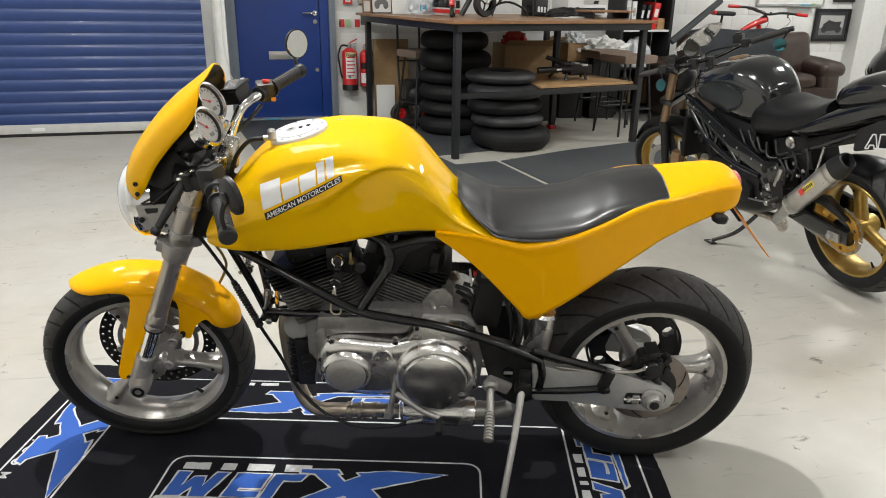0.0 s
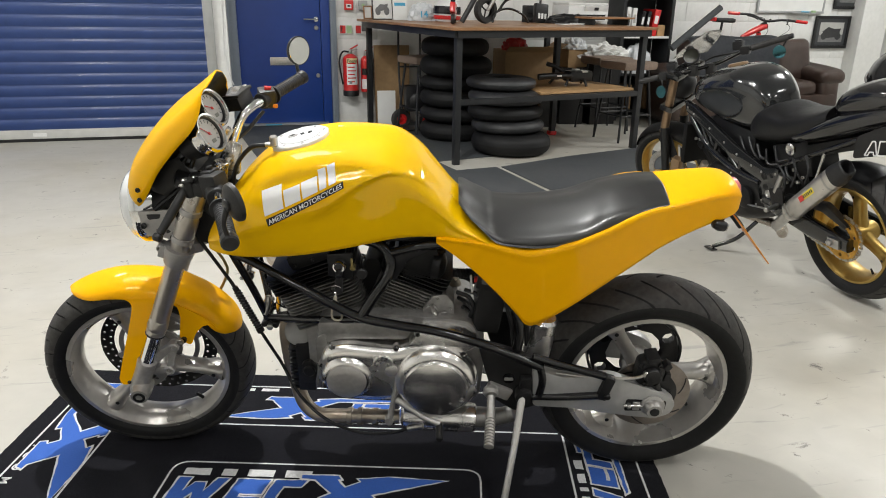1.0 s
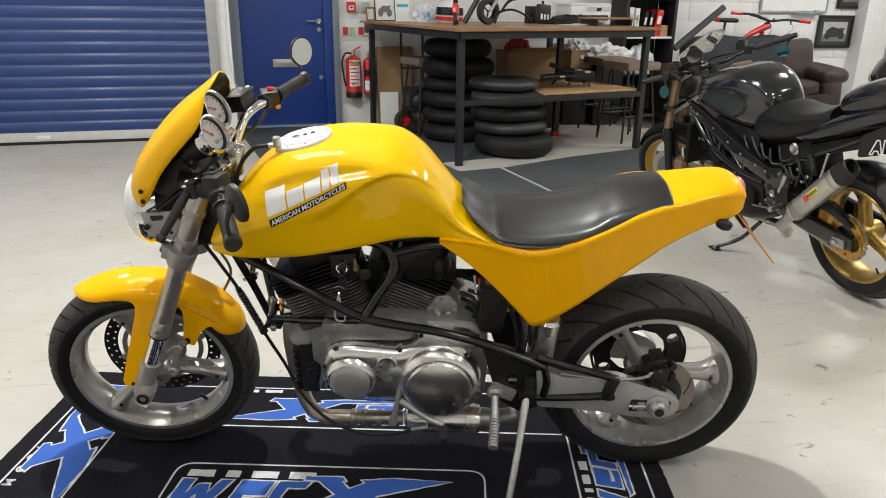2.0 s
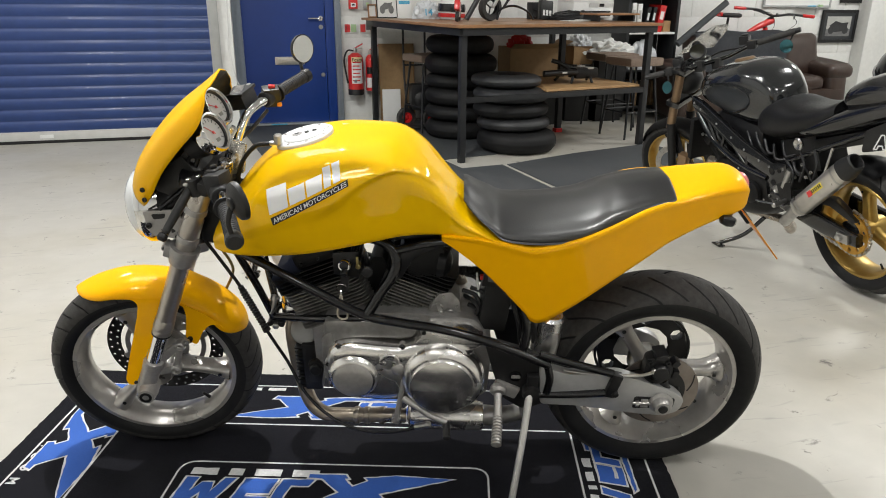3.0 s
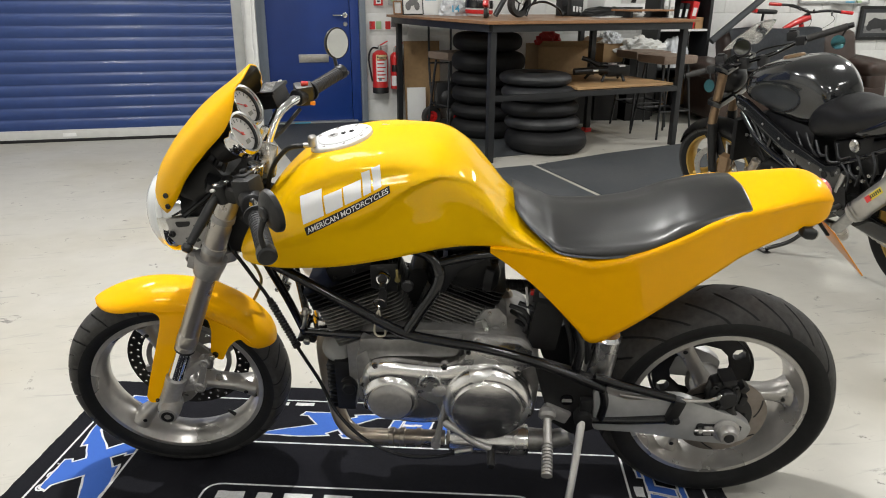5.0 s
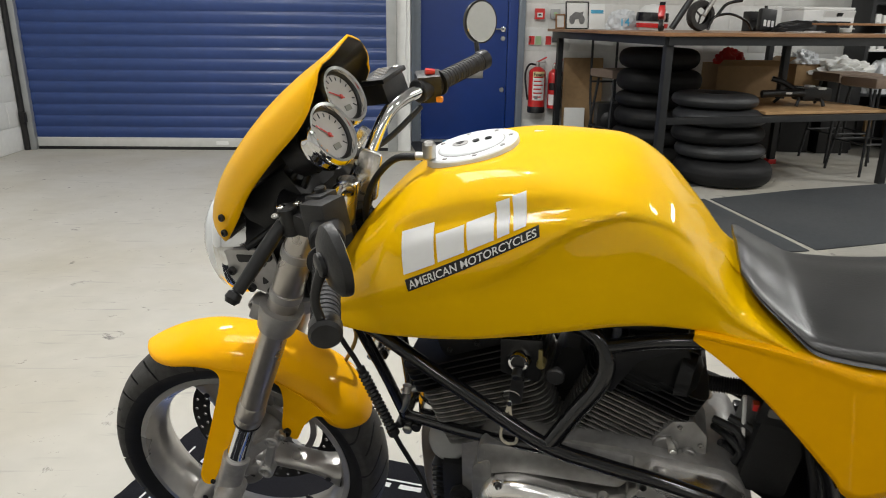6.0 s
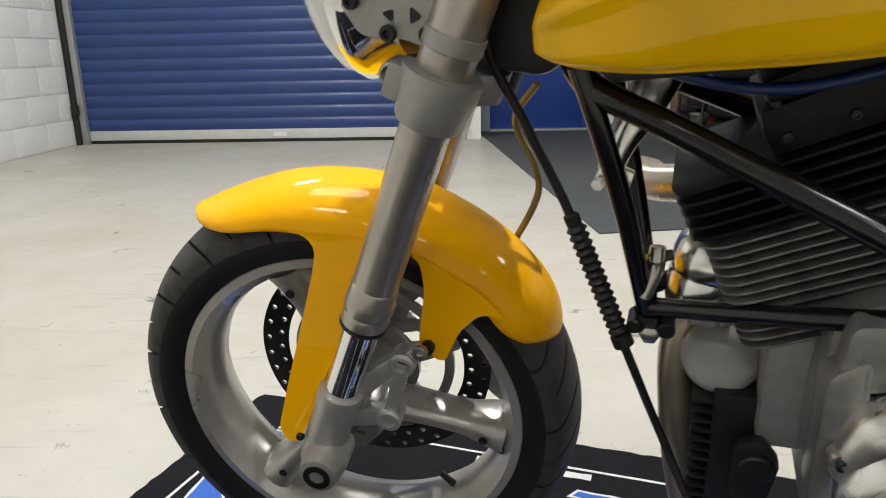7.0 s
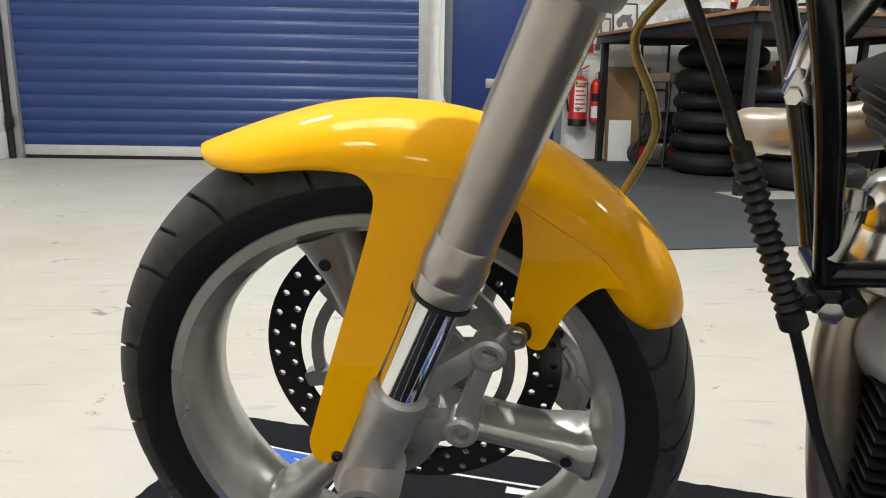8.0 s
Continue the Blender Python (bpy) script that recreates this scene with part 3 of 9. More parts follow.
def tyre_bm(half, count, lean, per=28):
    """A treaded tyre round the y axis; the mesh is sheared so that slanting grooves run along its columns."""
    prof = spline(half + [(r, -y) for r, y in half[-2::-1]], 4)
    top, width = max(r for r, _ in half), max(-y for _, y in half)
    seg = count * per

    def groove(j, s, y):
        k = (j + (per // 2 if y > 0 else 0)) % per
        near, far = (0.22, 1.01) if (j // per + (0 if y < 0 else 1)) % 2 else (0.10, 0.90)
        return k in (0, 1, 2) and near < s < far

    rows = []
    for r, y in prof:
        s = abs(y) / width
        row = []
        for j in range(seg):
            a = 2 * math.pi * (j / seg - lean * s ** 1.3 / count)
            k = (j + (per // 2 if y > 0 else 0)) % per
            q = r - (0.0058 if groove(j, s, y) and k in (1, 2) and r > top - 0.042 else 0.0)
            row.append((q * math.cos(a), y, q * math.sin(a)))
        rows.append(row)
    bm = loft_bm(rows, True)
    for f in bm.faces:
        c = f.calc_center_median()
        s = abs(c.y) / width
        j = int(math.floor((math.atan2(c.z, c.x) / (2 * math.pi) + lean * s ** 1.3 / count) * seg)) % seg
        deep = groove(j, s, c.y) and math.hypot(c.x, c.z) > top - 0.046
        # groove faces take the dark sidewall rubber, so their shade is painted in
        f.material_index = 1 if deep or math.hypot(c.x, c.z) < top - 0.040 else 0
    return bm


def ring_bm(profile, seg=96):
    """A closed outline of (radius, y) spun round the y axis."""
    rows = [[(r * math.cos(a), y, r * math.sin(a)) for r, y in profile] for a in (2 * math.pi * j / seg for j in range(seg + 1))]
    bm = loft_bm(rows, True)
    bmesh.ops.remove_doubles(bm, verts=bm.verts, dist=1e-6)
    return bm


def drilled_disc(r0, r1, y, thick, count, rows=2, hole=0.006):
    """A brake disc with rings of holes right through it."""
    verts, faces = [], []

    def point(r, a):
        for side in (-1, 1):
            verts.append((r * math.cos(a), y + side * thick / 2, r * math.sin(a)))
        return len(verts) - 2

    dr = (r1 - r0) / rows
    for i in range(rows):
        for j in range(count):
            a0, a1 = 2 * math.pi * (j + 0.5 * (i % 2)) / count, 2 * math.pi * (j + 1 + 0.5 * (i % 2)) / count
            ra, rb = r0 + i * dr, r0 + (i + 1) * dr
            am, rm = (a0 + a1) / 2, (ra + rb) / 2
            edge = [(ra, a0), (ra, am), (ra, a1), (rm, a1), (rb, a1), (rb, am), (rb, a0), (rm, a0)]
            outer = [point(*e) for e in edge]
            inner = [point(rm + hole * math.sin(t), am + hole / rm * math.cos(t)) for t in (math.radians(-135 + 45 * k) for k in range(8))]
            for k in range(8):
                n = (k + 1) % 8
                faces += [(outer[k], outer[n], inner[n], inner[k]), (outer[k] + 1, inner[k] + 1, inner[n] + 1, outer[n] + 1), (inner[k], inner[n], inner[n] + 1, inner[k] + 1)]
            faces += [(outer[4], outer[5], outer[5] + 1, outer[4] + 1), (outer[5], outer[6], outer[6] + 1, outer[5] + 1)] if i == rows - 1 else []
    bm = mesh_bm(verts, faces)
    bmesh.ops.remove_doubles(bm, verts=bm.verts, dist=1e-5)
    return bm


def spoke_bm(angle, reach, thick, flare):
    """One hollow-looking cast spoke, with a foot that spreads into the rim."""
    rows = []
    for r, tw, ax in ((0.030, thick * 1.25, 0.034), (0.07, thick, 0.030), (0.12, thick * 0.95, 0.028), (reach - 0.045, thick * 1.02, 0.029), (reach - 0.022, thick * 1.35, 0.033), (reach - 0.006, thick * flare, 0.038), (reach + 0.006, thick * flare * 1.25, 0.040)):
        rows.append([(r, tw * math.cos(t) * (abs(math.cos(t)) ** -0.25 if abs(math.cos(t)) > 0.05 else 1), ax * math.sin(t)) for t in (2 * math.pi * k / 20 for k in range(20))])
    rows = spline(np.array(rows).reshape(len(rows), -1), 4).reshape(-1, 20, 3)
    c, s = math.cos(angle), math.sin(angle)
    return loft_bm([[(r * c - t * s, y, r * s + t * c) for r, t, y in row] for row in rows], True, True)


def rim_profile(w):
    return [(0.229, -w), (0.226, -w - 0.004), (0.2155, -w - 0.004), (0.2125, -w + 0.002), (0.2085, -w + 0.009), (0.201, -w * 0.55), (0.197, 0), (0.201, w * 0.55), (0.2085, w - 0.009), (0.2125, w - 0.002), (0.2155, w + 0.004), (0.226, w + 0.004), (0.229, w), (0.222, w - 0.008), (0.212, 0), (0.222, -w + 0.008)]


def wheel(name, at, tyre_half, w, count, lean, spokes, turn, mats, holder, thick=0.0175, flare=1.45):
    """Tyre, rim and spokes; the rim carries small bolt holes and a valve."""
    place = turn @ Matrix.Translation(at)
    w_ob = part(name, moved(ring_bm(rim_profile(w)), place), mats[0], holder, mats[2], 50)
    for a in spokes:
        part("spoke", moved(spoke_bm(radians(a), 0.198, thick, flare), place), mats[0], w_ob, "", 50)
    part("hub", moved(ring_bm([(0.052, -0.045), (0.046, -0.062), (0.022, -0.064), (0.022, 0.064), (0.046, 0.062), (0.052, 0.045), (0.044, 0)], 40), place), mats[0], w_ob, "", 50)
    part("tyre", moved(tyre_bm(tyre_half, count, lean), place), [mats[1], SIDEWALL], w_ob, "black road tyre with slanting grooves", 60)
    for a in spokes:
        c, s = math.cos(radians(a)), math.sin(radians(a))
        part("bolt_hole", moved(lathe_bm([(0.0045, 0), (0.006, 0.001), (0.006, 0.002)], (0.178 * c, -0.036, 0.178 * s), (0, -1, 0), 12), place), SATIN, w_ob)
    va = radians(spokes[0] + 200)
    part("valve", moved(tube_bm([(0.205 * math.cos(va), 0, 0.205 * math.sin(va)), (0.170 * math.cos(va), -0.004, 0.170 * math.sin(va))], [0.006, 0.004], 10), place), SATIN, w_ob)
    return w_ob


front_wheel = wheel("front_wheel", FW, FRONT_TYRE, 0.046, 36, 1.0, (107, 347, 227), STEER, (WHEEL, RUBBER, "silver cast three-spoke wheel"), bike)
rear_wheel = wheel("rear_wheel", RW, REAR_TYRE, 0.066, 22, 1.3, (122, 2, 242), Matrix(), (WHEEL, RUBBER, "silver cast three-spoke wheel"), bike, 0.021, 1.9)
fplace, rplace = STEER @ Matrix.Translation(FW), Matrix.Translation(RW)
part("front_disc", moved(drilled_disc(0.132, 0.170, 0.074, 0.005, 36, 2, 0.0042), fplace), SATIN, front_wheel, "black drilled brake disc", 30)
for k in range(6):
    a = radians(15 + 60 * k)
    part("disc_carrier", moved(plate_bm(round_poly([(0.105, -0.012), (0.132, -0.009), (0.132, 0.009), (0.105, 0.012)], 0.004), 0.068, 0.082, Matrix.Rotation(-a, 4, "Y")), fplace), CLAMP, front_wheel)
hub = part("disc_hub", moved(ring_bm([(0.118, 0.070), (0.118, 0.078), (0.106, 0.080), (0.104, 0.072)], 60), fplace), CLAMP, front_wheel, "grey disc carrier")
part("hub_ring", moved(ring_bm([(0.070, 0.058), (0.070, 0.068), (0.045, 0.070), (0.045, 0.056)], 48), fplace), CLAMP, hub)
for k in range(6):
    part("hub_arm", moved(plate_bm(round_poly([(0.062, -0.015), (0.108, -0.010), (0.108, 0.010), (0.062, 0.015)], 0.004), 0.062, 0.074, Matrix.Rotation(-radians(15 + 60 * k), 4, "Y")), fplace), CLAMP, hub)
part("pulley", moved(drilled_disc(0.085, 0.135, 0.098, 0.026, 6, 1, 0.019), rplace), SATIN, rear_wheel, "black belt pulley with round windows", 30)
part("pulley_rim", moved(ring_bm([(0.135, 0.082), (0.142, 0.082), (0.142, 0.116), (0.135, 0.116)], 90), rplace), SATIN, rear_wheel)
DISC_STEEL = material("worn_disc_steel", (0.30, 0.265, 0.24), 0.36, 0.9, 0.08, 60, 0.03, 300, stain=(0.24, 0.20, 0.175), stain_scale=12)
rear_disc = part("rear_disc", moved(ring_bm([(0.068, -0.094), (0.115, -0.094), (0.115, -0.099), (0.068, -0.099)], 72), rplace), DISC_STEEL, rear_wheel, "worn brownish steel brake disc")
for k in range(6):
    arc = [(radians(60 * k + 5 * j), 0.082 + 0.0045 * j) for j in range(7)]
    slot = [(r * math.cos(a), r * math.sin(a)) for a, r in arc] + [((r + 0.004) * math.cos(a), (r + 0.004) * math.sin(a)) for a, r in arc[::-1]]
    part("disc_slot", moved(plate_bm(slot, -0.0998, -0.0985), rplace), SATIN, rear_disc)
part("disc_hub", moved(ring_bm([(0.078, -0.092), (0.078, -0.101), (0.045, -0.108), (0.03, -0.108), (0.03, -0.062), (0.05, -0.066)], 60), rplace), SATIN, rear_wheel)


# ---- fork, clamps and front brake ----
def fork_at(side, s, off=0.0):
    off -= 0.009  # the legs stand a little ahead of the axle
    return FW + s * RAKE + Vector((off * math.cos(TILT), side, -off * math.sin(TILT)))


def fork_leg(side):
    leg = part("fork_leg", moved(lathe_bm([(0.020, 0.0), (0.0245, 0.002), (0.0245, 0.234), (0.0262, 0.240), (0.0262, 0.442), (0.0245, 0.446), (0.020, 0.448)], fork_at(side, 0.240), RAKE, 40), STEER), FORK, bike, "grey anodised fork tube")
    part("slider", moved(cyl_bm(fork_at(side, 0.07), fork_at(side, 0.23), 0.0205, seg=32), STEER), CHROME, leg, "chrome fork slider")
    part("dust_seal", moved(lathe_bm([(0.022, 0), (0.0252, 0.003), (0.0258, 0.016), (0.0250, 0.018), (0.0268, 0.024), (0.0268, 0.036), (0.0252, 0.040), (0.0258, 0.052), (0.0245, 0.054)], fork_at(side, 0.196), RAKE, 40), STEER), FORK, leg)
    part("seal_lip", moved(lathe_bm([(0.022, 0), (0.0258, 0.001), (0.0258, 0.004), (0.022, 0.005)], fork_at(side, 0.193), RAKE, 40), STEER), PLASTIC, leg)
    out = math.copysign(1, side)
    foot = join(lathe_bm([(0.018, -0.028), (0.0245, -0.022), (0.0255, 0.02), (0.0250, 0.055), (0.0262, 0.076), (0.0268, 0.090), (0.0258, 0.095), (0.0212, 0.096)], fork_at(side, 0), RAKE, 36),
                lathe_bm([(0.026, -0.015), (0.027, 0.020), (0.0250, 0.036), (0.0225, 0.048), (0.014, 0.050)], FW + Vector((0, side, 0)), (0, out, 0), 32))
    low = part("fork_foot", moved(foot, STEER), CAST, leg, "cast grey fork foot")
    part("axle_cap", moved(lathe_bm([(0.0165, 0.040), (0.0165, 0.0512), (0.009, 0.0512), (0.009, 0.044)], FW + Vector((0, side, 0)), (0, out, 0), 28), STEER), SATIN, low)
    # brake bracket behind the leg: a cast triangle of flat ribs with an eye at each corner
    inner = side * 0.88

    def rib(a, b, w0, w1, deep=0.009):
        p, q = fork_at(inner, *a), fork_at(inner, *b)
        n = (q - p).cross(Vector((0, 1, 0))).normalized()
        loop = [p + n * w0, q + n * w1, q - n * w1, p - n * w0]
        verts = [tuple(v + Vector((0, y, 0))) for y in (-deep, deep) for v in loop]
        bm = mesh_bm(verts, [(0, 1, 2, 3), (7, 6, 5, 4), (0, 4, 5, 1), (1, 5, 6, 2), (2, 6, 7, 3), (3, 7, 4, 0)])
        bmesh.ops.recalc_face_normals(bm, faces=bm.faces)
        bmesh.ops.bevel(bm, geom=bm.edges[:], offset=0.003, segments=2, affect="EDGES", profile=0.6)
        return bm

    for a, b, w0, w1 in (((0.084, 0.010), (0.158, 0.050), 0.0135, 0.0095), ((0.050, 0.012), (0.074, 0.060), 0.015, 0.0105), ((0.158, 0.056), (0.076, 0.062), 0.0080, 0.0085), ((0.092, 0.020), (0.062, 0.020), 0.013, 0.013)):
        part("bracket_rib", moved(rib(a, b, w0, w1), STEER), CAST, low)
    part("bracket_ear", moved(rib((0.158, 0.056), (0.182, 0.068), 0.009, 0.0080, 0.007), STEER), CAST, low)
    for s, o, r in ((0.158, 0.055, 0.0150), (0.074, 0.063, 0.0150)):
        eye = part("bracket_eye", moved(lathe_bm([(0.007, -0.013), (r, -0.012), (r, 0.012), (r - 0.003, 0.0145), (0.0085, 0.0145), (0.0065, 0.006)], fork_at(inner, s, o), (0, math.copysign(1, side), 0), 28), STEER), CAST, low)
    part("ear_bolt", moved(bolt_bm(fork_at(inner + math.copysign(0.006, side), 0.184, 0.069), (0, math.copysign(1, side), 0), 0.0085, 0.008), STEER), STEEL, low)
    return leg


HALF = 0.112  # half the distance between the fork legs
left_leg, right_leg = fork_leg(-HALF), fork_leg(HALF)
s, h, r = 0.436, 0.05, 0.0375
rings = [lathe_bm([(r * 0.80, 0), (r * 0.86, 0.004), (r, h * 0.75), (r, h), (0.0245, h + 0.001)], fork_at(side, s), RAKE, 36) for side in (-HALF, HALF)]
a, b = fork_at(-HALF, s + h / 2), fork_at(HALF, s + h / 2)
bridge = [a + Vector((-0.02, 0, 0)), a + Vector((0.055, 0.05, -0.01)), b + Vector((0.055, -0.05, -0.01)), b + Vector((-0.02, 0, 0)), b + Vector((-0.02, -0.06, 0)), a + Vector((-0.02, 0.06, 0))]
verts = [v + RAKE * q for q in (-h * 0.3, h * 0.35) for v in bridge]
span = mesh_bm([tuple(v) for v in verts], [tuple(range(6)), tuple(range(11, 5, -1))] + [(i, (i + 1) % 6, 6 + (i + 1) % 6, 6 + i) for i in range(6)])
bmesh.ops.bevel(span, geom=span.edges[:], offset=0.004, segments=2, affect="EDGES", profile=0.6)
yoke = part("fork_clamp", moved(span, STEER), CLAMP, bike, "cast grey fork clamp bridge")
for piece in rings:
    part("clamp_ring", moved(piece, STEER), CLAMP, yoke)
for side in (-HALF, HALF):
    part("clamp_bolt", moved(join(lathe_bm([(0.009, -0.030), (0.0105, -0.024), (0.0105, 0.002), (0.008, 0.004), (0.005, -0.001)], fork_at(side + math.copysign(0.004, side), 0.468, -0.044), (0, math.copysign(1, side), 0), 20)), STEER), CLAMP, yoke)
    part("clamp_ear", moved(box_bm(fork_at(side, 0.466, -0.034), (0.026, 0.034, 0.034), 0.007, (0, 22.7, 0)), STEER), CLAMP, yoke)
    for s in (0.506, 0.590):
        part("collar", moved(lathe_bm([(0.0255, 0), (0.0282, 0.002), (0.0282, 0.016), (0.0255, 0.018)], fork_at(side, s), RAKE, 36), STEER), CLAMP, left_leg if side < 0 else right_leg)
part("head_tube", tube_bm([Vector((-0.445, 0, 0.742)), Vector((-0.385, 0, 0.872))], 0.036, 24), TUBE, bike)
part("steering_head", join(plate_bm(round_poly([(-0.520, 0.880), (-0.400, 0.880), (-0.385, 0.770), (-0.440, 0.728), (-0.488, 0.735)], 0.012), -0.052, 0.052, bev=0.010)), SATIN, bike, "black steering head shroud")
part("steering_stem", moved(cyl_bm(fork_at(0, 0.455, 0.045), fork_at(0, 0.68, 0.045), 0.02), STEER), SATIN, bike)
CALIPER_AT = Matrix.Translation((0.022, 0, 0.018))
caliper = part("front_caliper", moved(plate_bm(round_poly([(0.112, 0.030), (0.140, 0.034), (0.156, 0.014), (0.170, -0.004), (0.186, -0.034), (0.194, -0.074), (0.180, -0.102), (0.160, -0.096), (0.140, -0.078), (0.122, -0.040)], 0.010, 3), 0.084, 0.118, bev=0.006), fplace @ CALIPER_AT), CAST, bike, "grey six-piston brake caliper")
for cx, cz in ((0.160, -0.022), (0.174, -0.060)):
    part("caliper_rib", moved(tube_bm([(cx - 0.012, 0.084, cz + 0.02), (cx, 0.083, cz), (cx - 0.002, 0.084, cz - 0.02)], 0.006, 10), fplace @ CALIPER_AT), CAST, caliper)
for dx, dz in ((0.142, 0.018), (0.182, -0.074), (0.174, -0.094)):
    part("caliper_bolt", moved(bolt_bm((dx, 0.085, dz), (0, -1, 0), 0.007, 0.005), fplace @ CALIPER_AT), SATIN, caliper)

# ---- front mudguard ----
def mudguard():
    rows = []
    n = 90
    for i in range(n):
        u = i / (n - 1)
        phi = radians(121.5 - 99.0 * u)
        big = 0.312
        near, far = min(1, u / 0.17), min(1, (1 - u) / 0.16)
        wide = max(0.005, 0.074 * math.sqrt(1 - (1 - near) ** 2) * math.sqrt(1 - (1 - far) ** 2))
        drop = 0.046 * (1 - (1 - near) ** 2) ** 0.5 * (1 - (1 - far) ** 2) ** 0.5
        big -= 0.022 * (1 - math.sqrt(1 - (1 - far) ** 2)) - 0.010 * (1 - near) ** 2
        drop *= 0.52 + 0.48 * min(1.0, u / 0.36) ** 1.5
        drop -= 0.010 * max(0.0, 1 - abs(math.degrees(phi) - 67) / 8)
        drop += 0.005 * math.exp(-((math.degrees(phi) - 36) / 7) ** 2)
        half = []
        for k in range(13):
            t = math.pi / 2 * k / 12
            r = big - drop * (1 - math.cos(t)) ** 1.05
            half.append((r * math.cos(phi), -wide * math.sin(t) ** 0.9, r * math.sin(phi)))
        rows.append([(x, -y, z) for x, y, z in half[:0:-1]] + half)
    skin = loft_bm(rows)
    pieces = [skin]
    leg = [(-0.028, 0.276), (-0.002, 0.270), (0.010, 0.254), (0.004, 0.226), (-0.013, 0.172), (-0.038, 0.096), (-0.056, 0.036), (-0.050, 0.020), (-0.034, 0.018), (-0.022, 0.036), (-0.010, 0.064), (0.025, 0.138), (0.047, 0.192), (0.060, 0.222), (0.082, 0.258), (0.094, 0.272)]
    tab = [(0.112, 0.262), (0.128, 0.238), (0.130, 0.208), (0.119, 0.146), (0.126, 0.136), (0.138, 0.122), (0.148, 0.122), (0.166, 0.159), (0.190, 0.181), (0.215, 0.178), (0.232, 0.172), (0.205, 0.215)]
    for side in (-1, 1):
        for poly in (leg, tab):
            flat_piece = plate_bm(round_poly(poly, 0.010, 3), -0.0015, 0.0015)
            bmesh.ops.triangulate(flat_piece, faces=[f for f in flat_piece.faces if len(f.verts) > 4])
            for v in flat_piece.verts:
                over = math.hypot(v.co.x, v.co.z) / 0.280
                if over > 1:
                    v.co.x, v.co.z = v.co.x / over, v.co.z / over
                deep = max(0.0, 0.262 - v.co.z)
                v.co.y = side * (0.0725 + v.co.y + (0.215 if poly is leg else 0.100) * deep)
            pieces.append(flat_piece)
    return pieces


guard_skin, *guard_legs = mudguard()
guard = part("front_mudguard", moved(guard_skin, fplace), AMBER, bike, "glossy yellow front mudguard", 55)
for piece in guard_legs:
    part("mudguard_leg", moved(piece, fplace), AMBER, guard, "", 55)
thick = guard.modifiers.new("thickness", "SOLIDIFY")
thick.thickness, thick.offset = 0.003, -1
for side in (-1, 1):
    part("mudguard_bolt", moved(bolt_bm((0.130, side * 0.085, 0.140), (0, side, 0), 0.008, 0.010), fplace), SATIN, guard)
    part("mudguard_bolt", moved(bolt_bm((-0.030, side * 0.122, 0.026), (0, side, 0), 0.005, 0.006), fplace), SATIN, guard)


# ---- tank, seat and tail ----
TANK = [  # x, top, low, shoulder width and height, greatest width and height, width at the low edge
    (-0.437, 0.796, 0.766, 0.062, 0.792, 0.116, 0.782, 0.110),
    (-0.428, 0.824, 0.758, 0.072, 0.814, 0.139, 0.791, 0.132),
    (-0.395, 0.870, 0.752, 0.076, 0.853, 0.156, 0.808, 0.147),
    (-0.350, 0.925, 0.750, 0.080, 0.904, 0.169, 0.834, 0.155),
    (-0.295, 0.972, 0.753, 0.087, 0.962, 0.179, 0.864, 0.159),
    (-0.225, 1.002, 0.758, 0.098, 0.995, 0.182, 0.893, 0.159),
    (-0.130, 1.018, 0.770, 0.110, 1.010, 0.178, 0.924, 0.155),
    (-0.040, 1.024, 0.786, 0.114, 1.008, 0.170, 0.953, 0.148),
    (0.020, 1.016, 0.797, 0.112, 1.000, 0.163, 0.960, 0.141),
    (0.075, 0.9810, 0.7960, 0.104, 0.9660, 0.151, 0.9310, 0.128),
    (0.125, 0.9260, 0.7940, 0.094, 0.9140, 0.143, 0.8860, 0.126),
    (0.175, 0.8670, 0.7940, 0.080, 0.8570, 0.137, 0.8330, 0.131),
    (0.220, 0.8305, 0.7880, 0.080, 0.8255, 0.138, 0.8115, 0.136),
    (0.265, 0.8030, 0.7780, 0.076, 0.8000, 0.139, 0.7920, 0.138),
]


def tank_bm():
    ctrl = []
    for x, top, low, ws, zs, wm, zm, wl in TANK:
        half = [(0, top), (ws * 0.55, top - 0.15 * (top - zs)), (ws, zs), (ws + 0.62 * (wm - ws), zs - 0.36 * (zs - zm)), (wm, zm), (wm - 0.35 * (wm - wl), zm - 0.42 * (zm - low)), (wl + 0.004, low + 0.18 * (zm - low)), (wl - 0.004, low + 0.004), (wl - 0.025, low), (0, low + 0.006)]
        ring = [(x, -y, z) for y, z in half] + [(x, y, z) for y, z in half[-2:0:-1]]
        ctrl.append(ring)
    ctrl = np.array(ctrl)
    fine = spline(ctrl.reshape(len(ctrl), -1), 12).reshape(-1, ctrl.shape[1], 3)
    rows = []
    for row in fine:
        closed = np.concatenate([row[-2:], row, row[:3]])
        rows.append(spline(closed, 8)[16:-16][:-1])
    return loft_bm(np.array(rows), True, True)


KNEE = [(-0.17, 0.870), (-0.113, 0.906), (-0.067, 0.944), (-0.03, 0.965), (0.019, 0.978), (0.067, 0.962), (0.103, 0.937), (0.134, 0.908), (0.177, 0.868), (0.22, 0.838), (0.27, 0.82)]


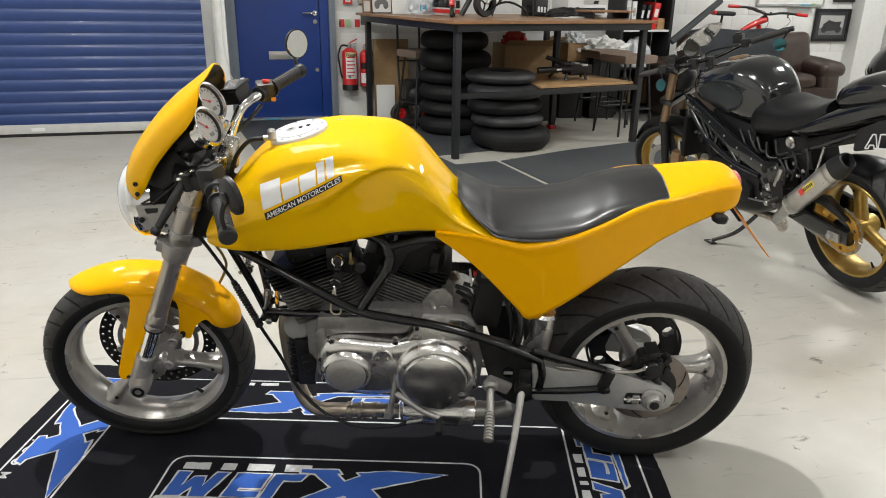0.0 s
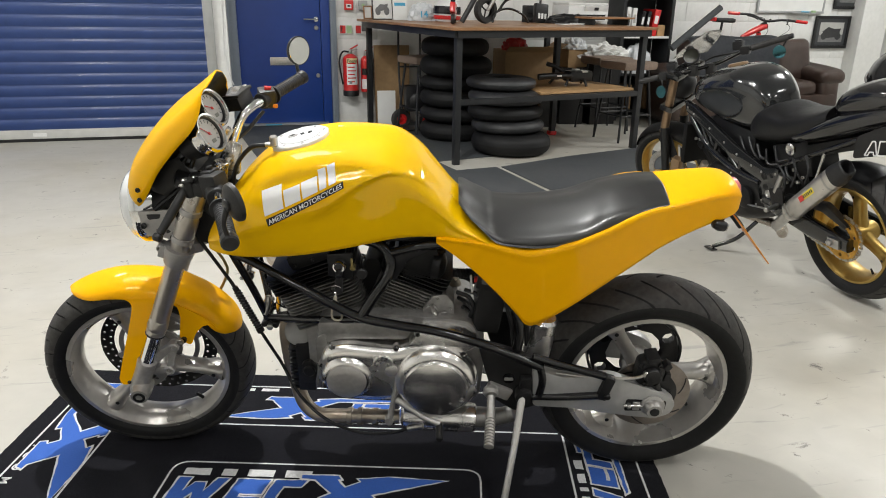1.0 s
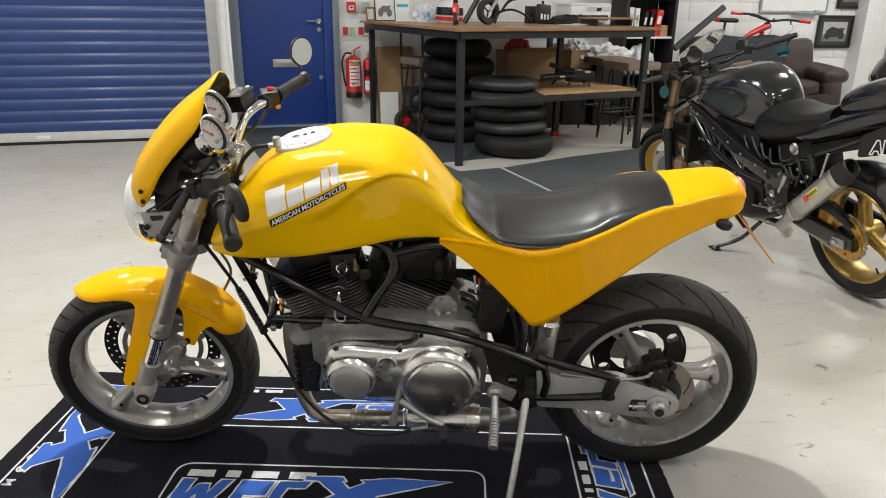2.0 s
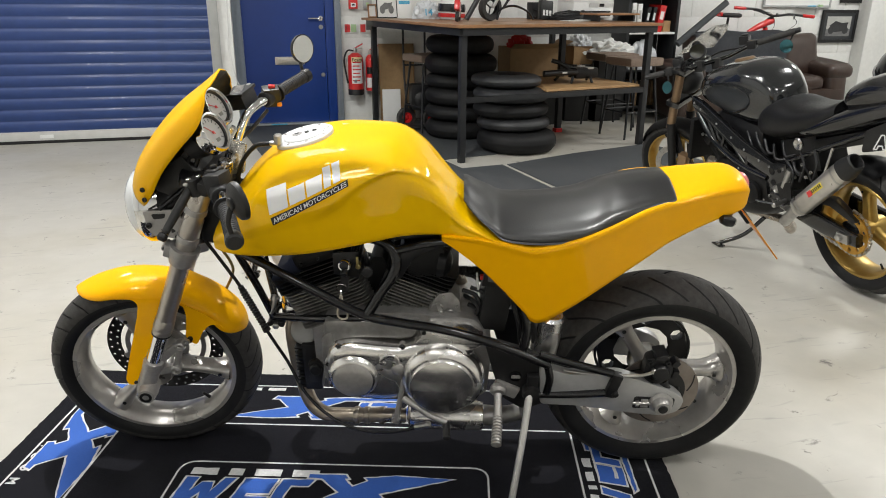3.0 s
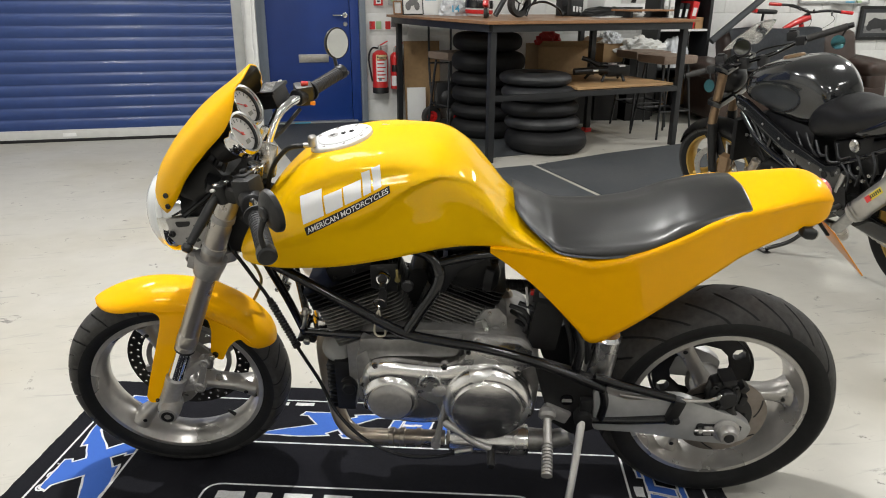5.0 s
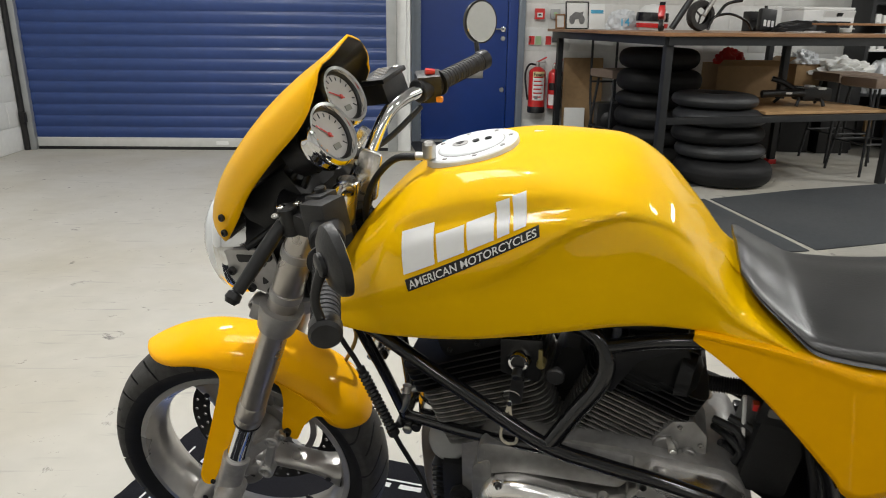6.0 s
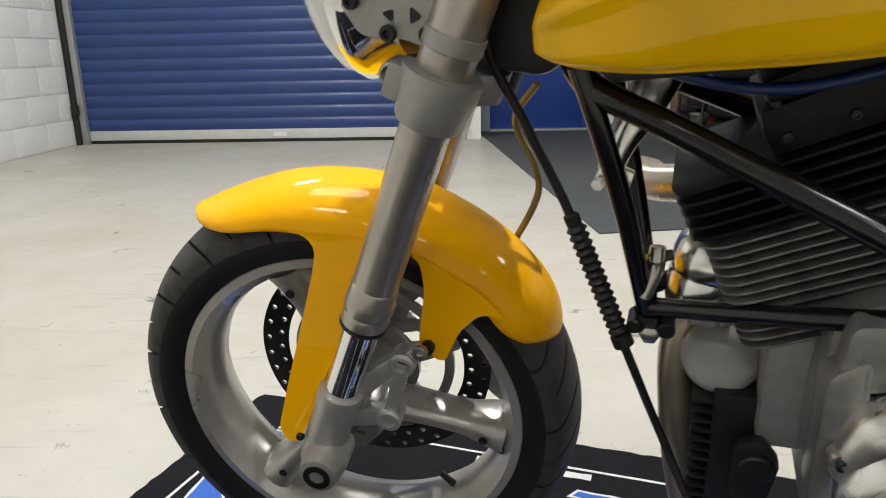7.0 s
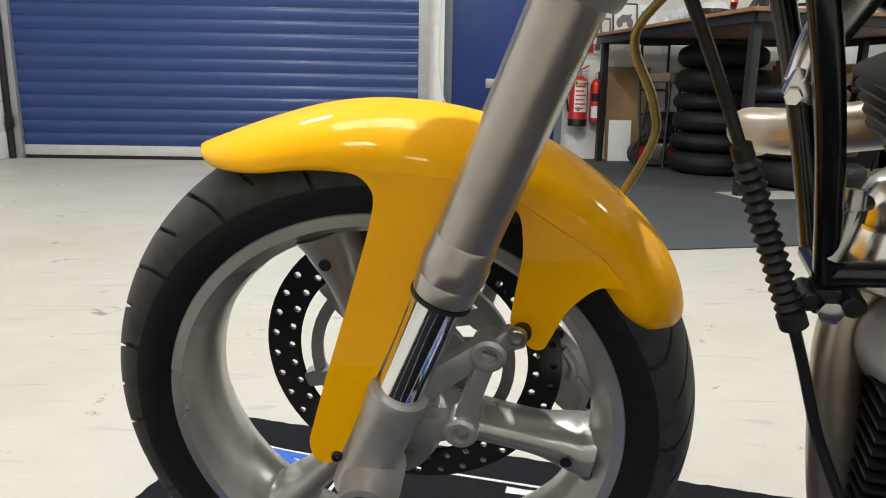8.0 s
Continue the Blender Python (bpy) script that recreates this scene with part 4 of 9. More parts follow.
def with_knees(bm):
    """The tank's flanks, pressed in below a rounded knee line."""
    line_x, line_z = spline(np.array(KNEE), 12).T
    for v in bm.verts:
        z = float(np.interp(v.co.x, line_x, line_z))
        d = z - v.co.z
        if d <= -0.004 or v.co.x < -0.2 or v.co.x > 0.26:
            continue
        a = min(1.0, (d + 0.004) / 0.014)
        ends = min(1.0, max(0.0, (v.co.x + 0.19) / 0.15)) * min(1.0, max(0.0, (0.25 - v.co.x) / 0.10))
        fade = 1 - 0.5 * min(1.0, max(0.0, (d - 0.03) / 0.13))
        v.co.y -= math.copysign(0.015 * a * a * (3 - 2 * a) * ends * fade, v.co.y) if abs(v.co.y) > 0.05 else 0.0
    for v in bm.verts:
        x, z = v.co.x, v.co.z
        line = float(np.interp(x, [-0.30, -0.2, -0.08, 0.0], [0.935, 0.972, 0.992, 1.0]))
        a = math.exp(-(((z - line + 0.012) / 0.012) ** 2)) * min(1.0, max(0.0, (x + 0.31) / 0.06)) * min(1.0, max(0.0, (0.0 - x) / 0.08))
        if abs(v.co.y) > 0.03:
            v.co.y -= math.copysign(0.008 * a, v.co.y)
    return bm


tank = part("fuel_tank", with_knees(tank_bm()), YELLOW, bike, "glossy yellow fuel tank", 50)
CAP_PALE = material("cap_paint", (0.68, 0.70, 0.71), 0.4, 0, 0.04, 40)
cap_m = Matrix.Translation((-0.213, 0.0, 1.0045)) @ pose(0, 0, 0, 0, -12.5, 0) @ Matrix.Diagonal((1.24, 1.24, 1.0, 1))
part("tank_cap", moved(join(lathe_bm([(0.058, -0.012), (0.058, 0.004), (0.056, 0.006), (0.041, 0.006), (0.040, 0.008), (0.036, 0.010), (0.034, 0.0095)], (0, 0, 0), (0, 0, 1), 64), *[bolt_bm((0.049 * math.cos(a), 0.049 * math.sin(a), 0.005), (0, 0, 1), 0.0028, 0.002) for a in (k * math.pi / 4 + 0.3 for k in range(8))]), cap_m), CAP_PALE, tank, "round pale tank cap with small screws")
cap_flat = Matrix.Translation((0, 0, 0.0098)) @ Matrix.Rotation(math.pi / 2, 4, "X")
for name, shape, mat in (("cap_recess", round_poly([(-0.024, -0.006), (-0.012, -0.011), (-0.004, -0.006), (-0.004, 0.006), (-0.014, 0.010), (-0.024, 0.004)], 0.004), CLAMP), ("key_slot", round_poly([(-0.021, -0.003), (-0.013, -0.008), (-0.009, -0.003), (-0.014, 0.003)], 0.002), SATIN), ("lock_flap", round_poly([(0.000, -0.004), (0.008, -0.008), (0.011, 0.001), (0.005, 0.005)], 0.002), SATIN)):
    part(name, moved(plate_bm(shape, 0, 0.0008 if mat is CLAMP else 0.0014), cap_m @ cap_flat), mat, tank)
part("cap_ring", moved(lathe_bm([(0.0045, 0.0095), (0.0045, 0.0112), (0.003, 0.0112), (0.003, 0.0095)], (0.021, 0.004, 0), (0, 0, 1), 18, False), cap_m), SATIN, tank)
for k in range(8):
    a = k * math.pi / 4 + 0.3
    part("cap_screw", moved(lathe_bm([(0.0032, 0.0055), (0.0030, 0.0072), (0.001, 0.0070)], (0.049 * math.cos(a), 0.049 * math.sin(a), 0), (0, 0, 1), 12), cap_m), CLAMP, tank)
part("cap_groove", moved(lathe_bm([(0.0418, 0.0058), (0.0418, 0.0066), (0.0402, 0.0066), (0.0402, 0.0058)], (0, 0, 0), (0, 0, 1), 64, False), cap_m), CLAMP, tank)
part("vent_stub", join(cyl_bm((-0.268, -0.045, 1.0), (-0.268, -0.045, 1.026), 0.010, 0.010, 20, 0.003), cyl_bm((-0.268, -0.045, 1.004), (-0.29, -0.047, 1.004), 0.006)), STEEL, tank, "metal breather stub")
part("breather_hose", tube_bm([(-0.288, -0.047, 1.003), (-0.325, -0.045, 0.995), (-0.365, -0.035, 0.95), (-0.388, -0.02, 0.89), (-0.39, 0.0, 0.83)], 0.0055, 10), PLASTIC, bike, "black breather hose")
part("tank_sticker", box_bm((-0.105, 0.070, 1.0145), (0.046, 0.032, 0.002), 0.0006, (-14, 0, 0)), WHITE, tank, "small white warning label")

SEAT = [  # x, top, edge height, half width
    (0.178, 0.8850, 0.8720, 0.0780), (0.191, 0.8770, 0.8600, 0.0960), (0.209, 0.8620, 0.8450, 0.1100), (0.231, 0.8470, 0.8290, 0.1215), (0.250, 0.8370, 0.8140, 0.1310), (0.278, 0.8255, 0.7955, 0.1390), (0.335, 0.8258, 0.7890, 0.1420),
    (0.393, 0.8324, 0.7900, 0.1425), (0.467, 0.8518, 0.8025, 0.1400), (0.554, 0.8779, 0.8369, 0.1320), (0.618, 0.8965, 0.8590, 0.1230), (0.656, 0.9040, 0.8680, 0.1160), (0.682, 0.9075, 0.8730, 0.1090), (0.690, 0.9060, 0.8760, 0.1060),
]


def seat_bm():
    ctrl = []
    for x, top, low, w in SEAT:
        half = [(0, top), (w * 0.45, top - 0.005), (w * 0.74, top - min(0.018, 0.30 * (top - low))), (w * 0.93, top - 0.40 * (top - low)), (w, low + 0.35 * (top - low)), (w, low + 0.006 * min(1, (top - low) / 0.03)), (w - 0.008, low), (0, low)]
        ctrl.append([(x - 0.06 * (y / 0.14) ** 2 * (1 if x > 0.5 else 0) * 0.2, -y, z) for y, z in half] + [(x, y, z) for y, z in half[-2:0:-1]])
    ctrl = np.array(ctrl)
    fine = spline(ctrl.reshape(len(ctrl), -1), 7).reshape(-1, ctrl.shape[1], 3)
    bm = loft_bm([spline(np.concatenate([r[-2:], r, r[:3]]), 5)[10:-10][:-1] for r in fine], True, True)
    for v in bm.verts:
        x, y = v.co.x, v.co.y
        low, top = float(np.interp(x, [q[0] for q in SEAT], [q[2] for q in SEAT])), float(np.interp(x, [q[0] for q in SEAT], [q[1] for q in SEAT]))
        up = min(1.0, max(0.0, (v.co.z - low) / max(0.004, top - low) - 0.35) / 0.4)
        step = (x - 0.540 + 2.2 * y * y) / 0.022
        rise = 1 / (1 + math.exp(-2.6 * max(-8, min(8, step))))
        hump = 0.009 * (rise - 1) * math.exp(-((x - 0.50) / 0.09) ** 2) + 0.003 * rise * math.exp(-((x - 0.56) / 0.05) ** 2)
        dish = -0.004 * math.exp(-((x - 0.38) / 0.09) ** 2 - (y / 0.07) ** 2)
        slack = 0.0008 * math.sin(34 * x + 25 * y) * math.sin(21 * y - 17 * x + 1.0)
        v.co.z += up * (hump + dish + slack)
    return bm


part("seat", seat_bm(), LEATHER, bike, "black padded seat with soft creases", 60)

TAIL = [  # x, bottom height and half width, mid width, top height and half width, crown
    (0.126, 0.7850, 0.1120, 0.1150, 0.7955, 0.1160, 0.7955), (0.165, 0.7600, 0.1210, 0.1230, 0.7970, 0.1240, 0.7970), (0.220, 0.7160, 0.1270, 0.1300, 0.7970, 0.1310, 0.7965), (0.280, 0.6540, 0.1310, 0.1360, 0.7900, 0.1390, 0.7820), (0.335, 0.5900, 0.1330, 0.1400, 0.7785, 0.1450, 0.7685),
    (0.356, 0.5620, 0.1330, 0.1410, 0.7790, 0.1460, 0.7700), (0.384, 0.5600, 0.1325, 0.1410, 0.7840, 0.1470, 0.7740), (0.450, 0.6040, 0.1300, 0.1385, 0.8010, 0.1440, 0.7900), (0.525, 0.6643, 0.1230, 0.1320, 0.8324, 0.1370, 0.8204), (0.599, 0.7226, 0.1140, 0.1230, 0.8689, 0.1270, 0.8569),
    (0.653, 0.7601, 0.1050, 0.1140, 0.8842, 0.1140, 0.8792), (0.679, 0.7778, 0.0960, 0.1080, 0.8864, 0.1070, 0.8894), (0.738, 0.8105, 0.0894, 0.1004, 0.8981, 0.0964, 0.9085), (0.797, 0.8357, 0.0825, 0.0925, 0.9086, 0.0845, 0.9258), (0.832, 0.8468, 0.0768, 0.0848, 0.9111, 0.0768, 0.9287),
    (0.855, 0.8549, 0.0696, 0.0756, 0.9060, 0.0656, 0.9219), (0.866, 0.8640, 0.0580, 0.0620, 0.8995, 0.0560, 0.9095),
]


def sweep(x):
    """The even bow of the panel's flank, seen from above."""
    return 0.097 - (0.44 if x < 0.385 else 0.49) * (x - 0.385) ** 2


def tail_bm():
    ctrl = []
    for x, zb, wb, wm, zt, wt, zc in TAIL:
        if x < 0.6:
            wt = sweep(x) + 0.062 * zt
        half = [(wt - 0.062 * (zt - z), z) for z in (zb + f * (zt - zb) for f in (0.0, 0.28, 0.55, 0.85))] + [(wt - 0.001, zt), (wt * 0.62, zt + 0.72 * (zc - zt)), (0, zc)]
        ctrl.append([(x, -y, z) for y, z in half] + [(x, y, z) for y, z in half[-2::-1]])
    ctrl = np.array(ctrl)
    fine = spline(ctrl.reshape(len(ctrl), -1), 6).reshape(-1, ctrl.shape[1], 3)
    for row in fine:
        for k, v in enumerate(row):
            if v[0] < 0.59 and (k < 4 or k >= len(row) - 4):
                v[1] = math.copysign(sweep(v[0]) + 0.062 * v[2], v[1])
    return loft_bm([spline(r, 4) for r in fine])


tail = part("tail_panel", tail_bm(), AMBER, bike, "glossy yellow tail and side panels", 60)
thick = tail.modifiers.new("thickness", "SOLIDIFY")
thick.thickness, thick.offset = 0.004, 1
# ---- frame tubes, both sides ----
def pair(name, pts, r, mat=TUBE, label="", n=6, seg=14):
    out = []
    for side in (-1, 1):
        out.append(part(name, tube_bm([(x, side * y, z) for x, y, z in pts], r, seg, n), mat, bike, label))
    return out


pair("frame_rail", [(-0.425, 0.030, 0.765), (-0.400, 0.070, 0.728), (-0.330, 0.092, 0.697), (-0.200, 0.122, 0.638), (-0.075, 0.146, 0.581), (0.020, 0.152, 0.562), (0.110, 0.155, 0.549), (0.215, 0.156, 0.521), (0.320, 0.150, 0.474), (0.410, 0.146, 0.430)], 0.0122, label="gloss black frame tube")
pair("down_tube", [(-0.406, 0.080, 0.745), (-0.388, 0.074, 0.690), (-0.365, 0.052, 0.60), (-0.343, 0.023, 0.486)], 0.0100)
pair("cross_tube", [(-0.344, 0.022, 0.488), (-0.200, 0.092, 0.530), (-0.050, 0.146, 0.571)], 0.0100)
pair("middle_tube", [(-0.066, 0.144, 0.577), (-0.030, 0.130, 0.634), (0.004, 0.118, 0.687), (0.010, 0.106, 0.729), (-0.018, 0.092, 0.762), (-0.090, 0.080, 0.775), (-0.24, 0.060, 0.78), (-0.40, 0.030, 0.79)], 0.0140)
pair("seat_rail", [(0.005, 0.100, 0.742), (0.10, 0.098, 0.765), (0.24, 0.094, 0.775), (0.42, 0.085, 0.77), (0.60, 0.075, 0.83)], 0.012)
pair("rear_strut", [(0.34, 0.128, 0.455), (0.345, 0.118, 0.55), (0.30, 0.10, 0.66), (0.27, 0.095, 0.77)], 0.012)
part("cross_brace", tube_bm([(-0.344, -0.026, 0.488), (-0.344, 0.026, 0.488)], 0.011), TUBE, bike)
part("lower_clamp", join(box_bm((-0.340, -0.012, 0.466), (0.020, 0.030, 0.022), 0.004), cyl_bm((-0.354, -0.034, 0.468), (-0.354, 0.0, 0.468), 0.008), cyl_bm((-0.322, -0.034, 0.466), (-0.322, 0.0, 0.466), 0.009)), SATIN, bike)
part("clamp_nut", lathe_bm([(0.010, 0), (0.010, 0.010), (0.006, 0.012)], (-0.338, -0.024, 0.460), (0, -1, 0), 6), STEEL, bike)
for side in (-1, 1):
    gus = plate_bm(round_poly([(-0.005, 0.700), (0.012, 0.745), (0.085, 0.770), (0.12, 0.760), (0.055, 0.725), (0.02, 0.66)], 0.008), side * 0.100 - 0.004, side * 0.100 + 0.004, bev=0.002)
    part("gusset", gus, SATIN, bike)
part("under_tank_tray", plate_bm(round_poly([(-0.40, 0.752), (-0.30, 0.752), (-0.05, 0.79), (0.12, 0.812), (0.12, 0.772), (-0.02, 0.765), (-0.2, 0.745), (-0.38, 0.73)], 0.01), -0.085, 0.085, bev=0.004), SATIN, bike)

# ---- engine ----
part("crankcase", join(
    plate_bm(round_poly([(-0.185, 0.300), (-0.195, 0.420), (-0.188, 0.535), (-0.160, 0.556), (0.030, 0.562), (0.220, 0.545), (0.262, 0.45), (0.250, 0.285), (0.08, 0.262), (-0.12, 0.268)], 0.03), -0.105, 0.11, bev=0.008),
    plate_bm(round_poly([(-0.186, 0.475), (-0.18, 0.548), (-0.05, 0.555), (0.07, 0.548), (0.05, 0.500), (-0.12, 0.497)], 0.012), -0.132, -0.10, bev=0.006),
    plate_bm(round_poly([(-0.192, 0.36), (-0.192, 0.50), (-0.160, 0.52), (-0.150, 0.34)], 0.014), -0.135, -0.09, bev=0.006)), CASE, bike, "cast aluminium crankcase")
OUT = [(-0.176, 0.429), (-0.170, 0.462), (-0.158, 0.487), (-0.130, 0.503), (-0.092, 0.508), (-0.03, 0.502), (0.030, 0.499), (0.082, 0.514), (0.135, 0.523), (0.182, 0.508), (0.222, 0.468), (0.245, 0.410), (0.243, 0.355), (0.220, 0.312), (0.180, 0.289), (0.130, 0.283), (0.078, 0.296), (0.030, 0.322), (-0.03, 0.318), (-0.095, 0.326), (-0.145, 0.348), (-0.168, 0.385)]


def domed(outline, y0, steps):
    """A cover whose wall rises from an outline and rolls over into its face; steps of (inset, y)."""
    loop = spline(np.array(outline + outline[:1]), 4)[:-1]
    mid = loop.mean(0)
    tangent = np.roll(loop, -1, 0) - np.roll(loop, 1, 0)
    nrm = np.stack([-tangent[:, 1], tangent[:, 0]], 1)
    nrm /= np.linalg.norm(nrm, axis=1)[:, None]
    nrm *= np.sign(((mid - loop) * nrm).sum(1))[:, None]
    rows = []
    for inset, y in steps:
        ring = loop + nrm * inset
        rows.append([(x, y, z) for x, z in ring])
    return loft_bm(rows, True, True)


primary = part("primary_cover", domed(OUT, 0, [(0.0, -0.10), (0.0, -0.136), (0.003, -0.143), (0.009, -0.150), (0.018, -0.1545), (0.034, -0.156)]), POLISHED, bike, "polished aluminium primary cover", 30)
COVER = (-0.006, -0.010, -0.012)
primary.location = COVER
part("clutch_bulge", lathe_bm([(0.109, 0.0), (0.108, 0.012), (0.104, 0.024), (0.097, 0.032), (0.090, 0.036), (0.0865, 0.0365)], (0.134, -0.143, 0.404), (0, -1, 0), 72), POLISHED, primary, "polished round clutch housing")
part("clutch_cover", lathe_bm([(0.0855, 0.0), (0.0858, 0.006), (0.083, 0.011), (0.060, 0.0165), (0.03, 0.0195), (0.004, 0.0205)], (0.134, -0.1775, 0.400), (0, -1, 0), 72), POLISHED, primary, "polished round clutch cover", 30)
for dx, dz in ((-0.004, 0.062), (-0.068, -0.030), (0.070, -0.030)):
    part("cover_bolt", bolt_bm((0.134 + dx, -0.183, 0.400 + dz), (0, -1, 0), 0.0075, 0.008), STEEL, primary)
part("alternator_bulge", lathe_bm([(0.070, 0.0), (0.068, 0.008), (0.060, 0.018), (0.054, 0.0225)], (-0.101, -0.147, 0.408), (0, -1, 0), 64), POLISHED, primary, "polished oval alternator bulge")
part("alternator_cover", lathe_bm([(0.0535, 0.0), (0.052, 0.006), (0.045, 0.011), (0.03, 0.0130), (0.004, 0.0140)], (-0.101, -0.168, 0.408), (0, -1, 0), 64), CAST, primary, "brushed alternator cap", 30)
part("inspection_cover", lathe_bm([(0.0265, 0), (0.0265, 0.004), (0.0245, 0.0055), (0.0235, 0.0052), (0.004, 0.006)], (-0.004, -0.155, 0.458), (0, -1, 0), 48), POLISHED, primary, "round inspection cover")
for dx in (-0.013, 0.013):
    part("cover_screw", bolt_bm((-0.004 + dx, -0.160, 0.458), (0, -1, 0), 0.005, 0.003), STEEL, primary)
part("sprocket_cover", plate_bm(round_poly([(0.048, 0.505), (0.088, 0.556), (0.200, 0.545), (0.236, 0.512), (0.20, 0.49), (0.10, 0.50)], 0.012), -0.156, -0.09, bev=0.006), POLISHED, bike, "polished upper gearbox cover").location = (0.004, -0.002, -0.010)
for x, z in ((-0.136, 0.496), (-0.052, 0.489), (0.030, 0.498), (0.207, 0.490), (0.087, 0.546), (0.187, 0.538), (-0.168, 0.440), (-0.163, 0.37), (0.235, 0.36)):
    lug = part("cover_lug", lathe_bm([(0.0105, 0), (0.0105, 0.013), (0.0090, 0.016)], (x + COVER[0], -0.138, z + COVER[2]), (0, -1, 0), 20), POLISHED, bike)
    part("lug_bolt", bolt_bm((x + COVER[0], -0.1535, z + COVER[2]), (0, -1, 0), 0.0058, 0.005), SATIN, lug)


def fin_bm(hx, hy, thick, r=0.03):
    poly = round_poly([(-hx, -hy), (hx, -hy), (hx, hy), (-hx, hy)], r, 5)
    return plate_bm(poly, -thick / 2, thick / 2, Matrix(((1, 0, 0, 0), (0, 0, 1, 0), (0, 1, 0, 0), (0, 0, 0, 1))), 0.0008)


def cylinder_unit(name, foot, tilt, reach):
    """A finned barrel with its head and rocker box, leaning by tilt degrees."""
    m = Matrix.Translation(foot) @ Matrix.Rotation(radians(tilt), 4, "Y")
    barrel = part(name, moved(cyl_bm((0, 0, 0), (0, 0, 0.13), 0.056), m), ENGINE, bike, "black finned engine cylinder")
    fin = finish(moved(fin_bm(0.073 + abs(reach), 0.086, 0.0028), m @ Matrix.Translation((reach, 0, 0))), "fin", FINS)
    head_fin = finish(moved(fin_bm(0.080 + abs(reach), 0.092, 0.0034), m @ Matrix.Translation((reach, 0, 0))), "fin", ENGINE)
    up = (m.to_3x3() @ Vector((0, 0, 1)))
    for k in range(12):
        ob = new("fin", fin)
        ob.location = up * (0.006 + 0.0098 * k)
        ob.parent = barrel
    for k in range(5):
        ob = new("head_fin", head_fin)
        ob.location = up * (0.128 + 0.0115 * k)
        ob.parent = barrel
    box = part("rocker_box", moved(join(box_bm((0, -0.01, 0.200), (0.135, 0.155, 0.044), 0.016), box_bm((0, -0.01, 0.226), (0.115, 0.135, 0.030), 0.014), cyl_bm((0, 0, 0.12), (0, 0, 0.19), 0.06)), m), ENGINE, bike, "black rocker box")
    for dx in (-0.050, 0.0, 0.050):
        part("rocker_bolt", moved(join(bolt_bm((dx, -0.080, 0.214), (0, 0, 1), 0.0048, 0.010), bolt_bm((dx, -0.087, 0.194), (0, -1, 0), 0.0045, 0.004)), m), SATIN, box)
    return barrel


FINS = material("fin_metal", (0.15, 0.147, 0.14), 0.42, 0.6, 0.25, 60, 0.15, 250, stain=(0.24, 0.235, 0.225), stain_scale=7)
cylinder_unit("front_cylinder", (-0.118, 0.012, 0.525), -22.5, -0.036)
cylinder_unit("rear_cylinder", (0.005, 0.012, 0.525), 22.5, 0.012)
part("valley_cover", plate_bm(round_poly([(-0.12, 0.50), (-0.06, 0.68), (-0.03, 0.68), (0.02, 0.50)], 0.01), -0.02, 0.09), ENGINE, bike)
part("ignition_plate", plate_bm(round_poly([(-0.150, 0.672), (-0.150, 0.735), (-0.085, 0.740), (-0.088, 0.662)], 0.006), -0.100, -0.094, bev=0.001), SATIN, bike)
lock = part("ignition_lock", lathe_bm([(0.017, 0.0), (0.017, 0.016), (0.0145, 0.020), (0.0115, 0.0195), (0.0105, 0.016)], (-0.117, -0.103, 0.708), (-0.1, -1, 0.1), 32), CHROME, bike, "chrome ignition lock")
part("lock_core", lathe_bm([(0.0105, 0.014), (0.010, 0.0175), (0.003, 0.018)], (-0.117, -0.103, 0.708), (-0.1, -1, 0.1), 24), SATIN, lock)
part("choke_knob", lathe_bm([(0.006, 0), (0.006, 0.012), (0.0135, 0.013), (0.0145, 0.020), (0.012, 0.023)], (-0.062, -0.098, 0.690), (0, -1, 0), 24), PLASTIC, bike, "black choke knob")
part("brass_tap", join(cyl_bm((-0.086, -0.090, 0.70), (-0.086, -0.110, 0.70), 0.007), box_bm((-0.086, -0.112, 0.715), (0.006, 0.004, 0.034), 0.001)), OLIVE, bike)
key = part("key", join(plate_bm(round_poly([(-0.128, 0.682), (-0.108, 0.682), (-0.112, 0.635), (-0.132, 0.635)], 0.006), -0.126, -0.120), cyl_bm((-0.118, -0.120, 0.696), (-0.118, -0.135, 0.690), 0.009)), SATIN, bike, "black ignition key with a pale cord loop")
part("key_ring", tube_bm([(-0.128 + 0.014 * math.cos(a), -0.124 - 0.004 * math.sin(a), 0.646 + 0.014 * math.sin(a)) for a in (2 * math.pi * k / 14 for k in range(15))], 0.0012, 6, 2), STEEL, key)
part("cord", tube_bm([(-0.131, -0.128, 0.632), (-0.139, -0.130, 0.600), (-0.143, -0.130, 0.568), (-0.133, -0.130, 0.556), (-0.119, -0.130, 0.560), (-0.118, -0.130, 0.582), (-0.127, -0.129, 0.610), (-0.130, -0.128, 0.633)], 0.0026, 8, 5), STRAP, key, "pale looped cord")
part("cord_clip", cyl_bm((-0.130, -0.128, 0.630), (-0.130, -0.127, 0.642), 0.004), CHROME, key)
part("blue_hose", tube_bm([(-0.335, -0.055, 0.734), (-0.285, -0.066, 0.724), (-0.235, -0.070, 0.723), (-0.180, -0.070, 0.735), (-0.10, -0.06, 0.758)], 0.0048, 10), BLUE_HOSE, bike, "dark blue hose under the tank")
part("oil_filter", lathe_bm([(0.034, -0.06), (0.040, -0.055), (0.0405, 0.0), (0.0395, 0.006), (0.034, 0.011), (0.020, 0.0145), (0.004, 0.0155)], (-0.266, -0.004, 0.428), (-0.12, -0.85, 0.50), 48), material("filter_grey", (0.30, 0.30, 0.295), 0.5, 0.1, 0.05, 40), bike, "grey round oil filter", 60)
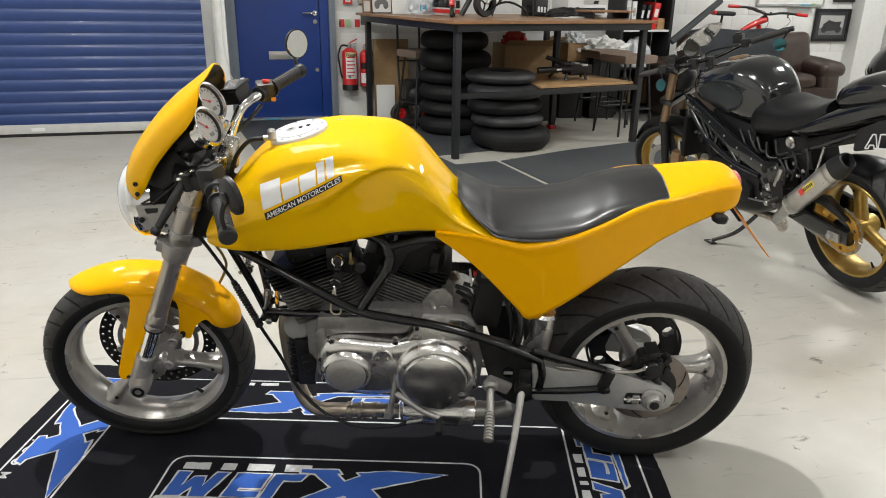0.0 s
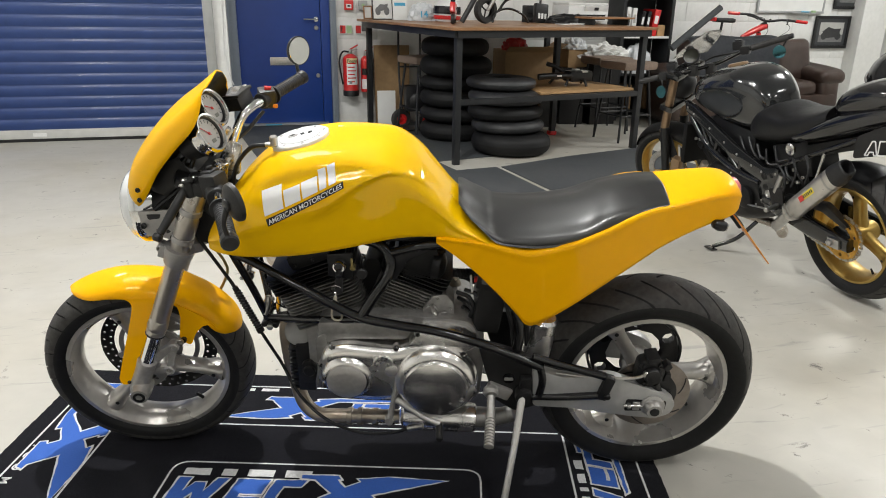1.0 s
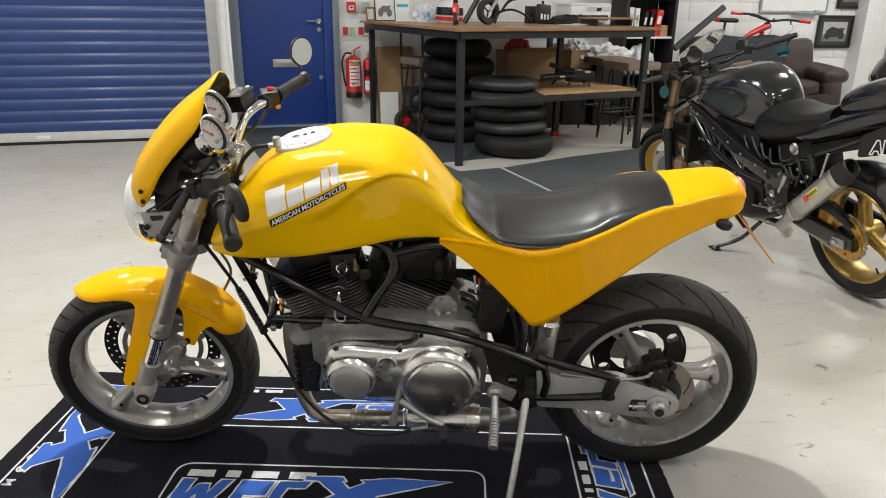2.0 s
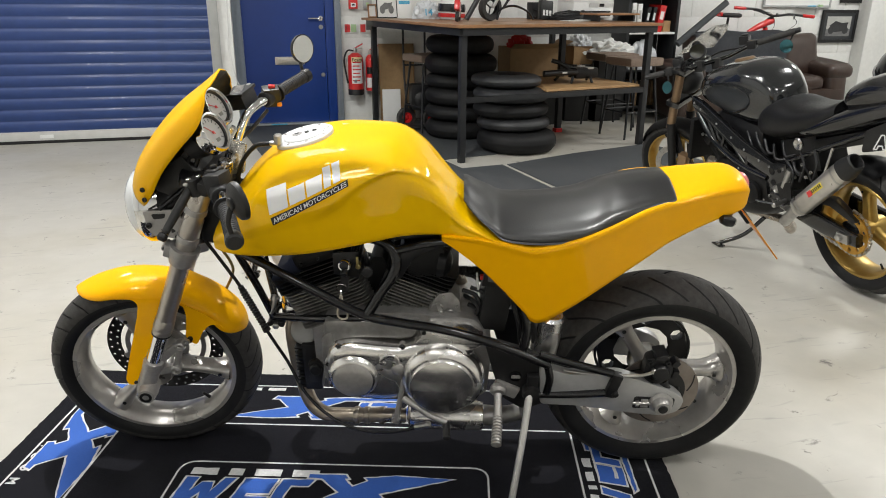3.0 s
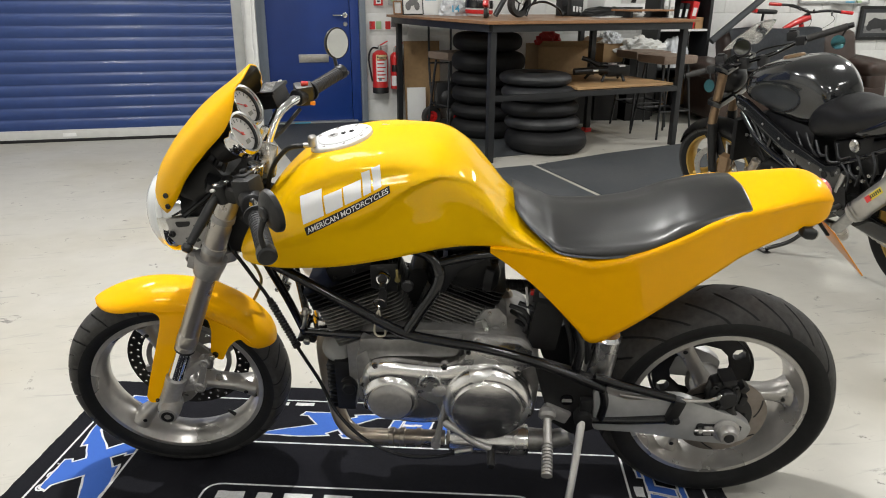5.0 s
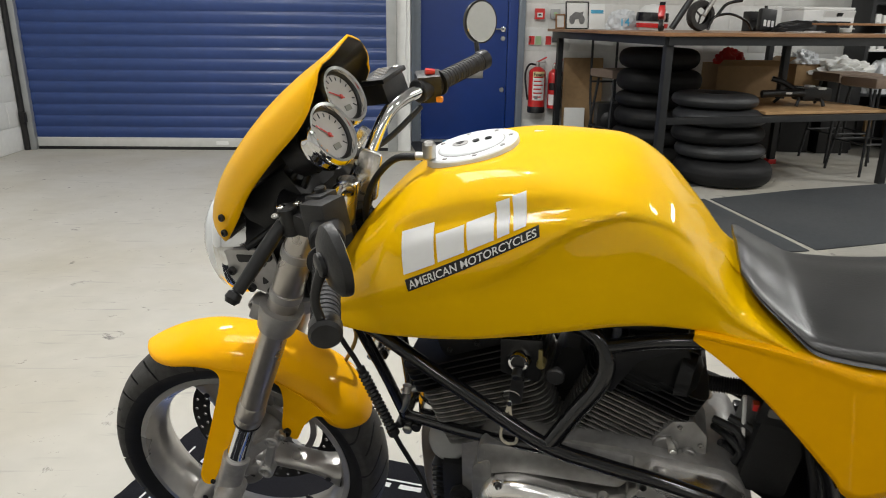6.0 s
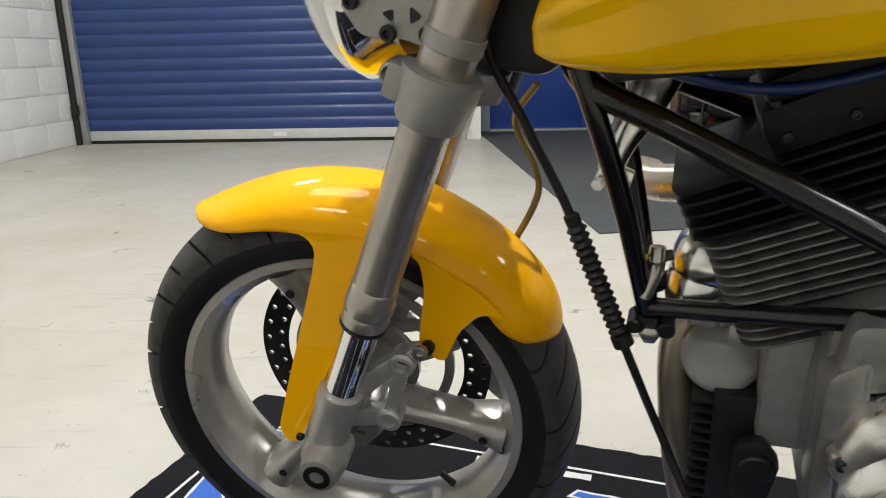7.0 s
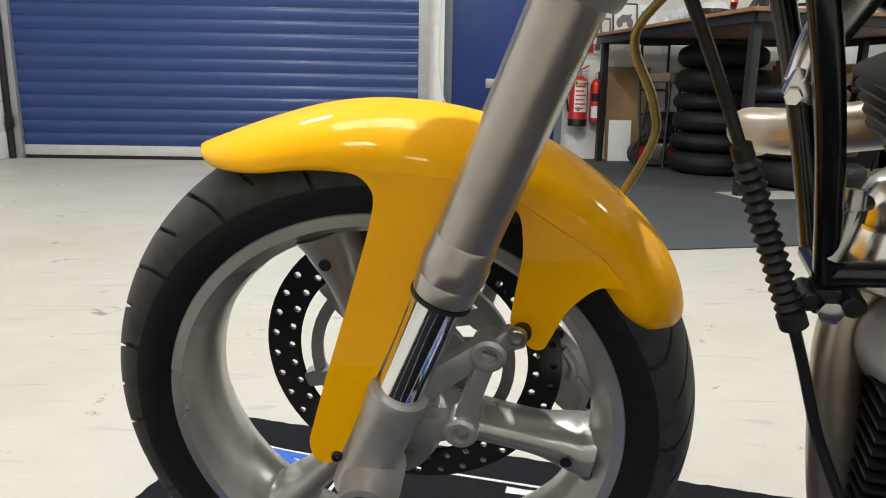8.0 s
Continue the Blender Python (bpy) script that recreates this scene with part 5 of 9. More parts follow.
part("filter_housing", join(cyl_bm((-0.262, 0.03, 0.45), (-0.17, 0.03, 0.45), 0.04), box_bm((-0.20, 0.0, 0.43), (0.06, 0.12, 0.14), 0.012)), CAST, bike)
breather = part("breather_housing", lathe_bm([(0.034, 0), (0.040, 0.004), (0.040, 0.046), (0.0385, 0.048), (0.0385, 0.052), (0.040, 0.054), (0.039, 0.068), (0.034, 0.084), (0.022, 0.095), (0.004, 0.099)], (-0.288, 0.012, 0.470), (0.08, 0, 1), 40), POLISHED, bike, "polished round breather housing", 50)
part("breather_mount", cyl_bm((-0.282, 0.012, 0.500), (-0.19, 0.03, 0.51), 0.026), CASE, breather)
part("hose_union", join(tube_bm([(-0.322, -0.015, 0.545), (-0.345, -0.03, 0.545)], 0.006, 8), tube_bm([(-0.335, -0.025, 0.558), (-0.337, -0.03, 0.53), (-0.345, -0.035, 0.505)], [0.008, 0.008, 0.006], 10), lathe_bm([(0.010, 0), (0.010, 0.01)], (-0.336, -0.027, 0.535), (0.1, 0, 1), 6)), STEEL, bike)

# exhaust
part("front_header", tube_bm([(-0.20, 0.045, 0.505), (-0.262, 0.042, 0.498), (-0.290, 0.036, 0.474), (-0.308, 0.028, 0.415), (-0.304, 0.018, 0.33), (-0.291, 0.010, 0.24), (-0.270, -0.005, 0.168), (-0.225, -0.025, 0.140), (-0.16, -0.035, 0.145), (-0.06, -0.04, 0.150), (0.02, -0.04, 0.150)], 0.0215, 20, 6), EXHAUST, bike, "steel exhaust header tinted by heat")
part("rear_header", tube_bm([(-0.20, 0.060, 0.600), (-0.265, 0.100, 0.585), (-0.335, 0.150, 0.562), (-0.370, 0.195, 0.553), (-0.374, 0.235, 0.545), (-0.358, 0.270, 0.530)], 0.0225, 20, 6), EXHAUST, bike, "steel exhaust header tinted by heat")
for x0 in (-0.135, -0.105, -0.06):
    part("pipe_clamp", cyl_bm((x0, -0.037, 0.146), (x0 + 0.016, -0.038, 0.147), 0.026), EXHAUST, bike)
part("silencer", lathe_bm([(0.025, 0), (0.040, 0.010), (0.043, 0.024), (0.043, 0.206), (0.040, 0.220), (0.03, 0.226)], (0.024, -0.044, 0.162), (1, 0.0, -0.02), 48), POLISHED, bike, "satin steel silencer under the engine")
part("silencer_end", tube_bm([(0.24, -0.044, 0.16), (0.31, -0.050, 0.170), (0.36, -0.060, 0.195)], [0.032, 0.026, 0.024], 20), CASE, bike)
part("rear_header", tube_bm([(0.10, 0.06, 0.60), (0.17, 0.08, 0.55), (0.19, 0.09, 0.40), (0.10, 0.085, 0.22), (0.03, 0.02, 0.17)], 0.0215, 18), EXHAUST, bike)
part("cylinder_stay", moved(join(tube_bm([(-0.318, 0.03, 0.715), (-0.335, 0.025, 0.680), (-0.352, 0.015, 0.650), (-0.362, 0.008, 0.622)], [0.022, 0.019, 0.015, 0.012], 18), box_bm((-0.356, 0.004, 0.620), (0.034, 0.014, 0.022), 0.006, (0, 20, 0)), lathe_bm([(0.0058, 0), (0.0058, 0.009)], (-0.368, -0.006, 0.616), (-0.3, -1, 0), 6)), Matrix.Translation((-0.022, -0.036, 0.012))), POLISHED, bike, "cast engine mounting bracket")
regulator = part("regulator", box_bm((-0.246, 0.0, 0.325), (0.05, 0.085, 0.16), 0.006), SATIN, bike, "black finned voltage regulator")
for k in range(12):
    part("cooling_fin", box_bm((-0.279, 0.0, 0.255 + 0.0125 * k), (0.024, 0.085, 0.004), 0.0008), SATIN, regulator)
part("regulator_bracket", join(plate_bm(round_poly([(-0.250, 0.300), (-0.250, 0.366), (-0.226, 0.378), (-0.205, 0.352), (-0.214, 0.300)], 0.010), -0.074, -0.060, bev=0.002), cyl_bm((-0.228, -0.055, 0.345), (-0.228, -0.082, 0.345), 0.017)), SATIN, bike)

# intake, carburettor and wiring
carb = part("carburettor", join(plate_bm(round_poly([(0.086, 0.528), (0.092, 0.566), (0.118, 0.604), (0.150, 0.610), (0.172, 0.584), (0.176, 0.532), (0.150, 0.520)], 0.006), -0.078, -0.008, bev=0.004), cyl_bm((0.112, -0.085, 0.556), (0.112, -0.05, 0.556), 0.020), cyl_bm((0.148, -0.086, 0.548), (0.148, -0.05, 0.548), 0.011)), CASE, bike, "cast aluminium carburettor body")
part("carburettor_neck", lathe_bm([(0.024, 0), (0.026, 0.006), (0.026, 0.014), (0.021, 0.020), (0.021, 0.044)], (0.100, -0.042, 0.585), (-0.82, 0, 0.34), 24), CASE, carb)
part("carburettor_flange", box_bm((0.150, -0.046, 0.524), (0.072, 0.088, 0.012), 0.004), CASE, carb)
for x, z in ((0.096, 0.540), (0.130, 0.596), (0.164, 0.566)):
    part("carburettor_screw", bolt_bm((x, -0.0785, z), (0, -1, 0), 0.0042, 0.004), STEEL, carb)
part("carburettor_lever", join(plate_bm(round_poly([(0.118, 0.552), (0.128, 0.556), (0.118, 0.586), (0.110, 0.582)], 0.003), -0.092, -0.088), cyl_bm((0.123, -0.096, 0.556), (0.123, -0.084, 0.556), 0.006)), STEEL, carb)
part("carburettor_cap", box_bm((0.132, -0.045, 0.645), (0.036, 0.04, 0.024), 0.008), PLASTIC, bike)
part("air_box", join(box_bm((0.085, -0.02, 0.695), (0.11, 0.12, 0.085), 0.025, (0, -12, 0)), lathe_bm([(0.040, 0), (0.036, 0.02), (0.018, 0.03)], (0.12, -0.06, 0.69), (0.9, -0.2, -0.1), 24)), ENGINE, bike, "black intake cover")
for k, pts in enumerate(([(0.18, -0.05, 0.60), (0.215, -0.07, 0.595), (0.232, -0.07, 0.545), (0.225, -0.06, 0.515)], [(0.185, -0.03, 0.57), (0.205, -0.06, 0.575), (0.222, -0.075, 0.56), (0.21, -0.07, 0.52)], [(0.20, -0.06, 0.615), (0.24, -0.075, 0.60), (0.252, -0.08, 0.52)], [(0.195, -0.05, 0.555), (0.21, -0.05, 0.545), (0.24, -0.07, 0.51)])):
    part("hose", tube_bm(pts, 0.006, 8), PLASTIC, bike)
ribbed = part("corrugated_hose", tube_bm([(0.165, 0.0, 0.63), (0.25, 0.0, 0.63)], 0.012, 14), PLASTIC, bike)
for k in range(20):
    part("hose_rib", lathe_bm([(0.012, 0), (0.0145, 0.0012), (0.012, 0.0024)], (0.168 + 0.004 * k, 0, 0.63), (1, 0, 0), 14), PLASTIC, ribbed)
part("wire", tube_bm([(0.215, -0.07, 0.665), (0.222, -0.07, 0.60), (0.23, -0.07, 0.545)], 0.003, 8), WHITE, bike)
part("oil_tank", join(box_bm((0.270, -0.03, 0.60), (0.075, 0.13, 0.20), 0.012, (0, 8, 0)), box_bm((0.258, -0.100, 0.668), (0.055, 0.012, 0.050), 0.004, (0, 8, 0))), SATIN, bike, "black battery and oil tank box")
part("tank_window", plate_bm(round_poly([(0.242, 0.662), (0.276, 0.658), (0.276, 0.672), (0.242, 0.676)], 0.003), -0.1085, -0.106), material("grey_slot", (0.13, 0.13, 0.13), 0.5), bike)
part("red_cap", box_bm((0.228, -0.09, 0.665), (0.010, 0.012, 0.012), 0.002), RED, bike)
for k, (x, dx) in enumerate(((0.295, 0.03), (0.315, 0.045), (0.335, 0.03), (0.305, 0.06))):
    part("cable", tube_bm([(x, -0.09, 0.70), (x + dx * 0.3, -0.105, 0.62), (x + dx, -0.11, 0.54), (x + dx + 0.01, -0.10, 0.47)], 0.0055, 8), PLASTIC, bike)
part("rear_tank_can", lathe_bm([(0.030, 0), (0.038, 0.006), (0.039, 0.135), (0.032, 0.144)], (0.396, -0.085, 0.41), (0.12, 0, 1), 36), POLISHED, bike, "bright metal canister behind the engine")

# pivot plates, swingarm and rear brake
for side in (-1, 1):
    part("pivot_plate", plate_bm(round_poly([(0.235, 0.505), (0.33, 0.475), (0.412, 0.440), (0.425, 0.300), (0.350, 0.268), (0.290, 0.31), (0.262, 0.40)], 0.016), side * 0.128 - 0.010, side * 0.128 + 0.010, bev=0.004), SATIN, bike)
part("pivot_badge", lathe_bm([(0.016, 0), (0.016, 0.003), (0.004, 0.004)], (0.325, -0.138, 0.385), (0, -1, 0), 28), TUBE, bike)
part("badge_mark", plate_bm(round_poly([(0.312, 0.381), (0.338, 0.381), (0.336, 0.390), (0.314, 0.390)], 0.003), -0.1435, -0.141), CAST, bike)
for pts in ([(0.385, -0.142, 0.462), (0.45, -0.145, 0.442), (0.58, -0.150, 0.408)], [(0.392, -0.142, 0.328), (0.48, -0.148, 0.334), (0.578, -0.152, 0.345)], [(0.40, -0.14, 0.445), (0.415, -0.145, 0.39), (0.41, -0.145, 0.335)]):
    part("sub_frame_tube", tube_bm(pts, 0.011, 12), TUBE, bike)
part("tube_end", join(box_bm((0.585, -0.150, 0.372), (0.028, 0.026, 0.075), 0.006, (0, 15, 0)), cyl_bm((0.590, -0.170, 0.350), (0.590, -0.135, 0.350), 0.009)), SATIN, bike)
arm = round_poly([(0.385, 0.425), (0.47, 0.398), (0.60, 0.404), (0.690, 0.372), (0.755, 0.345), (0.785, 0.318), (0.775, 0.280), (0.735, 0.262), (0.660, 0.268), (0.50, 0.292), (0.395, 0.296)], 0.014)
SWING = material("swingarm_silver", (0.46, 0.46, 0.46), 0.4, 0.5, 0.05, 60, 0.05, 300, stain=(0.40, 0.40, 0.39), stain_scale=8)
for side in (-1, 1):
    sw = part("swingarm", plate_bm(arm, side * 0.131 - 0.016, side * 0.131 + 0.016, bev=0.005), SWING, bike, "silver swingarm")
    part("axle_slot", plate_bm(round_poly([(0.645, 0.290), (0.755, 0.294), (0.758, 0.326), (0.648, 0.330)], 0.008), side * 0.1475 - 0.0015, side * 0.1475 + 0.0015), SATIN, sw, "dark axle slot")
    part("adjuster", box_bm((0.676, side * 0.151, 0.310), (0.020, 0.006, 0.026), 0.002), CAST, sw)
    part("adjuster_bolt", cyl_bm((0.642, side * 0.152, 0.310), (0.70, side * 0.152, 0.311), 0.0045, seg=14), STEEL, sw)
    part("adjuster_nut", lathe_bm([(0.009, 0), (0.009, 0.008), (0.005, 0.008)], (0.652, side * 0.152, 0.310), (1, 0, 0), 6), STEEL, sw)
    part("axle_nut", lathe_bm([(0.033, 0.0), (0.033, 0.006), (0.026, 0.010), (0.025, 0.022), (0.020, 0.030), (0.012, 0.030)], RW + Vector((0, side * 0.148, 0)), (0, side, 0), 40), CAST, sw, "silver axle end")
    part("axle_mark", lathe_bm([(0.013, 0.030), (0.012, 0.0325), (0.003, 0.033)], RW + Vector((0, side * 0.148, 0)), (0, side, 0), 28), SATIN, sw)
part("swingarm_bridge", box_bm((0.42, 0, 0.36), (0.07, 0.25, 0.09), 0.012), SATIN, bike)
cal = part("rear_caliper", plate_bm(round_poly([(0.662, 0.392), (0.668, 0.448), (0.700, 0.462), (0.722, 0.452), (0.742, 0.420), (0.738, 0.385), (0.712, 0.366), (0.684, 0.368)], 0.008, 3), -0.140, -0.104, bev=0.005), SATIN, bike, "black rear brake caliper")
part("piston_housing", lathe_bm([(0.024, 0), (0.024, 0.012), (0.020, 0.018), (0.006, 0.019)], (0.706, -0.138, 0.412), (0, -1, 0), 28), SATIN, cal)
part("caliper_bridge", box_bm((0.702, -0.128, 0.462), (0.034, 0.05, 0.016), 0.004, (0, -12, 0)), SATIN, cal)
part("caliper_ear", box_bm((0.746, -0.126, 0.432), (0.018, 0.030, 0.020), 0.004, (0, 35, 0)), SATIN, cal)
part("caliper_ear", box_bm((0.750, -0.126, 0.396), (0.016, 0.026, 0.026), 0.004, (0, 10, 0)), SATIN, cal)
part("caliper_hanger", tube_bm([(0.722, -0.128, 0.372), (0.732, -0.130, 0.352), (0.742, -0.126, 0.330), (0.736, -0.12, 0.312)], [0.014, 0.011, 0.012, 0.010], 14), SATIN, cal)
for cx, cz in ((0.676, 0.440), (0.724, 0.440), (0.690, 0.380)):
    part("caliper_bolt", bolt_bm((cx, -0.1395, cz), (0, -1, 0), 0.007, 0.007), SATIN, cal)
part("brake_line", tube_bm([(0.58, -0.150, 0.405), (0.62, -0.150, 0.402), (0.660, -0.150, 0.405), (0.690, -0.150, 0.418)], 0.0045, 8), STEEL, cal, "braided brake line")
part("line_union", lathe_bm([(0.008, 0), (0.009, 0.01), (0.007, 0.012)], (0.688, -0.143, 0.418), (0, -1, 0), 14), STEEL, cal)
part("torque_arm", tube_bm([(0.45, -0.148, 0.415), (0.52, -0.152, 0.408), (0.59, -0.15, 0.40)], 0.004, 8), STEEL, bike)
for k in range(6):
    a = radians(60 * k + 12)
    part("disc_bolt", moved(bolt_bm((0.055 * math.cos(a), -0.104, 0.055 * math.sin(a)), (0, -1, 0), 0.007, 0.006), rplace), SATIN, rear_wheel)
part("drive_belt", join(box_bm((0.48, 0.098, 0.452), (0.48, 0.026, 0.005), 0.001, (0, -1.5, 0)), *[box_bm((0.26 + 0.0125 * k, 0.098, 0.447 + 0.0003 * k), (0.006, 0.026, 0.005), 0.001) for k in range(36)], box_bm((0.48, 0.098, 0.20), (0.48, 0.026, 0.005), 0.001, (0, 6, 0))), PLASTIC, bike, "black toothed drive belt")

# stand, peg and gear lever
stand = part("side_stand", tube_bm([(0.362, -0.165, 0.345), (0.345, -0.225, 0.235), (0.318, -0.300, 0.078)], [0.0105, 0.0095, 0.0095], 14), ZINC, bike, "pale steel side stand")
part("stand_pivot", join(lathe_bm([(0.022, -0.02), (0.024, 0.0), (0.021, 0.012), (0.010, 0.014)], (0.366, -0.160, 0.345), (0, -1, 0), 28), box_bm((0.37, -0.15, 0.37), (0.03, 0.02, 0.06), 0.005)), SATIN, stand)
part("stand_foot", moved(cyl_bm((0, 0, -0.006), (0, 0, 0.004), 0.028), Matrix.Translation((0.315, -0.308, 0.0580)) @ Matrix.Rotation(radians(-9.5), 4, "X")), STEEL, stand)
part("stand_spring", tube_bm([(0.352, -0.18, 0.31), (0.35, -0.205, 0.27), (0.345, -0.215, 0.245)], 0.005, 8), STEEL, stand)
peg = part("foot_peg", tube_bm([(0.278, -0.165, 0.345), (0.276, -0.22, 0.312), (0.270, -0.295, 0.285)], [0.010, 0.0112, 0.0105], 18), CAST, bike, "knurled alloy foot peg")
part("peg_rubber", join(*[lathe_bm([(0.0110, 0), (0.0136, 0.001), (0.0136, 0.004), (0.0110, 0.005)], Vector((0.2765, -0.218, 0.313)).lerp(Vector((0.2705, -0.29, 0.287)), k / 9), (-0.08, -1, -0.36), 18) for k in range(10)]), CAST, peg)
part("peg_mount", join(lathe_bm([(0.020, 0), (0.022, 0.012), (0.016, 0.02)], (0.278, -0.145, 0.352), (0, -1, -0.3), 24), box_bm((0.30, -0.14, 0.345), (0.07, 0.02, 0.035), 0.006, (0, 25, 0))), CAST, peg)
lever = part("gear_lever", tube_bm([(0.025, -0.178, 0.335), (0.06, -0.190, 0.318), (0.095, -0.195, 0.292), (0.140, -0.198, 0.272)], [0.010, 0.0085, 0.008, 0.0085], 14), CAST, bike, "alloy gear lever")
part("toe_peg", cyl_bm((0.140, -0.195, 0.268), (0.142, -0.245, 0.258), 0.0095), PLASTIC, lever, "black rubber toe peg")
part("lever_link", join(tube_bm([(0.028, -0.165, 0.388), (0.018, -0.172, 0.34), (0.004, -0.178, 0.262)], [0.009, 0.007, 0.009], 12), lathe_bm([(0.012, -0.01), (0.012, 0.01)], (0.003, -0.175, 0.262), (0, -1, 0), 18), lathe_bm([(0.016, -0.02), (0.017, 0.006), (0.010, 0.010)], (0.012, -0.165, 0.425), (0, -1, 0), 24)), CAST, bike)
part("link_rod", tube_bm([(0.02, -0.172, 0.330), (0.10, -0.172, 0.318)], 0.007, 10), CAST, bike)

# clutch cable with its rubber boot, brake hose
part("clutch_cable", tube_bm([(-0.496, -0.046, 0.775), (-0.488, -0.045, 0.739), (-0.464, -0.044, 0.691), (-0.440, -0.039, 0.638), (-0.419, -0.034, 0.588), (-0.361, -0.036, 0.442), (-0.320, -0.020, 0.325), (-0.270, -0.05, 0.235), (-0.19, -0.09, 0.180), (-0.09, -0.125, 0.165), (0.00, -0.14, 0.180), (0.06, -0.145, 0.205)], 0.0048, 10), PLASTIC, bike, "black clutch cable")
boot_a, boot_b = Vector((-0.420, -0.034, 0.592)), Vector((-0.362, -0.036, 0.446))
boot_len = (boot_b - boot_a).length
boot_prof = [(0.005, 0), (0.0080, 0.002), (0.0080, 0.012)] + [(0.0108 if k % 2 else 0.0074, 0.014 + (boot_len - 0.03) * k / 30) for k in range(31)] + [(0.011, boot_len - 0.014), (0.011, boot_len - 0.002), (0.005, boot_len)]
part("cable_boot", lathe_bm(boot_prof, boot_a, boot_b - boot_a, 20), PLASTIC, bike, "ribbed black rubber boot", 25)
part("cable_adjuster", cyl_bm((0.05, -0.144, 0.203), (0.095, -0.146, 0.216), 0.009), STEEL, bike)
part("brake_hose", tube_bm([(-0.47, 0.06, 0.70), (-0.500, 0.08, 0.655), (-0.480, 0.085, 0.600), (-0.478, 0.085, 0.560), (-0.515, 0.08, 0.490), (-0.56, 0.085, 0.43)], 0.0042, 10), OLIVE, bike, "braided front brake hose")
# ---- fairing, lamp and instruments ----
FAIR = [  # centre x and z, half width, edge x and z
    (-0.639, 0.908, 0.104, -0.600, 0.860), (-0.635, 0.924, 0.118, -0.585, 0.872), (-0.618, 0.962, 0.126, -0.560, 0.905), (-0.585, 1.008, 0.129, -0.528, 0.956), (-0.542, 1.056, 0.130, -0.482, 1.010), (-0.492, 1.100, 0.130, -0.437, 1.056), (-0.442, 1.136, 0.122, -0.417, 1.086), (-0.400, 1.169, 0.110, -0.412, 1.102),
]


def fairing_bm():
    ctrl = []
    for i, (xc, zc, w, xe, ze) in enumerate(FAIR):
        row = []
        peak = max(0.0, (i - 2) / 5)  # the bow turns into a ridge towards the top
        for k in range(-8, 9):
            q = k / 8
            fold = 0.006 * peak * math.exp(-((abs(q) - 0.55) / 0.16) ** 2)
            row.append((xc + (xe - xc) * abs(q) ** (2.2 - 1.0 * peak) - fold, w * math.sin(q * math.pi / 2) * 1.0, zc + (ze - zc) * abs(q) ** (1.8 - 0.62 * peak) + fold))
        ctrl.append(row)
    ctrl = np.array(ctrl)
    return loft_bm(spline(ctrl.reshape(len(ctrl), -1), 6).reshape(-1, 17, 3))


screen = part("fly_screen", fairing_bm(), [HONEY, SATIN], bike, "glossy yellow fly screen, black inside", 60)
thick = screen.modifiers.new("thickness", "SOLIDIFY")
thick.thickness, thick.offset, thick.material_offset = 0.004, -1, 1
for side in (-1, 1):
    for x, z in ((-0.5835, 0.912), (-0.5835, 0.886)):
        part("screen_bolt", bolt_bm((x, side * 0.122, z), (-0.3, side, 0.1), 0.006, 0.005), SATIN, screen)
lamp_axis = (-1, -0.10, -0.06)
lamp = part("headlight", lathe_bm([(0.050, -0.10), (0.078, -0.06), (0.094, -0.015), (0.101, 0.0), (0.102, 0.012), (0.097, 0.020)], (-0.618, 0.0, 0.822), lamp_axis, 56), CHROME, bike, "round chrome headlight")
part("lens", lathe_bm([(0.097, 0.014), (0.091, 0.032), (0.070, 0.050), (0.037, 0.061), (0.004, 0.064)], (-0.618, 0.0, 0.822), lamp_axis, 56), material("lamp_glass", (0.72, 0.74, 0.76), 0.12, 0.1, 0.02, 20, coat=1.0), lamp, "pale headlight lens", 60)
part("lamp_bucket", lathe_bm([(0.03, -0.14), (0.07, -0.125), (0.086, -0.06), (0.088, -0.02)], (-0.618, 0.0, 0.822), lamp_axis, 40), SATIN, lamp)
part("fairing_frame", join(tube_bm([(-0.565, -0.10, 0.85), (-0.50, -0.06, 0.90), (-0.47, -0.04, 0.96)], 0.006, 8), tube_bm([(-0.565, 0.10, 0.85), (-0.50, 0.06, 0.90), (-0.47, 0.04, 0.96)], 0.006, 8), box_bm((-0.52, 0, 0.90), (0.12, 0.13, 0.11), 0.02, (0, -35, 0))), SATIN, bike)
for side in (-1, 1):
    holes = [((-0.588, 0.836), (-0.552, 0.838), (-0.556, 0.826), (-0.584, 0.822)), ((-0.548, 0.830), (-0.532, 0.826), (-0.540, 0.816)), ((-0.572, 0.795), (-0.560, 0.798), (-0.562, 0.786)), ((-0.545, 0.800), (-0.534, 0.790), (-0.546, 0.784))]
    plate = part("lamp_bracket", plate_bm(round_poly([(-0.610, 0.842), (-0.524, 0.850), (-0.508, 0.800), (-0.530, 0.762), (-0.552, 0.772), (-0.594, 0.776), (-0.614, 0.808)], 0.008), side * 0.096 - 0.003, side * 0.096 + 0.003, bev=0.001), CLAMP, bike, "drilled grey lamp bracket")
    for h in holes:
        part("bracket_slot", plate_bm(round_poly(list(h), 0.004), side * 0.0995 - 0.0006, side * 0.0995 + 0.0006), SATIN, plate)
    for x, z in ((-0.598, 0.806), (-0.530, 0.776), (-0.528, 0.838), (-0.566, 0.778)):
        part("bracket_bolt", bolt_bm((x, side * 0.099, z), (0, side, 0), 0.0075, 0.008), SATIN, plate)


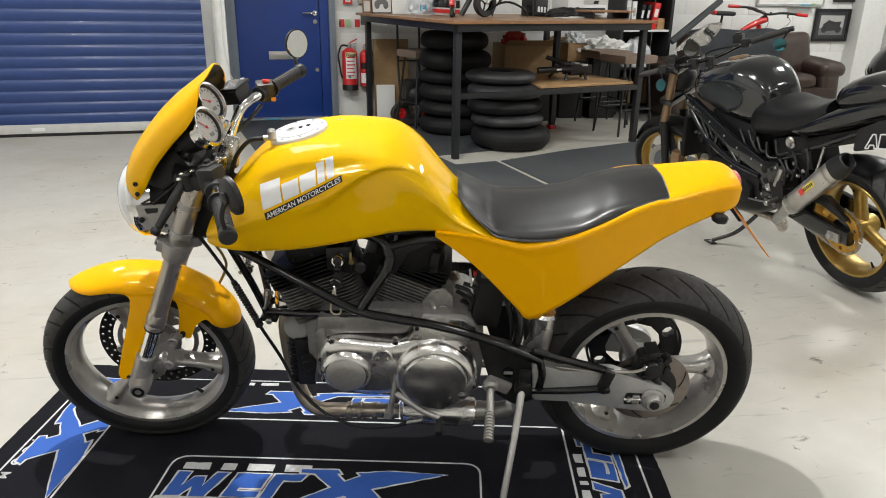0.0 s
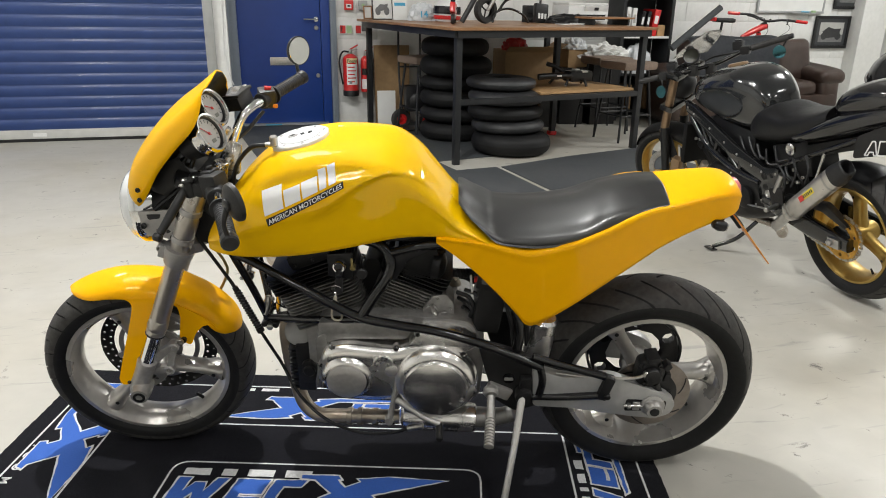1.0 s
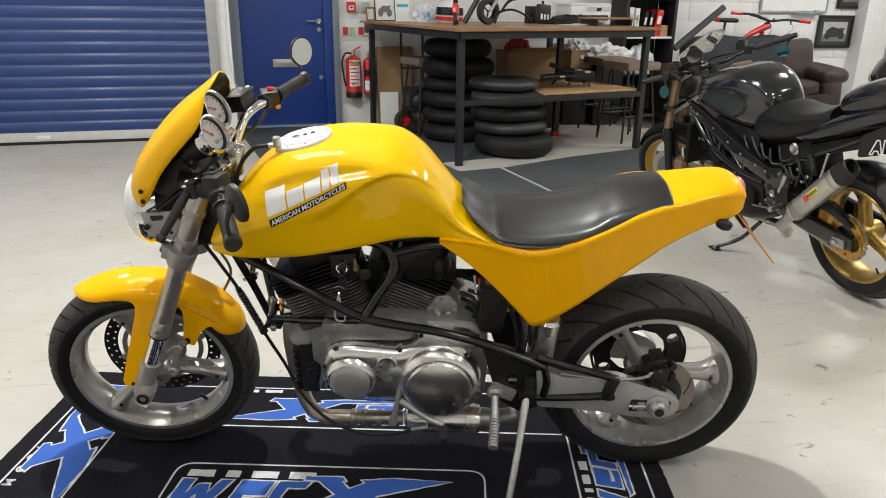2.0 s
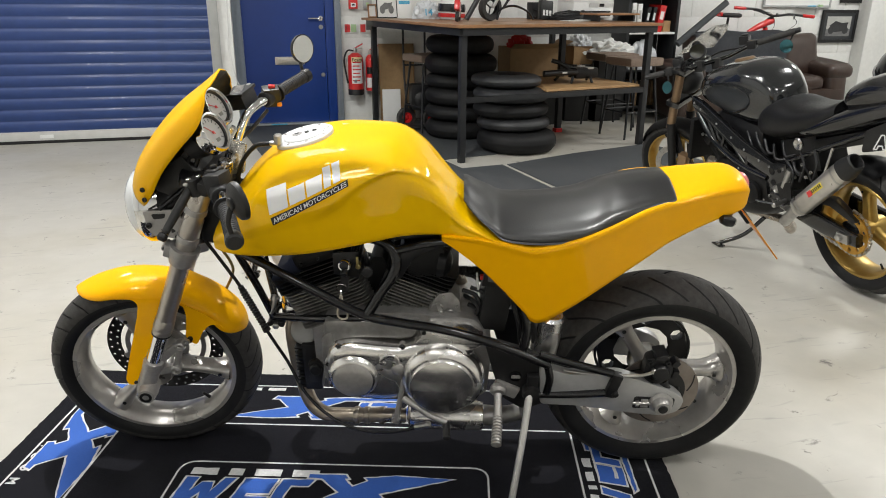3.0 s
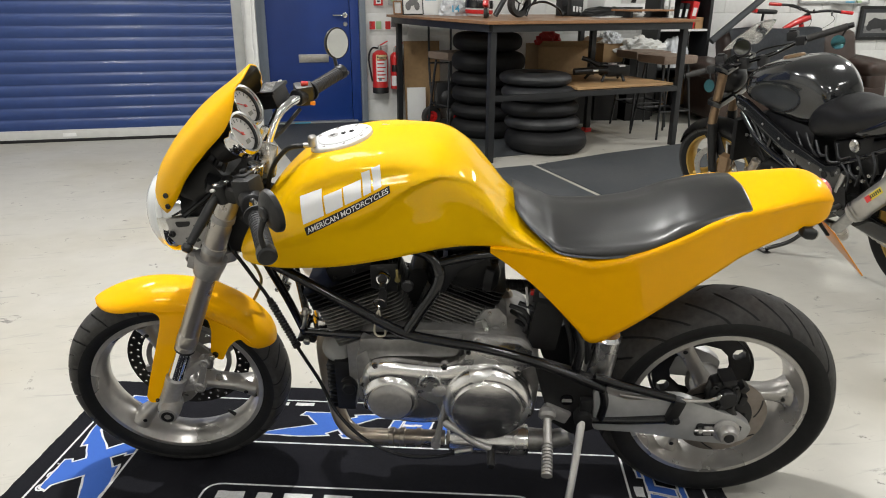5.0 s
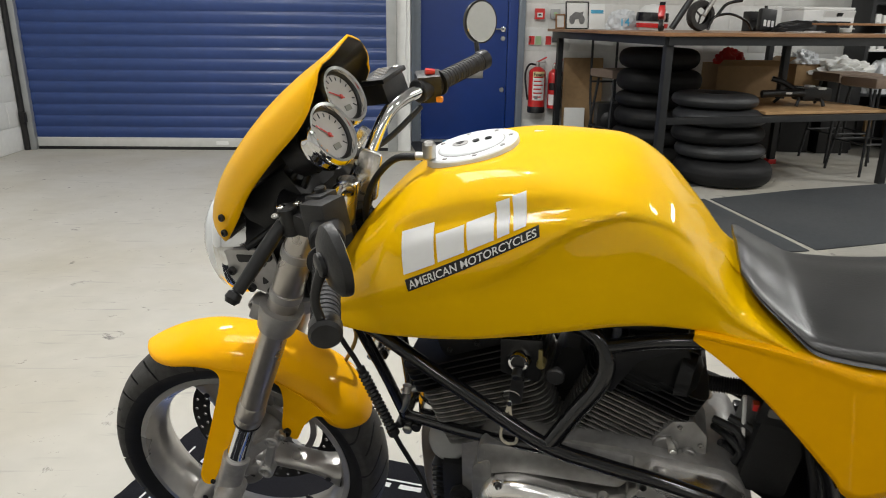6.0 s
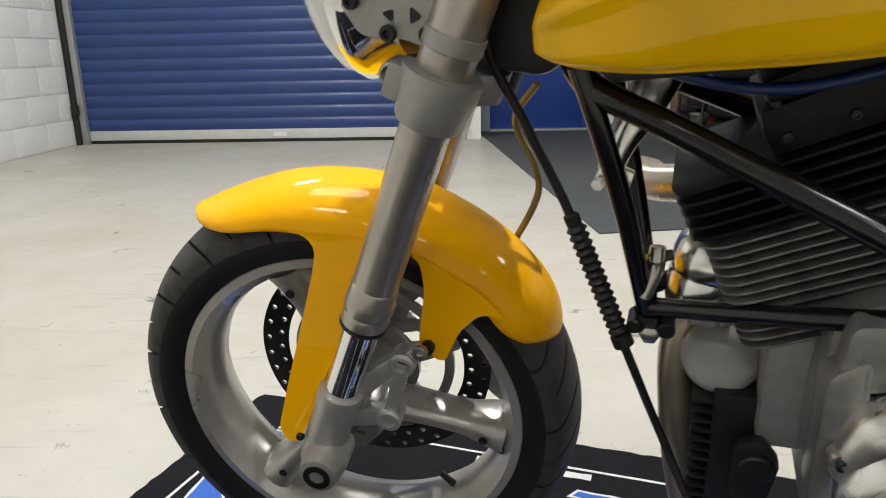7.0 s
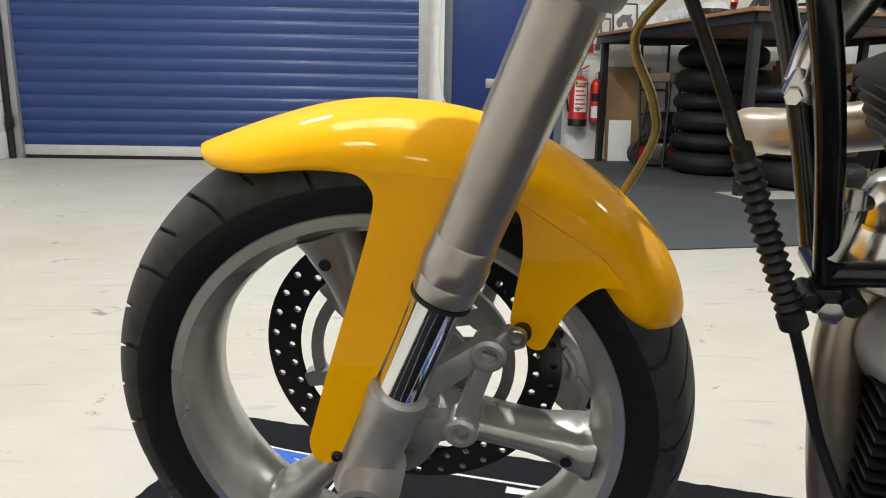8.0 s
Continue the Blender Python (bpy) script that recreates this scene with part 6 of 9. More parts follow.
def gauge(at, facing, needle, redline):
    """A dial in a chrome bezel on a black cup."""
    m = Matrix.Translation(at) @ aim(facing).to_4x4()
    cup = part("gauge", moved(lathe_bm([(0.020, -0.075), (0.038, -0.068), (0.0435, -0.02), (0.0455, -0.002)], (0, 0, 0), (0, 0, 1), 48), m), PLASTIC, bike, "round gauge with a pale dial and chrome bezel")
    part("bezel", moved(ring_bm([(0.0455, -0.022), (0.0505, -0.016), (0.0510, -0.008), (0.0490, -0.003), (0.0505, 0.003), (0.0500, 0.009), (0.0465, 0.0135), (0.0420, 0.0125), (0.0405, 0.0060), (0.0405, -0.010)], 56), m @ Matrix.Rotation(math.pi / 2, 4, "X")), CHROME, cup, "chrome bezel")
    # black ring stands in for the shade inside the bezel
    part("bezel_shade_ring", moved(ring_bm([(0.0412, 0.004), (0.0412, 0.0075), (0.0375, 0.0045), (0.0370, 0.0008), (0.0405, 0.0006)], 48), m @ Matrix.Rotation(math.pi / 2, 4, "X")), SATIN, cup, "black ring painting the bezel's inner shade")
    part("dial", moved(lathe_bm([(0.0395, -0.002), (0.0395, 0.001), (0.002, 0.001)], (0, 0, 0), (0, 0, 1), 48), m), DIAL, cup, "pale grey dial")
    part("needle", moved(join(box_bm((0.010 * math.cos(needle), 0.010 * math.sin(needle), 0.003), (0.034, 0.0022, 0.001), 0.0002, (0, 0, math.degrees(needle))), cyl_bm((0, 0, 0.001), (0, 0, 0.005), 0.004)), m), RED, cup, "red needle")
    part("dial_window", moved(box_bm((0.004, -0.020, 0.0015), (0.016, 0.009, 0.001), 0.0003), m), material("lcd_grey", (0.16, 0.16, 0.13), 0.4), cup)
    for k in range(13):
        a = radians(-40 + 260 * k / 12)
        part("dial_mark", moved(box_bm((0.031 * math.cos(a), 0.031 * math.sin(a), 0.0014), (0.006 if k % 2 else 0.008, 0.0018, 0.0008), 0.0002, (0, 0, math.degrees(a))), m), ORANGE if redline and k > 9 else SATIN, cup)
    return cup


gauge((-0.415, -0.068, 1.036), (0.85, -0.16, 0.50), 2.3, True)
gauge((-0.434, 0.030, 1.066), (0.85, -0.14, 0.50), 2.6, False)
part("warning_lights", join(box_bm((-0.395, 0.006, 1.010), (0.018, 0.022, 0.034), 0.006, (0, 35, 10)), box_bm((-0.388, 0.004, 1.012), (0.008, 0.012, 0.022), 0.003, (0, 35, 10))), POLISHED, bike)
part("top_bracket", plate_bm(round_poly([(-0.425, 0.900), (-0.375, 0.905), (-0.360, 0.985), (-0.395, 0.995)], 0.008), 0.0, 0.008, bev=0.002), POLISHED, bike, "bright bar clamp plate")

# ---- handlebars ----
BAR_R = [(-0.408, 0.030, 0.945), (-0.402, 0.052, 0.965), (-0.384, 0.095, 1.018), (-0.366, 0.135, 1.037), (-0.336, 0.215, 1.042), (-0.272, 0.346, 1.060)]
BAR_L = [(-0.404, -0.030, 0.935), (-0.400, -0.060, 0.950), (-0.394, -0.100, 0.960), (-0.380, -0.165, 0.957), (-0.338, -0.275, 0.952), (-0.274, -0.428, 0.942)]
bars = part("handlebar", tube_bm(BAR_R[::-1] + BAR_L, 0.0115, 18, 6), CHROME, bike, "chrome handlebar")
for side in (-1, 1):
    part("bar_riser", cyl_bm((-0.420, side * 0.036, 0.880), (-0.405, side * 0.036, 0.955), 0.018), POLISHED, bars)


def grip(a, b, holder):
    a, b = Vector(a), Vector(b)
    ob = part("grip", tube_bm([a, b], 0.0156, 24), GRIP, holder, "black ribbed rubber grip")
    n, length = 16, (b - a).length
    for k in range(n):
        part("grip_rib", lathe_bm([(0.0154, 0), (0.0168, 0.0012), (0.0168, 0.0034), (0.0154, 0.0046)], a.lerp(b, (k + 0.4) / n), b - a + Vector((0.06 * (1 if k % 2 else -1), 0, 0)) * length, 20), GRIP, ob)
    part("grip_flange", lathe_bm([(0.016, 0), (0.024, 0.001), (0.024, 0.005), (0.016, 0.006)], a, b - a, 28), PLASTIC, ob)
    part("bar_end", lathe_bm([(0.0175, 0), (0.0185, 0.003), (0.0185, 0.018), (0.015, 0.022)], b, b - a, 24), SATIN, ob, "black bar end")
    return ob


grip((-0.330, 0.226, 1.044), (-0.277, 0.334, 1.059), bars)
grip((-0.332, -0.290, 0.951), (-0.280, -0.414, 0.943), bars)


def round_mirror(centre, facing, end, knee, r):
    m = Matrix.Translation(centre) @ aim(facing).to_4x4()
    shell = part("bar_end_mirror", moved(lathe_bm([(0.010, -0.016), (r * 0.7, -0.013), (r * 0.96, -0.006), (r, 0.0), (r, 0.003), (r - 0.003, 0.0035)], (0, 0, 0), (0, 0, 1), 48), m), SATIN, bike, "round black bar-end mirror")
    part("mirror_glass", moved(lathe_bm([(r - 0.003, 0.0037), (r - 0.004, 0.0045), (0.002, 0.0046)], (0, 0, 0), (0, 0, 1), 48), m), material("mirror", (0.86, 0.86, 0.84), 0.03, 1.0, 0.01, 5, rough_vary=0.01), shell, "mirror glass")
    back = Vector(centre) - Vector(facing).normalized() * 0.014
    part("mirror_arm", tube_bm([end, knee, back], [0.0055, 0.0050, 0.0065], 12), SATIN, shell)
    part("arm_joint", lathe_bm([(0.010, -0.008), (0.013, -0.006), (0.013, 0.006), (0.009, 0.010)], back, facing, 20), SATIN, shell)
    return shell


round_mirror((-0.290, 0.410, 1.120), (0.80, -0.59, 0.10), (-0.273, 0.350, 1.058), (-0.292, 0.388, 1.070), 0.041)
round_mirror((-0.258, -0.414, 1.024), (0.74, 0.66, 0.08), (-0.276, -0.426, 0.948), (-0.280, -0.430, 0.985), 0.0395)

# controls
res = part("brake_reservoir", box_bm((-0.406, 0.150, 1.050), (0.062, 0.062, 0.036), 0.007, (10, -12, -20)), PLASTIC, bike, "black brake fluid reservoir")
lid = part("reservoir_lid", box_bm((-0.408, 0.148, 1.072), (0.066, 0.066, 0.009), 0.004, (10, -12, -20)), SATIN, res)
for k in range(-3, 4):
    part("lid_bar", box_bm((-0.408, 0.148 + 0.007 * k, 1.0775 + 0.0012 * k), (0.030, 0.0022, 0.0015), 0.0003, (10, -12, -20)), TONE_GREY, lid)
for dx, dy in ((-0.022, -0.020), (0.022, 0.020)):
    part("lid_screw", bolt_bm((-0.408 + dx, 0.148 + dy, 1.0765 + 0.21 * dx + 0.17 * dy), (-0.2, -0.17, 1), 0.0055, 0.002), STEEL, res)
sw_r = part("switch_right", join(box_bm((-0.342, 0.208, 1.042), (0.044, 0.040, 0.050), 0.008, (8, 0, 25)), cyl_bm((-0.354, 0.182, 1.039), (-0.333, 0.228, 1.042), 0.021)), PLASTIC, bike, "black switch housing")
part("kill_switch", box_bm((-0.336, 0.203, 1.069), (0.018, 0.010, 0.010), 0.003, (8, 10, 25)), RED, sw_r, "red stop switch")
part("start_button", box_bm((-0.318, 0.198, 1.022), (0.012, 0.010, 0.010), 0.003), ORANGE, sw_r, "orange button")
part("brake_lever", join(tube_bm([(-0.395, 0.150, 1.035), (-0.398, 0.20, 1.025), (-0.385, 0.27, 1.02), (-0.35, 0.345, 1.022)], [0.008, 0.0075, 0.0065, 0.007], 12), lathe_bm([(0.006, -0.006), (0.010, 0), (0.006, 0.006)], (-0.35, 0.347, 1.022), (0, 1, 0), 14)), TUBE, bike, "black brake lever")
part("throttle_cable", tube_bm([(-0.345, 0.170, 1.015), (-0.375, 0.10, 0.985), (-0.42, 0.04, 0.95), (-0.44, 0.02, 0.88)], 0.005, 8), PLASTIC, bike)
sw_l = part("switch_left", join(box_bm((-0.372, -0.196, 0.962), (0.046, 0.046, 0.056), 0.008, (0, -10, -20)), cyl_bm((-0.385, -0.165, 0.955), (-0.355, -0.235, 0.946), 0.024), box_bm((-0.385, -0.176, 0.985), (0.030, 0.034, 0.012), 0.004, (0, -10, -20))), PLASTIC, bike, "black switch housing")
part("switch_cap", cyl_bm((-0.386, -0.172, 0.988), (-0.388, -0.172, 0.998), 0.008), SATIN, sw_l)
perch = part("lever_perch", join(box_bm((-0.425, -0.170, 0.945), (0.055, 0.036, 0.030), 0.008, (0, 10, -15)), cyl_bm((-0.435, -0.178, 0.925), (-0.438, -0.180, 0.968), 0.014), box_bm((-0.405, -0.150, 0.958), (0.03, 0.03, 0.024), 0.006)), SATIN, bike, "black clutch lever perch")
for dy in (-0.007, 0.010):
    part("perch_screw", bolt_bm((-0.437 + dy, -0.178 + dy, 0.967), (0, 0, 1), 0.0065, 0.003), CHROME, perch)
part("clutch_lever", join(tube_bm([(-0.446, -0.180, 0.944), (-0.462, -0.206, 0.916), (-0.478, -0.232, 0.888), (-0.491, -0.254, 0.866)], [0.009, 0.0108, 0.0100, 0.0088], 14), lathe_bm([(0.004, -0.011), (0.0105, -0.007), (0.0118, 0.002), (0.0075, 0.009)], (-0.495, -0.261, 0.860), (-0.3, -0.6, -0.6), 18)), SATIN, bike, "black clutch lever with a ball end")
part("lever_pin", join(cyl_bm((-0.448, -0.196, 0.956), (-0.448, -0.196, 0.962), 0.006)), STEEL, perch)
part("fork_top_left", moved(lathe_bm([(0.026, 0), (0.026, 0.006), (0.018, 0.010), (0.012, 0.010)], fork_at(-HALF, 0.688), RAKE, 28), STEER), SATIN, bike)
part("fork_top_right", moved(lathe_bm([(0.026, 0), (0.026, 0.006), (0.018, 0.010), (0.012, 0.010)], fork_at(HALF, 0.688), RAKE, 28), STEER), SATIN, bike)
part("top_clamp_plate", moved(join(plate_bm(round_poly([(-0.050, -0.135), (0.03, -0.10), (0.075, -0.03), (0.075, 0.03), (0.03, 0.10), (-0.050, 0.135), (-0.062, 0.08), (-0.03, 0), (-0.062, -0.08)], 0.02), 0, 0.022, Matrix.Translation(fork_at(0, 0.655)) @ Matrix.Rotation(TILT, 4, "Y") @ Matrix.Rotation(math.pi / 2, 4, "X"), 0.004)), STEER), SATIN, bike, "black top fork clamp")
for k, pts in enumerate(([(-0.45, -0.06, 0.94), (-0.48, -0.05, 0.88), (-0.47, -0.03, 0.80)], [(-0.44, -0.12, 0.94), (-0.47, -0.09, 0.88), (-0.496, -0.046, 0.775)], [(-0.46, 0.0, 0.97), (-0.50, 0.02, 0.92), (-0.52, 0.0, 0.87)], [(-0.47, -0.04, 0.99), (-0.51, -0.06, 0.93), (-0.53, -0.05, 0.87)])):
    part("wiring", tube_bm(pts, 0.006, 8), PLASTIC, bike)
part("chrome_union", join(cyl_bm((-0.47, -0.085, 0.905), (-0.462, -0.095, 0.93), 0.007), cyl_bm((-0.462, -0.095, 0.93), (-0.45, -0.10, 0.94), 0.005)), CHROME, bike)

# ---- tail lamp, plate holder and indicators ----
part("tail_light", lathe_bm([(0.034, -0.02), (0.038, 0.0), (0.037, 0.012), (0.029, 0.022), (0.004, 0.027)], (0.856, 0.0, 0.886), (1, 0, -0.05), 40), PINK, bike, "pale red round tail light", 60)
holder = part("plate_holder", tube_bm([(0.82, 0.0, 0.866), (0.872, 0.0, 0.830), (0.91, 0, 0.788)], 0.008, 10), SATIN, bike)
part("number_plate", plate_bm([(-0.095, -0.068), (0.095, -0.068), (0.095, 0.068), (-0.095, 0.068)], -0.0015, 0.0015, Matrix.Translation((0.915, 0, 0.784)) @ Matrix.Rotation(radians(90), 4, "Z") @ Matrix.Rotation(radians(-40), 4, "X"), 0.0005), ORANGE, holder, "yellow number plate seen edge-on")
for side in (-1, 1):
    rind = part("rear_indicator", lathe_bm([(0.003, -0.022), (0.011, -0.016), (0.015, 0.0), (0.012, 0.014), (0.004, 0.02)], (0.820, side * 0.085, 0.832), (1, 0, -0.3), 20), SATIN, bike, "small black rear indicator")
    part("indicator_lens", lathe_bm([(0.012, 0.012), (0.010, 0.018), (0.003, 0.021)], (0.820, side * 0.085, 0.832), (1, 0, -0.3), 18), STEEL, rind)
    part("indicator_stem", tube_bm([(0.85, side * 0.01, 0.845), (0.84, side * 0.05, 0.838), (0.823, side * 0.078, 0.833)], 0.004, 8), SATIN, rind)

# ---- the corner by the back wall: workbench, tyres, stools, boxes ----
SITE = pose(-0.257, -0.059, 0, 0, 0, -1.51) @ Matrix.Diagonal((1.059, 1.059, 1.034, 1))
BENCH_Z = 1.08
BENCH = [(1.66, 5.36), (3.60, 5.80), (3.28, 7.50), (1.22, 7.53)]


def slab_bm(poly, z0, z1, bev=0.003):
    """A level board cut to a floor-plan outline."""
    bm = mesh_bm([(x, y, z0) for x, y in poly] + [(x, y, z1) for x, y in poly], [tuple(range(len(poly)))[::-1], tuple(range(len(poly), 2 * len(poly)))] + [(i, (i + 1) % len(poly), len(poly) + (i + 1) % len(poly), len(poly) + i) for i in range(len(poly))])
    bmesh.ops.recalc_face_normals(bm, faces=bm.faces)
    if bev:
        bmesh.ops.bevel(bm, geom=bm.edges[:], offset=bev, segments=1, affect="EDGES")
    return bm


def bar_bm(a, b, w, h):
    """A square steel bar from a to b, its top at the points."""
    a, b = Vector(a), Vector(b)
    d = b - a
    return moved(box_bm((0, 0, 0), (d.length, w, h), 0.002), pose(*((a + b) / 2 - Vector((0, 0, h / 2))), 0, -math.degrees(math.atan2(d.z, Vector((d.x, d.y)).length)), math.degrees(math.atan2(d.y, d.x))))


workbench = thing("workbench", "high workbench with worn reddish wood top on black steel legs", "workbench")
part("worktop", slab_bm(BENCH, BENCH_Z - 0.024, BENCH_Z), WOOD, workbench, "worn reddish-brown wooden top")
inset = [(1.70, 5.41), (3.54, 5.83), (3.24, 7.45), (1.28, 7.48)]
for i in range(4):
    part("apron", bar_bm((*inset[i], BENCH_Z - 0.025), (*inset[(i + 1) % 4], BENCH_Z - 0.025), 0.04, 0.055), DESK_STEEL, workbench)
for x, y in [(1.72, 5.45), (1.33, 7.44), (3.50, 5.86), (3.22, 7.38), (3.02, 6.62)]:
    part("leg", box_bm((x, y, (BENCH_Z - 0.08) / 2), (0.05, 0.05, BENCH_Z - 0.08), 0.003, (0, 0, 12)), DESK_STEEL, workbench)
part("front_rail", bar_bm((1.74, 5.46, 0.525), (3.48, 5.85, 0.525), 0.035, 0.045), DESK_STEEL, workbench)
part("end_rail", bar_bm((3.47, 5.90, 0.525), (3.24, 7.36, 0.525), 0.035, 0.045), DESK_STEEL, workbench)
part("lower_shelf", slab_bm([(2.50, 5.66), (3.46, 5.87), (3.24, 6.80), (2.42, 6.62)], 0.527, 0.549), SHELF_WOOD, workbench, "light wooden lower shelf")
part("foot", box_bm((3.02, 6.62, 0.02), (0.07, 0.07, 0.04), 0.004, (0, 0, 12)), RED, workbench, "red rubber foot")


def slick_tyre(x, y, z, r, h, grey, tilt=0.0, spin=0.0):
    """A soft bare tyre lying on its side."""
    ob = thing("spare_tyre", "grey scuffed spare tyre lying in a floor stack" if grey else "black spare tyre lying in a floor stack", "tyre", pose(x, y, z, tilt, tilt * 0.6, spin), "stacked tyres")
    b = min(0.115, r * 0.36)
    prof = []
    for k in range(25):
        a = 2 * math.pi * k / 24
        c, s = math.cos(a), math.sin(a)
        if c < -0.75:
            c = -0.75
        prof.append((r - b + b * math.copysign(abs(c) ** 0.8, c), h / 2 * math.copysign(abs(s) ** 0.85, s)))
    part("carcass", lathe_bm(prof, (0, 0, 0), (0, 0, 1), 56, False), GREY_RUBBER if grey else SIDEWALL, ob)
    bead = [(r - 1.75 * b + 0.008 * math.cos(2 * math.pi * k / 10), h * 0.30 + 0.008 * math.sin(2 * math.pi * k / 10)) for k in range(11)]
    part("bead", lathe_bm(bead, (0, 0, 0), (0, 0, 1), 56, False), PLASTIC, ob)
    return ob


GREY_RUBBER = material("tyre_rubber_scuffed", (0.028, 0.029, 0.031), 0.5, 0, 0.35, 14, 0.2, 200, stain=(0.014, 0.014, 0.015), stain_scale=4)
for x, y, z, r, h, g in [(2.00, 6.62, 0.088, 0.315, 0.170, 0), (2.01, 6.63, 0.245, 0.325, 0.135, 0), (2.02, 6.63, 0.395, 0.33, 0.16, 0), (2.01, 6.64, 0.535, 0.32, 0.125, 0), (2.02, 6.62, 0.690, 0.335, 0.18, 0), (2.01, 6.63, 0.865, 0.315, 0.165, 0)]:
    slick_tyre(x, y, z, r, h, g, 0.5, x * 900)
for x, y, z, r, h, g in [(2.33, 5.88, 0.095, 0.345, 0.185, 0), (2.30, 5.90, 0.245, 0.315, 0.110, 1), (2.28, 5.92, 0.365, 0.325, 0.125, 0), (2.28, 5.92, 0.490, 0.325, 0.120, 1), (2.24, 5.94, 0.605, 0.30, 0.105, 1)]:
    slick_tyre(x, y, z, r, h, g, 0.8, z * 700)


def stool(x, y, turn, seat_z=0.70):
    ob = thing("stool", "brown padded bar stool on slim black metal legs", "stool", pose(x, y, 0, 0, 0, turn), "brown bar stools")
    bm = box_bm((0, 0, seat_z), (0.40, 0.36, 0.075), 0.03)
    for v in bm.verts:
        v.co.z += 0.02 * (abs(v.co.x) / 0.2) ** 2
    part("seat", bm, BROWN_SEAT, ob, "brown fabric seat pad")
    for sx in (-1, 1):
        for sy in (-1, 1):
            part("leg", tube_bm([(sx * 0.14, sy * 0.12, seat_z - 0.03), (sx * 0.20, sy * 0.18, 0.0)], 0.011, 10), DESK_STEEL, ob)
    for a, b in [((-1, -1), (1, -1)), ((1, -1), (1, 1)), ((1, 1), (-1, 1)), ((-1, 1), (-1, -1))]:
        part("footrest", tube_bm([(a[0] * 0.18, a[1] * 0.16, 0.25), (b[0] * 0.18, b[1] * 0.16, 0.25)], 0.008, 8), DESK_STEEL, ob)


stool(1.80, 7.00, 20)
stool(3.62, 6.30, 14)
stool(3.66, 6.84, 8)


def carton(x, y, z, w, d, h, turn, mat, label, flaps=True):
    ob = thing("cardboard_box", label, "box", pose(x, y, z, 0, 0, turn))
    t = 0.006
    for c, s in [((0, -d / 2 + t / 2, h / 2), (w, t, h)), ((0, d / 2 - t / 2, h / 2), (w, t, h)), ((-w / 2 + t / 2, 0, h / 2), (t, d - 2 * t, h)), ((w / 2 - t / 2, 0, h / 2), (t, d - 2 * t, h))]:
        part("side", box_bm(c, s, 0.001), mat, ob)
    part("bottom", box_bm((0, 0, t / 2), (w - 2 * t, d - 2 * t, t), 0), mat, ob)
    if flaps:
        part("flap", box_bm((0, -d / 2 - 0.05, h + 0.015), (w, 0.13, t), 0.001, (-25, 0, 0)), mat, ob)
        part("flap", box_bm((w / 2 + 0.05, 0, h + 0.03), (0.13, d, t), 0.001, (0, -30, 0)), mat, ob)
    else:
        part("lid", box_bm((0, 0, h + t / 2), (w, d, t), 0.001), mat, ob)
        part("tape", box_bm((0, 0, h + t + 0.001), (0.05, d, 0.001), 0), SHELF_WOOD, ob)
    return ob


carton(2.92, 7.22, 0.0, 0.62, 0.40, 0.45, 3, SATIN, "dark storage box with closed lid on the floor", False)
carton(2.92, 7.22, 0.458, 0.57, 0.36, 0.34, 2, CARD, "open brown cardboard box stacked on a dark box")
carton(3.48, 7.32, 0.0, 0.26, 0.28, 0.60, -6, SATIN, "tall dark storage box with closed lid", False)
carton(3.50, 7.32, 0.609, 0.24, 0.22, 0.18, 8, CARD, "small brown cardboard box on a taller one", False)
carton(3.80, 7.28, 0.0, 0.30, 0.30, 0.70, 3, SATIN, "dark storage box under white packing paper", False)


def crumple_bm(c, s, seed, n=26, amount=0.35, sharp=2.0):
    """A heap of creased sheet."""
    rng = random.Random(seed)
    cx, cy, cz = c
    waves = [(rng.uniform(-9, 9), rng.uniform(-9, 9), rng.uniform(-9, 9), rng.uniform(0, 6)) for _ in range(9)]
    rows = []
    for i in range(n + 1):
        th = math.pi * 0.5 * i / n
        row = []
        for j in range(2 * n):
            ph = 2 * math.pi * j / (2 * n)
            d = Vector((math.sin(th) * math.cos(ph), math.sin(th) * math.sin(ph), math.cos(th)))
            k = 1 + amount * sum(abs(math.sin(a * d.x + b * d.y + e * d.z + f)) - 0.5 for a, b, e, f in waves) / 3.2
            row.append((cx + d.x * s[0] / 2 * k, cy + d.y * s[1] / 2 * k, cz + max(0.0, d.z) * s[2] * k))
        rows.append(row)
    bm = loft_bm(rows, True)
    bmesh.ops.remove_doubles(bm, verts=bm.verts[:], dist=1e-5)
    return bm


solo("packing_paper", crumple_bm((3.80, 7.22, 0.708), (0.40, 0.30, 0.12), 3, 30, 0.5), PAPER, "crumpled white packing paper heaped on a box", "paper", sharp=25)
solo("packing_film", crumple_bm((3.50, 7.30, 0.798), (0.22, 0.2, 0.1), 8), BAG, "crumpled clear packing film on a box", "packaging", sharp=25)
solo("red_cloth", crumple_bm((2.82, 7.24, 0.73), (0.26, 0.2, 0.16), 11), RED, "bunched red cloth lying in a cardboard box", "cloth", sharp=40)
solo("hardboard_sheet", moved(box_bm((0, 0, 0.41), (0.37, 0.008, 0.82), 0.001), pose(1.58, 7.50, 0, -6, 0, 0)), CARD, "plain brown board leaning against the wall", "board")
solo("white_panel", moved(box_bm((0, 0, 0.18), (0.19, 0.012, 0.36), 0.002), pose(1.50, 7.42, 0.0, -5, 0, 0)), WHITE_PAINT, "small white board leaning against a brown board", "board")

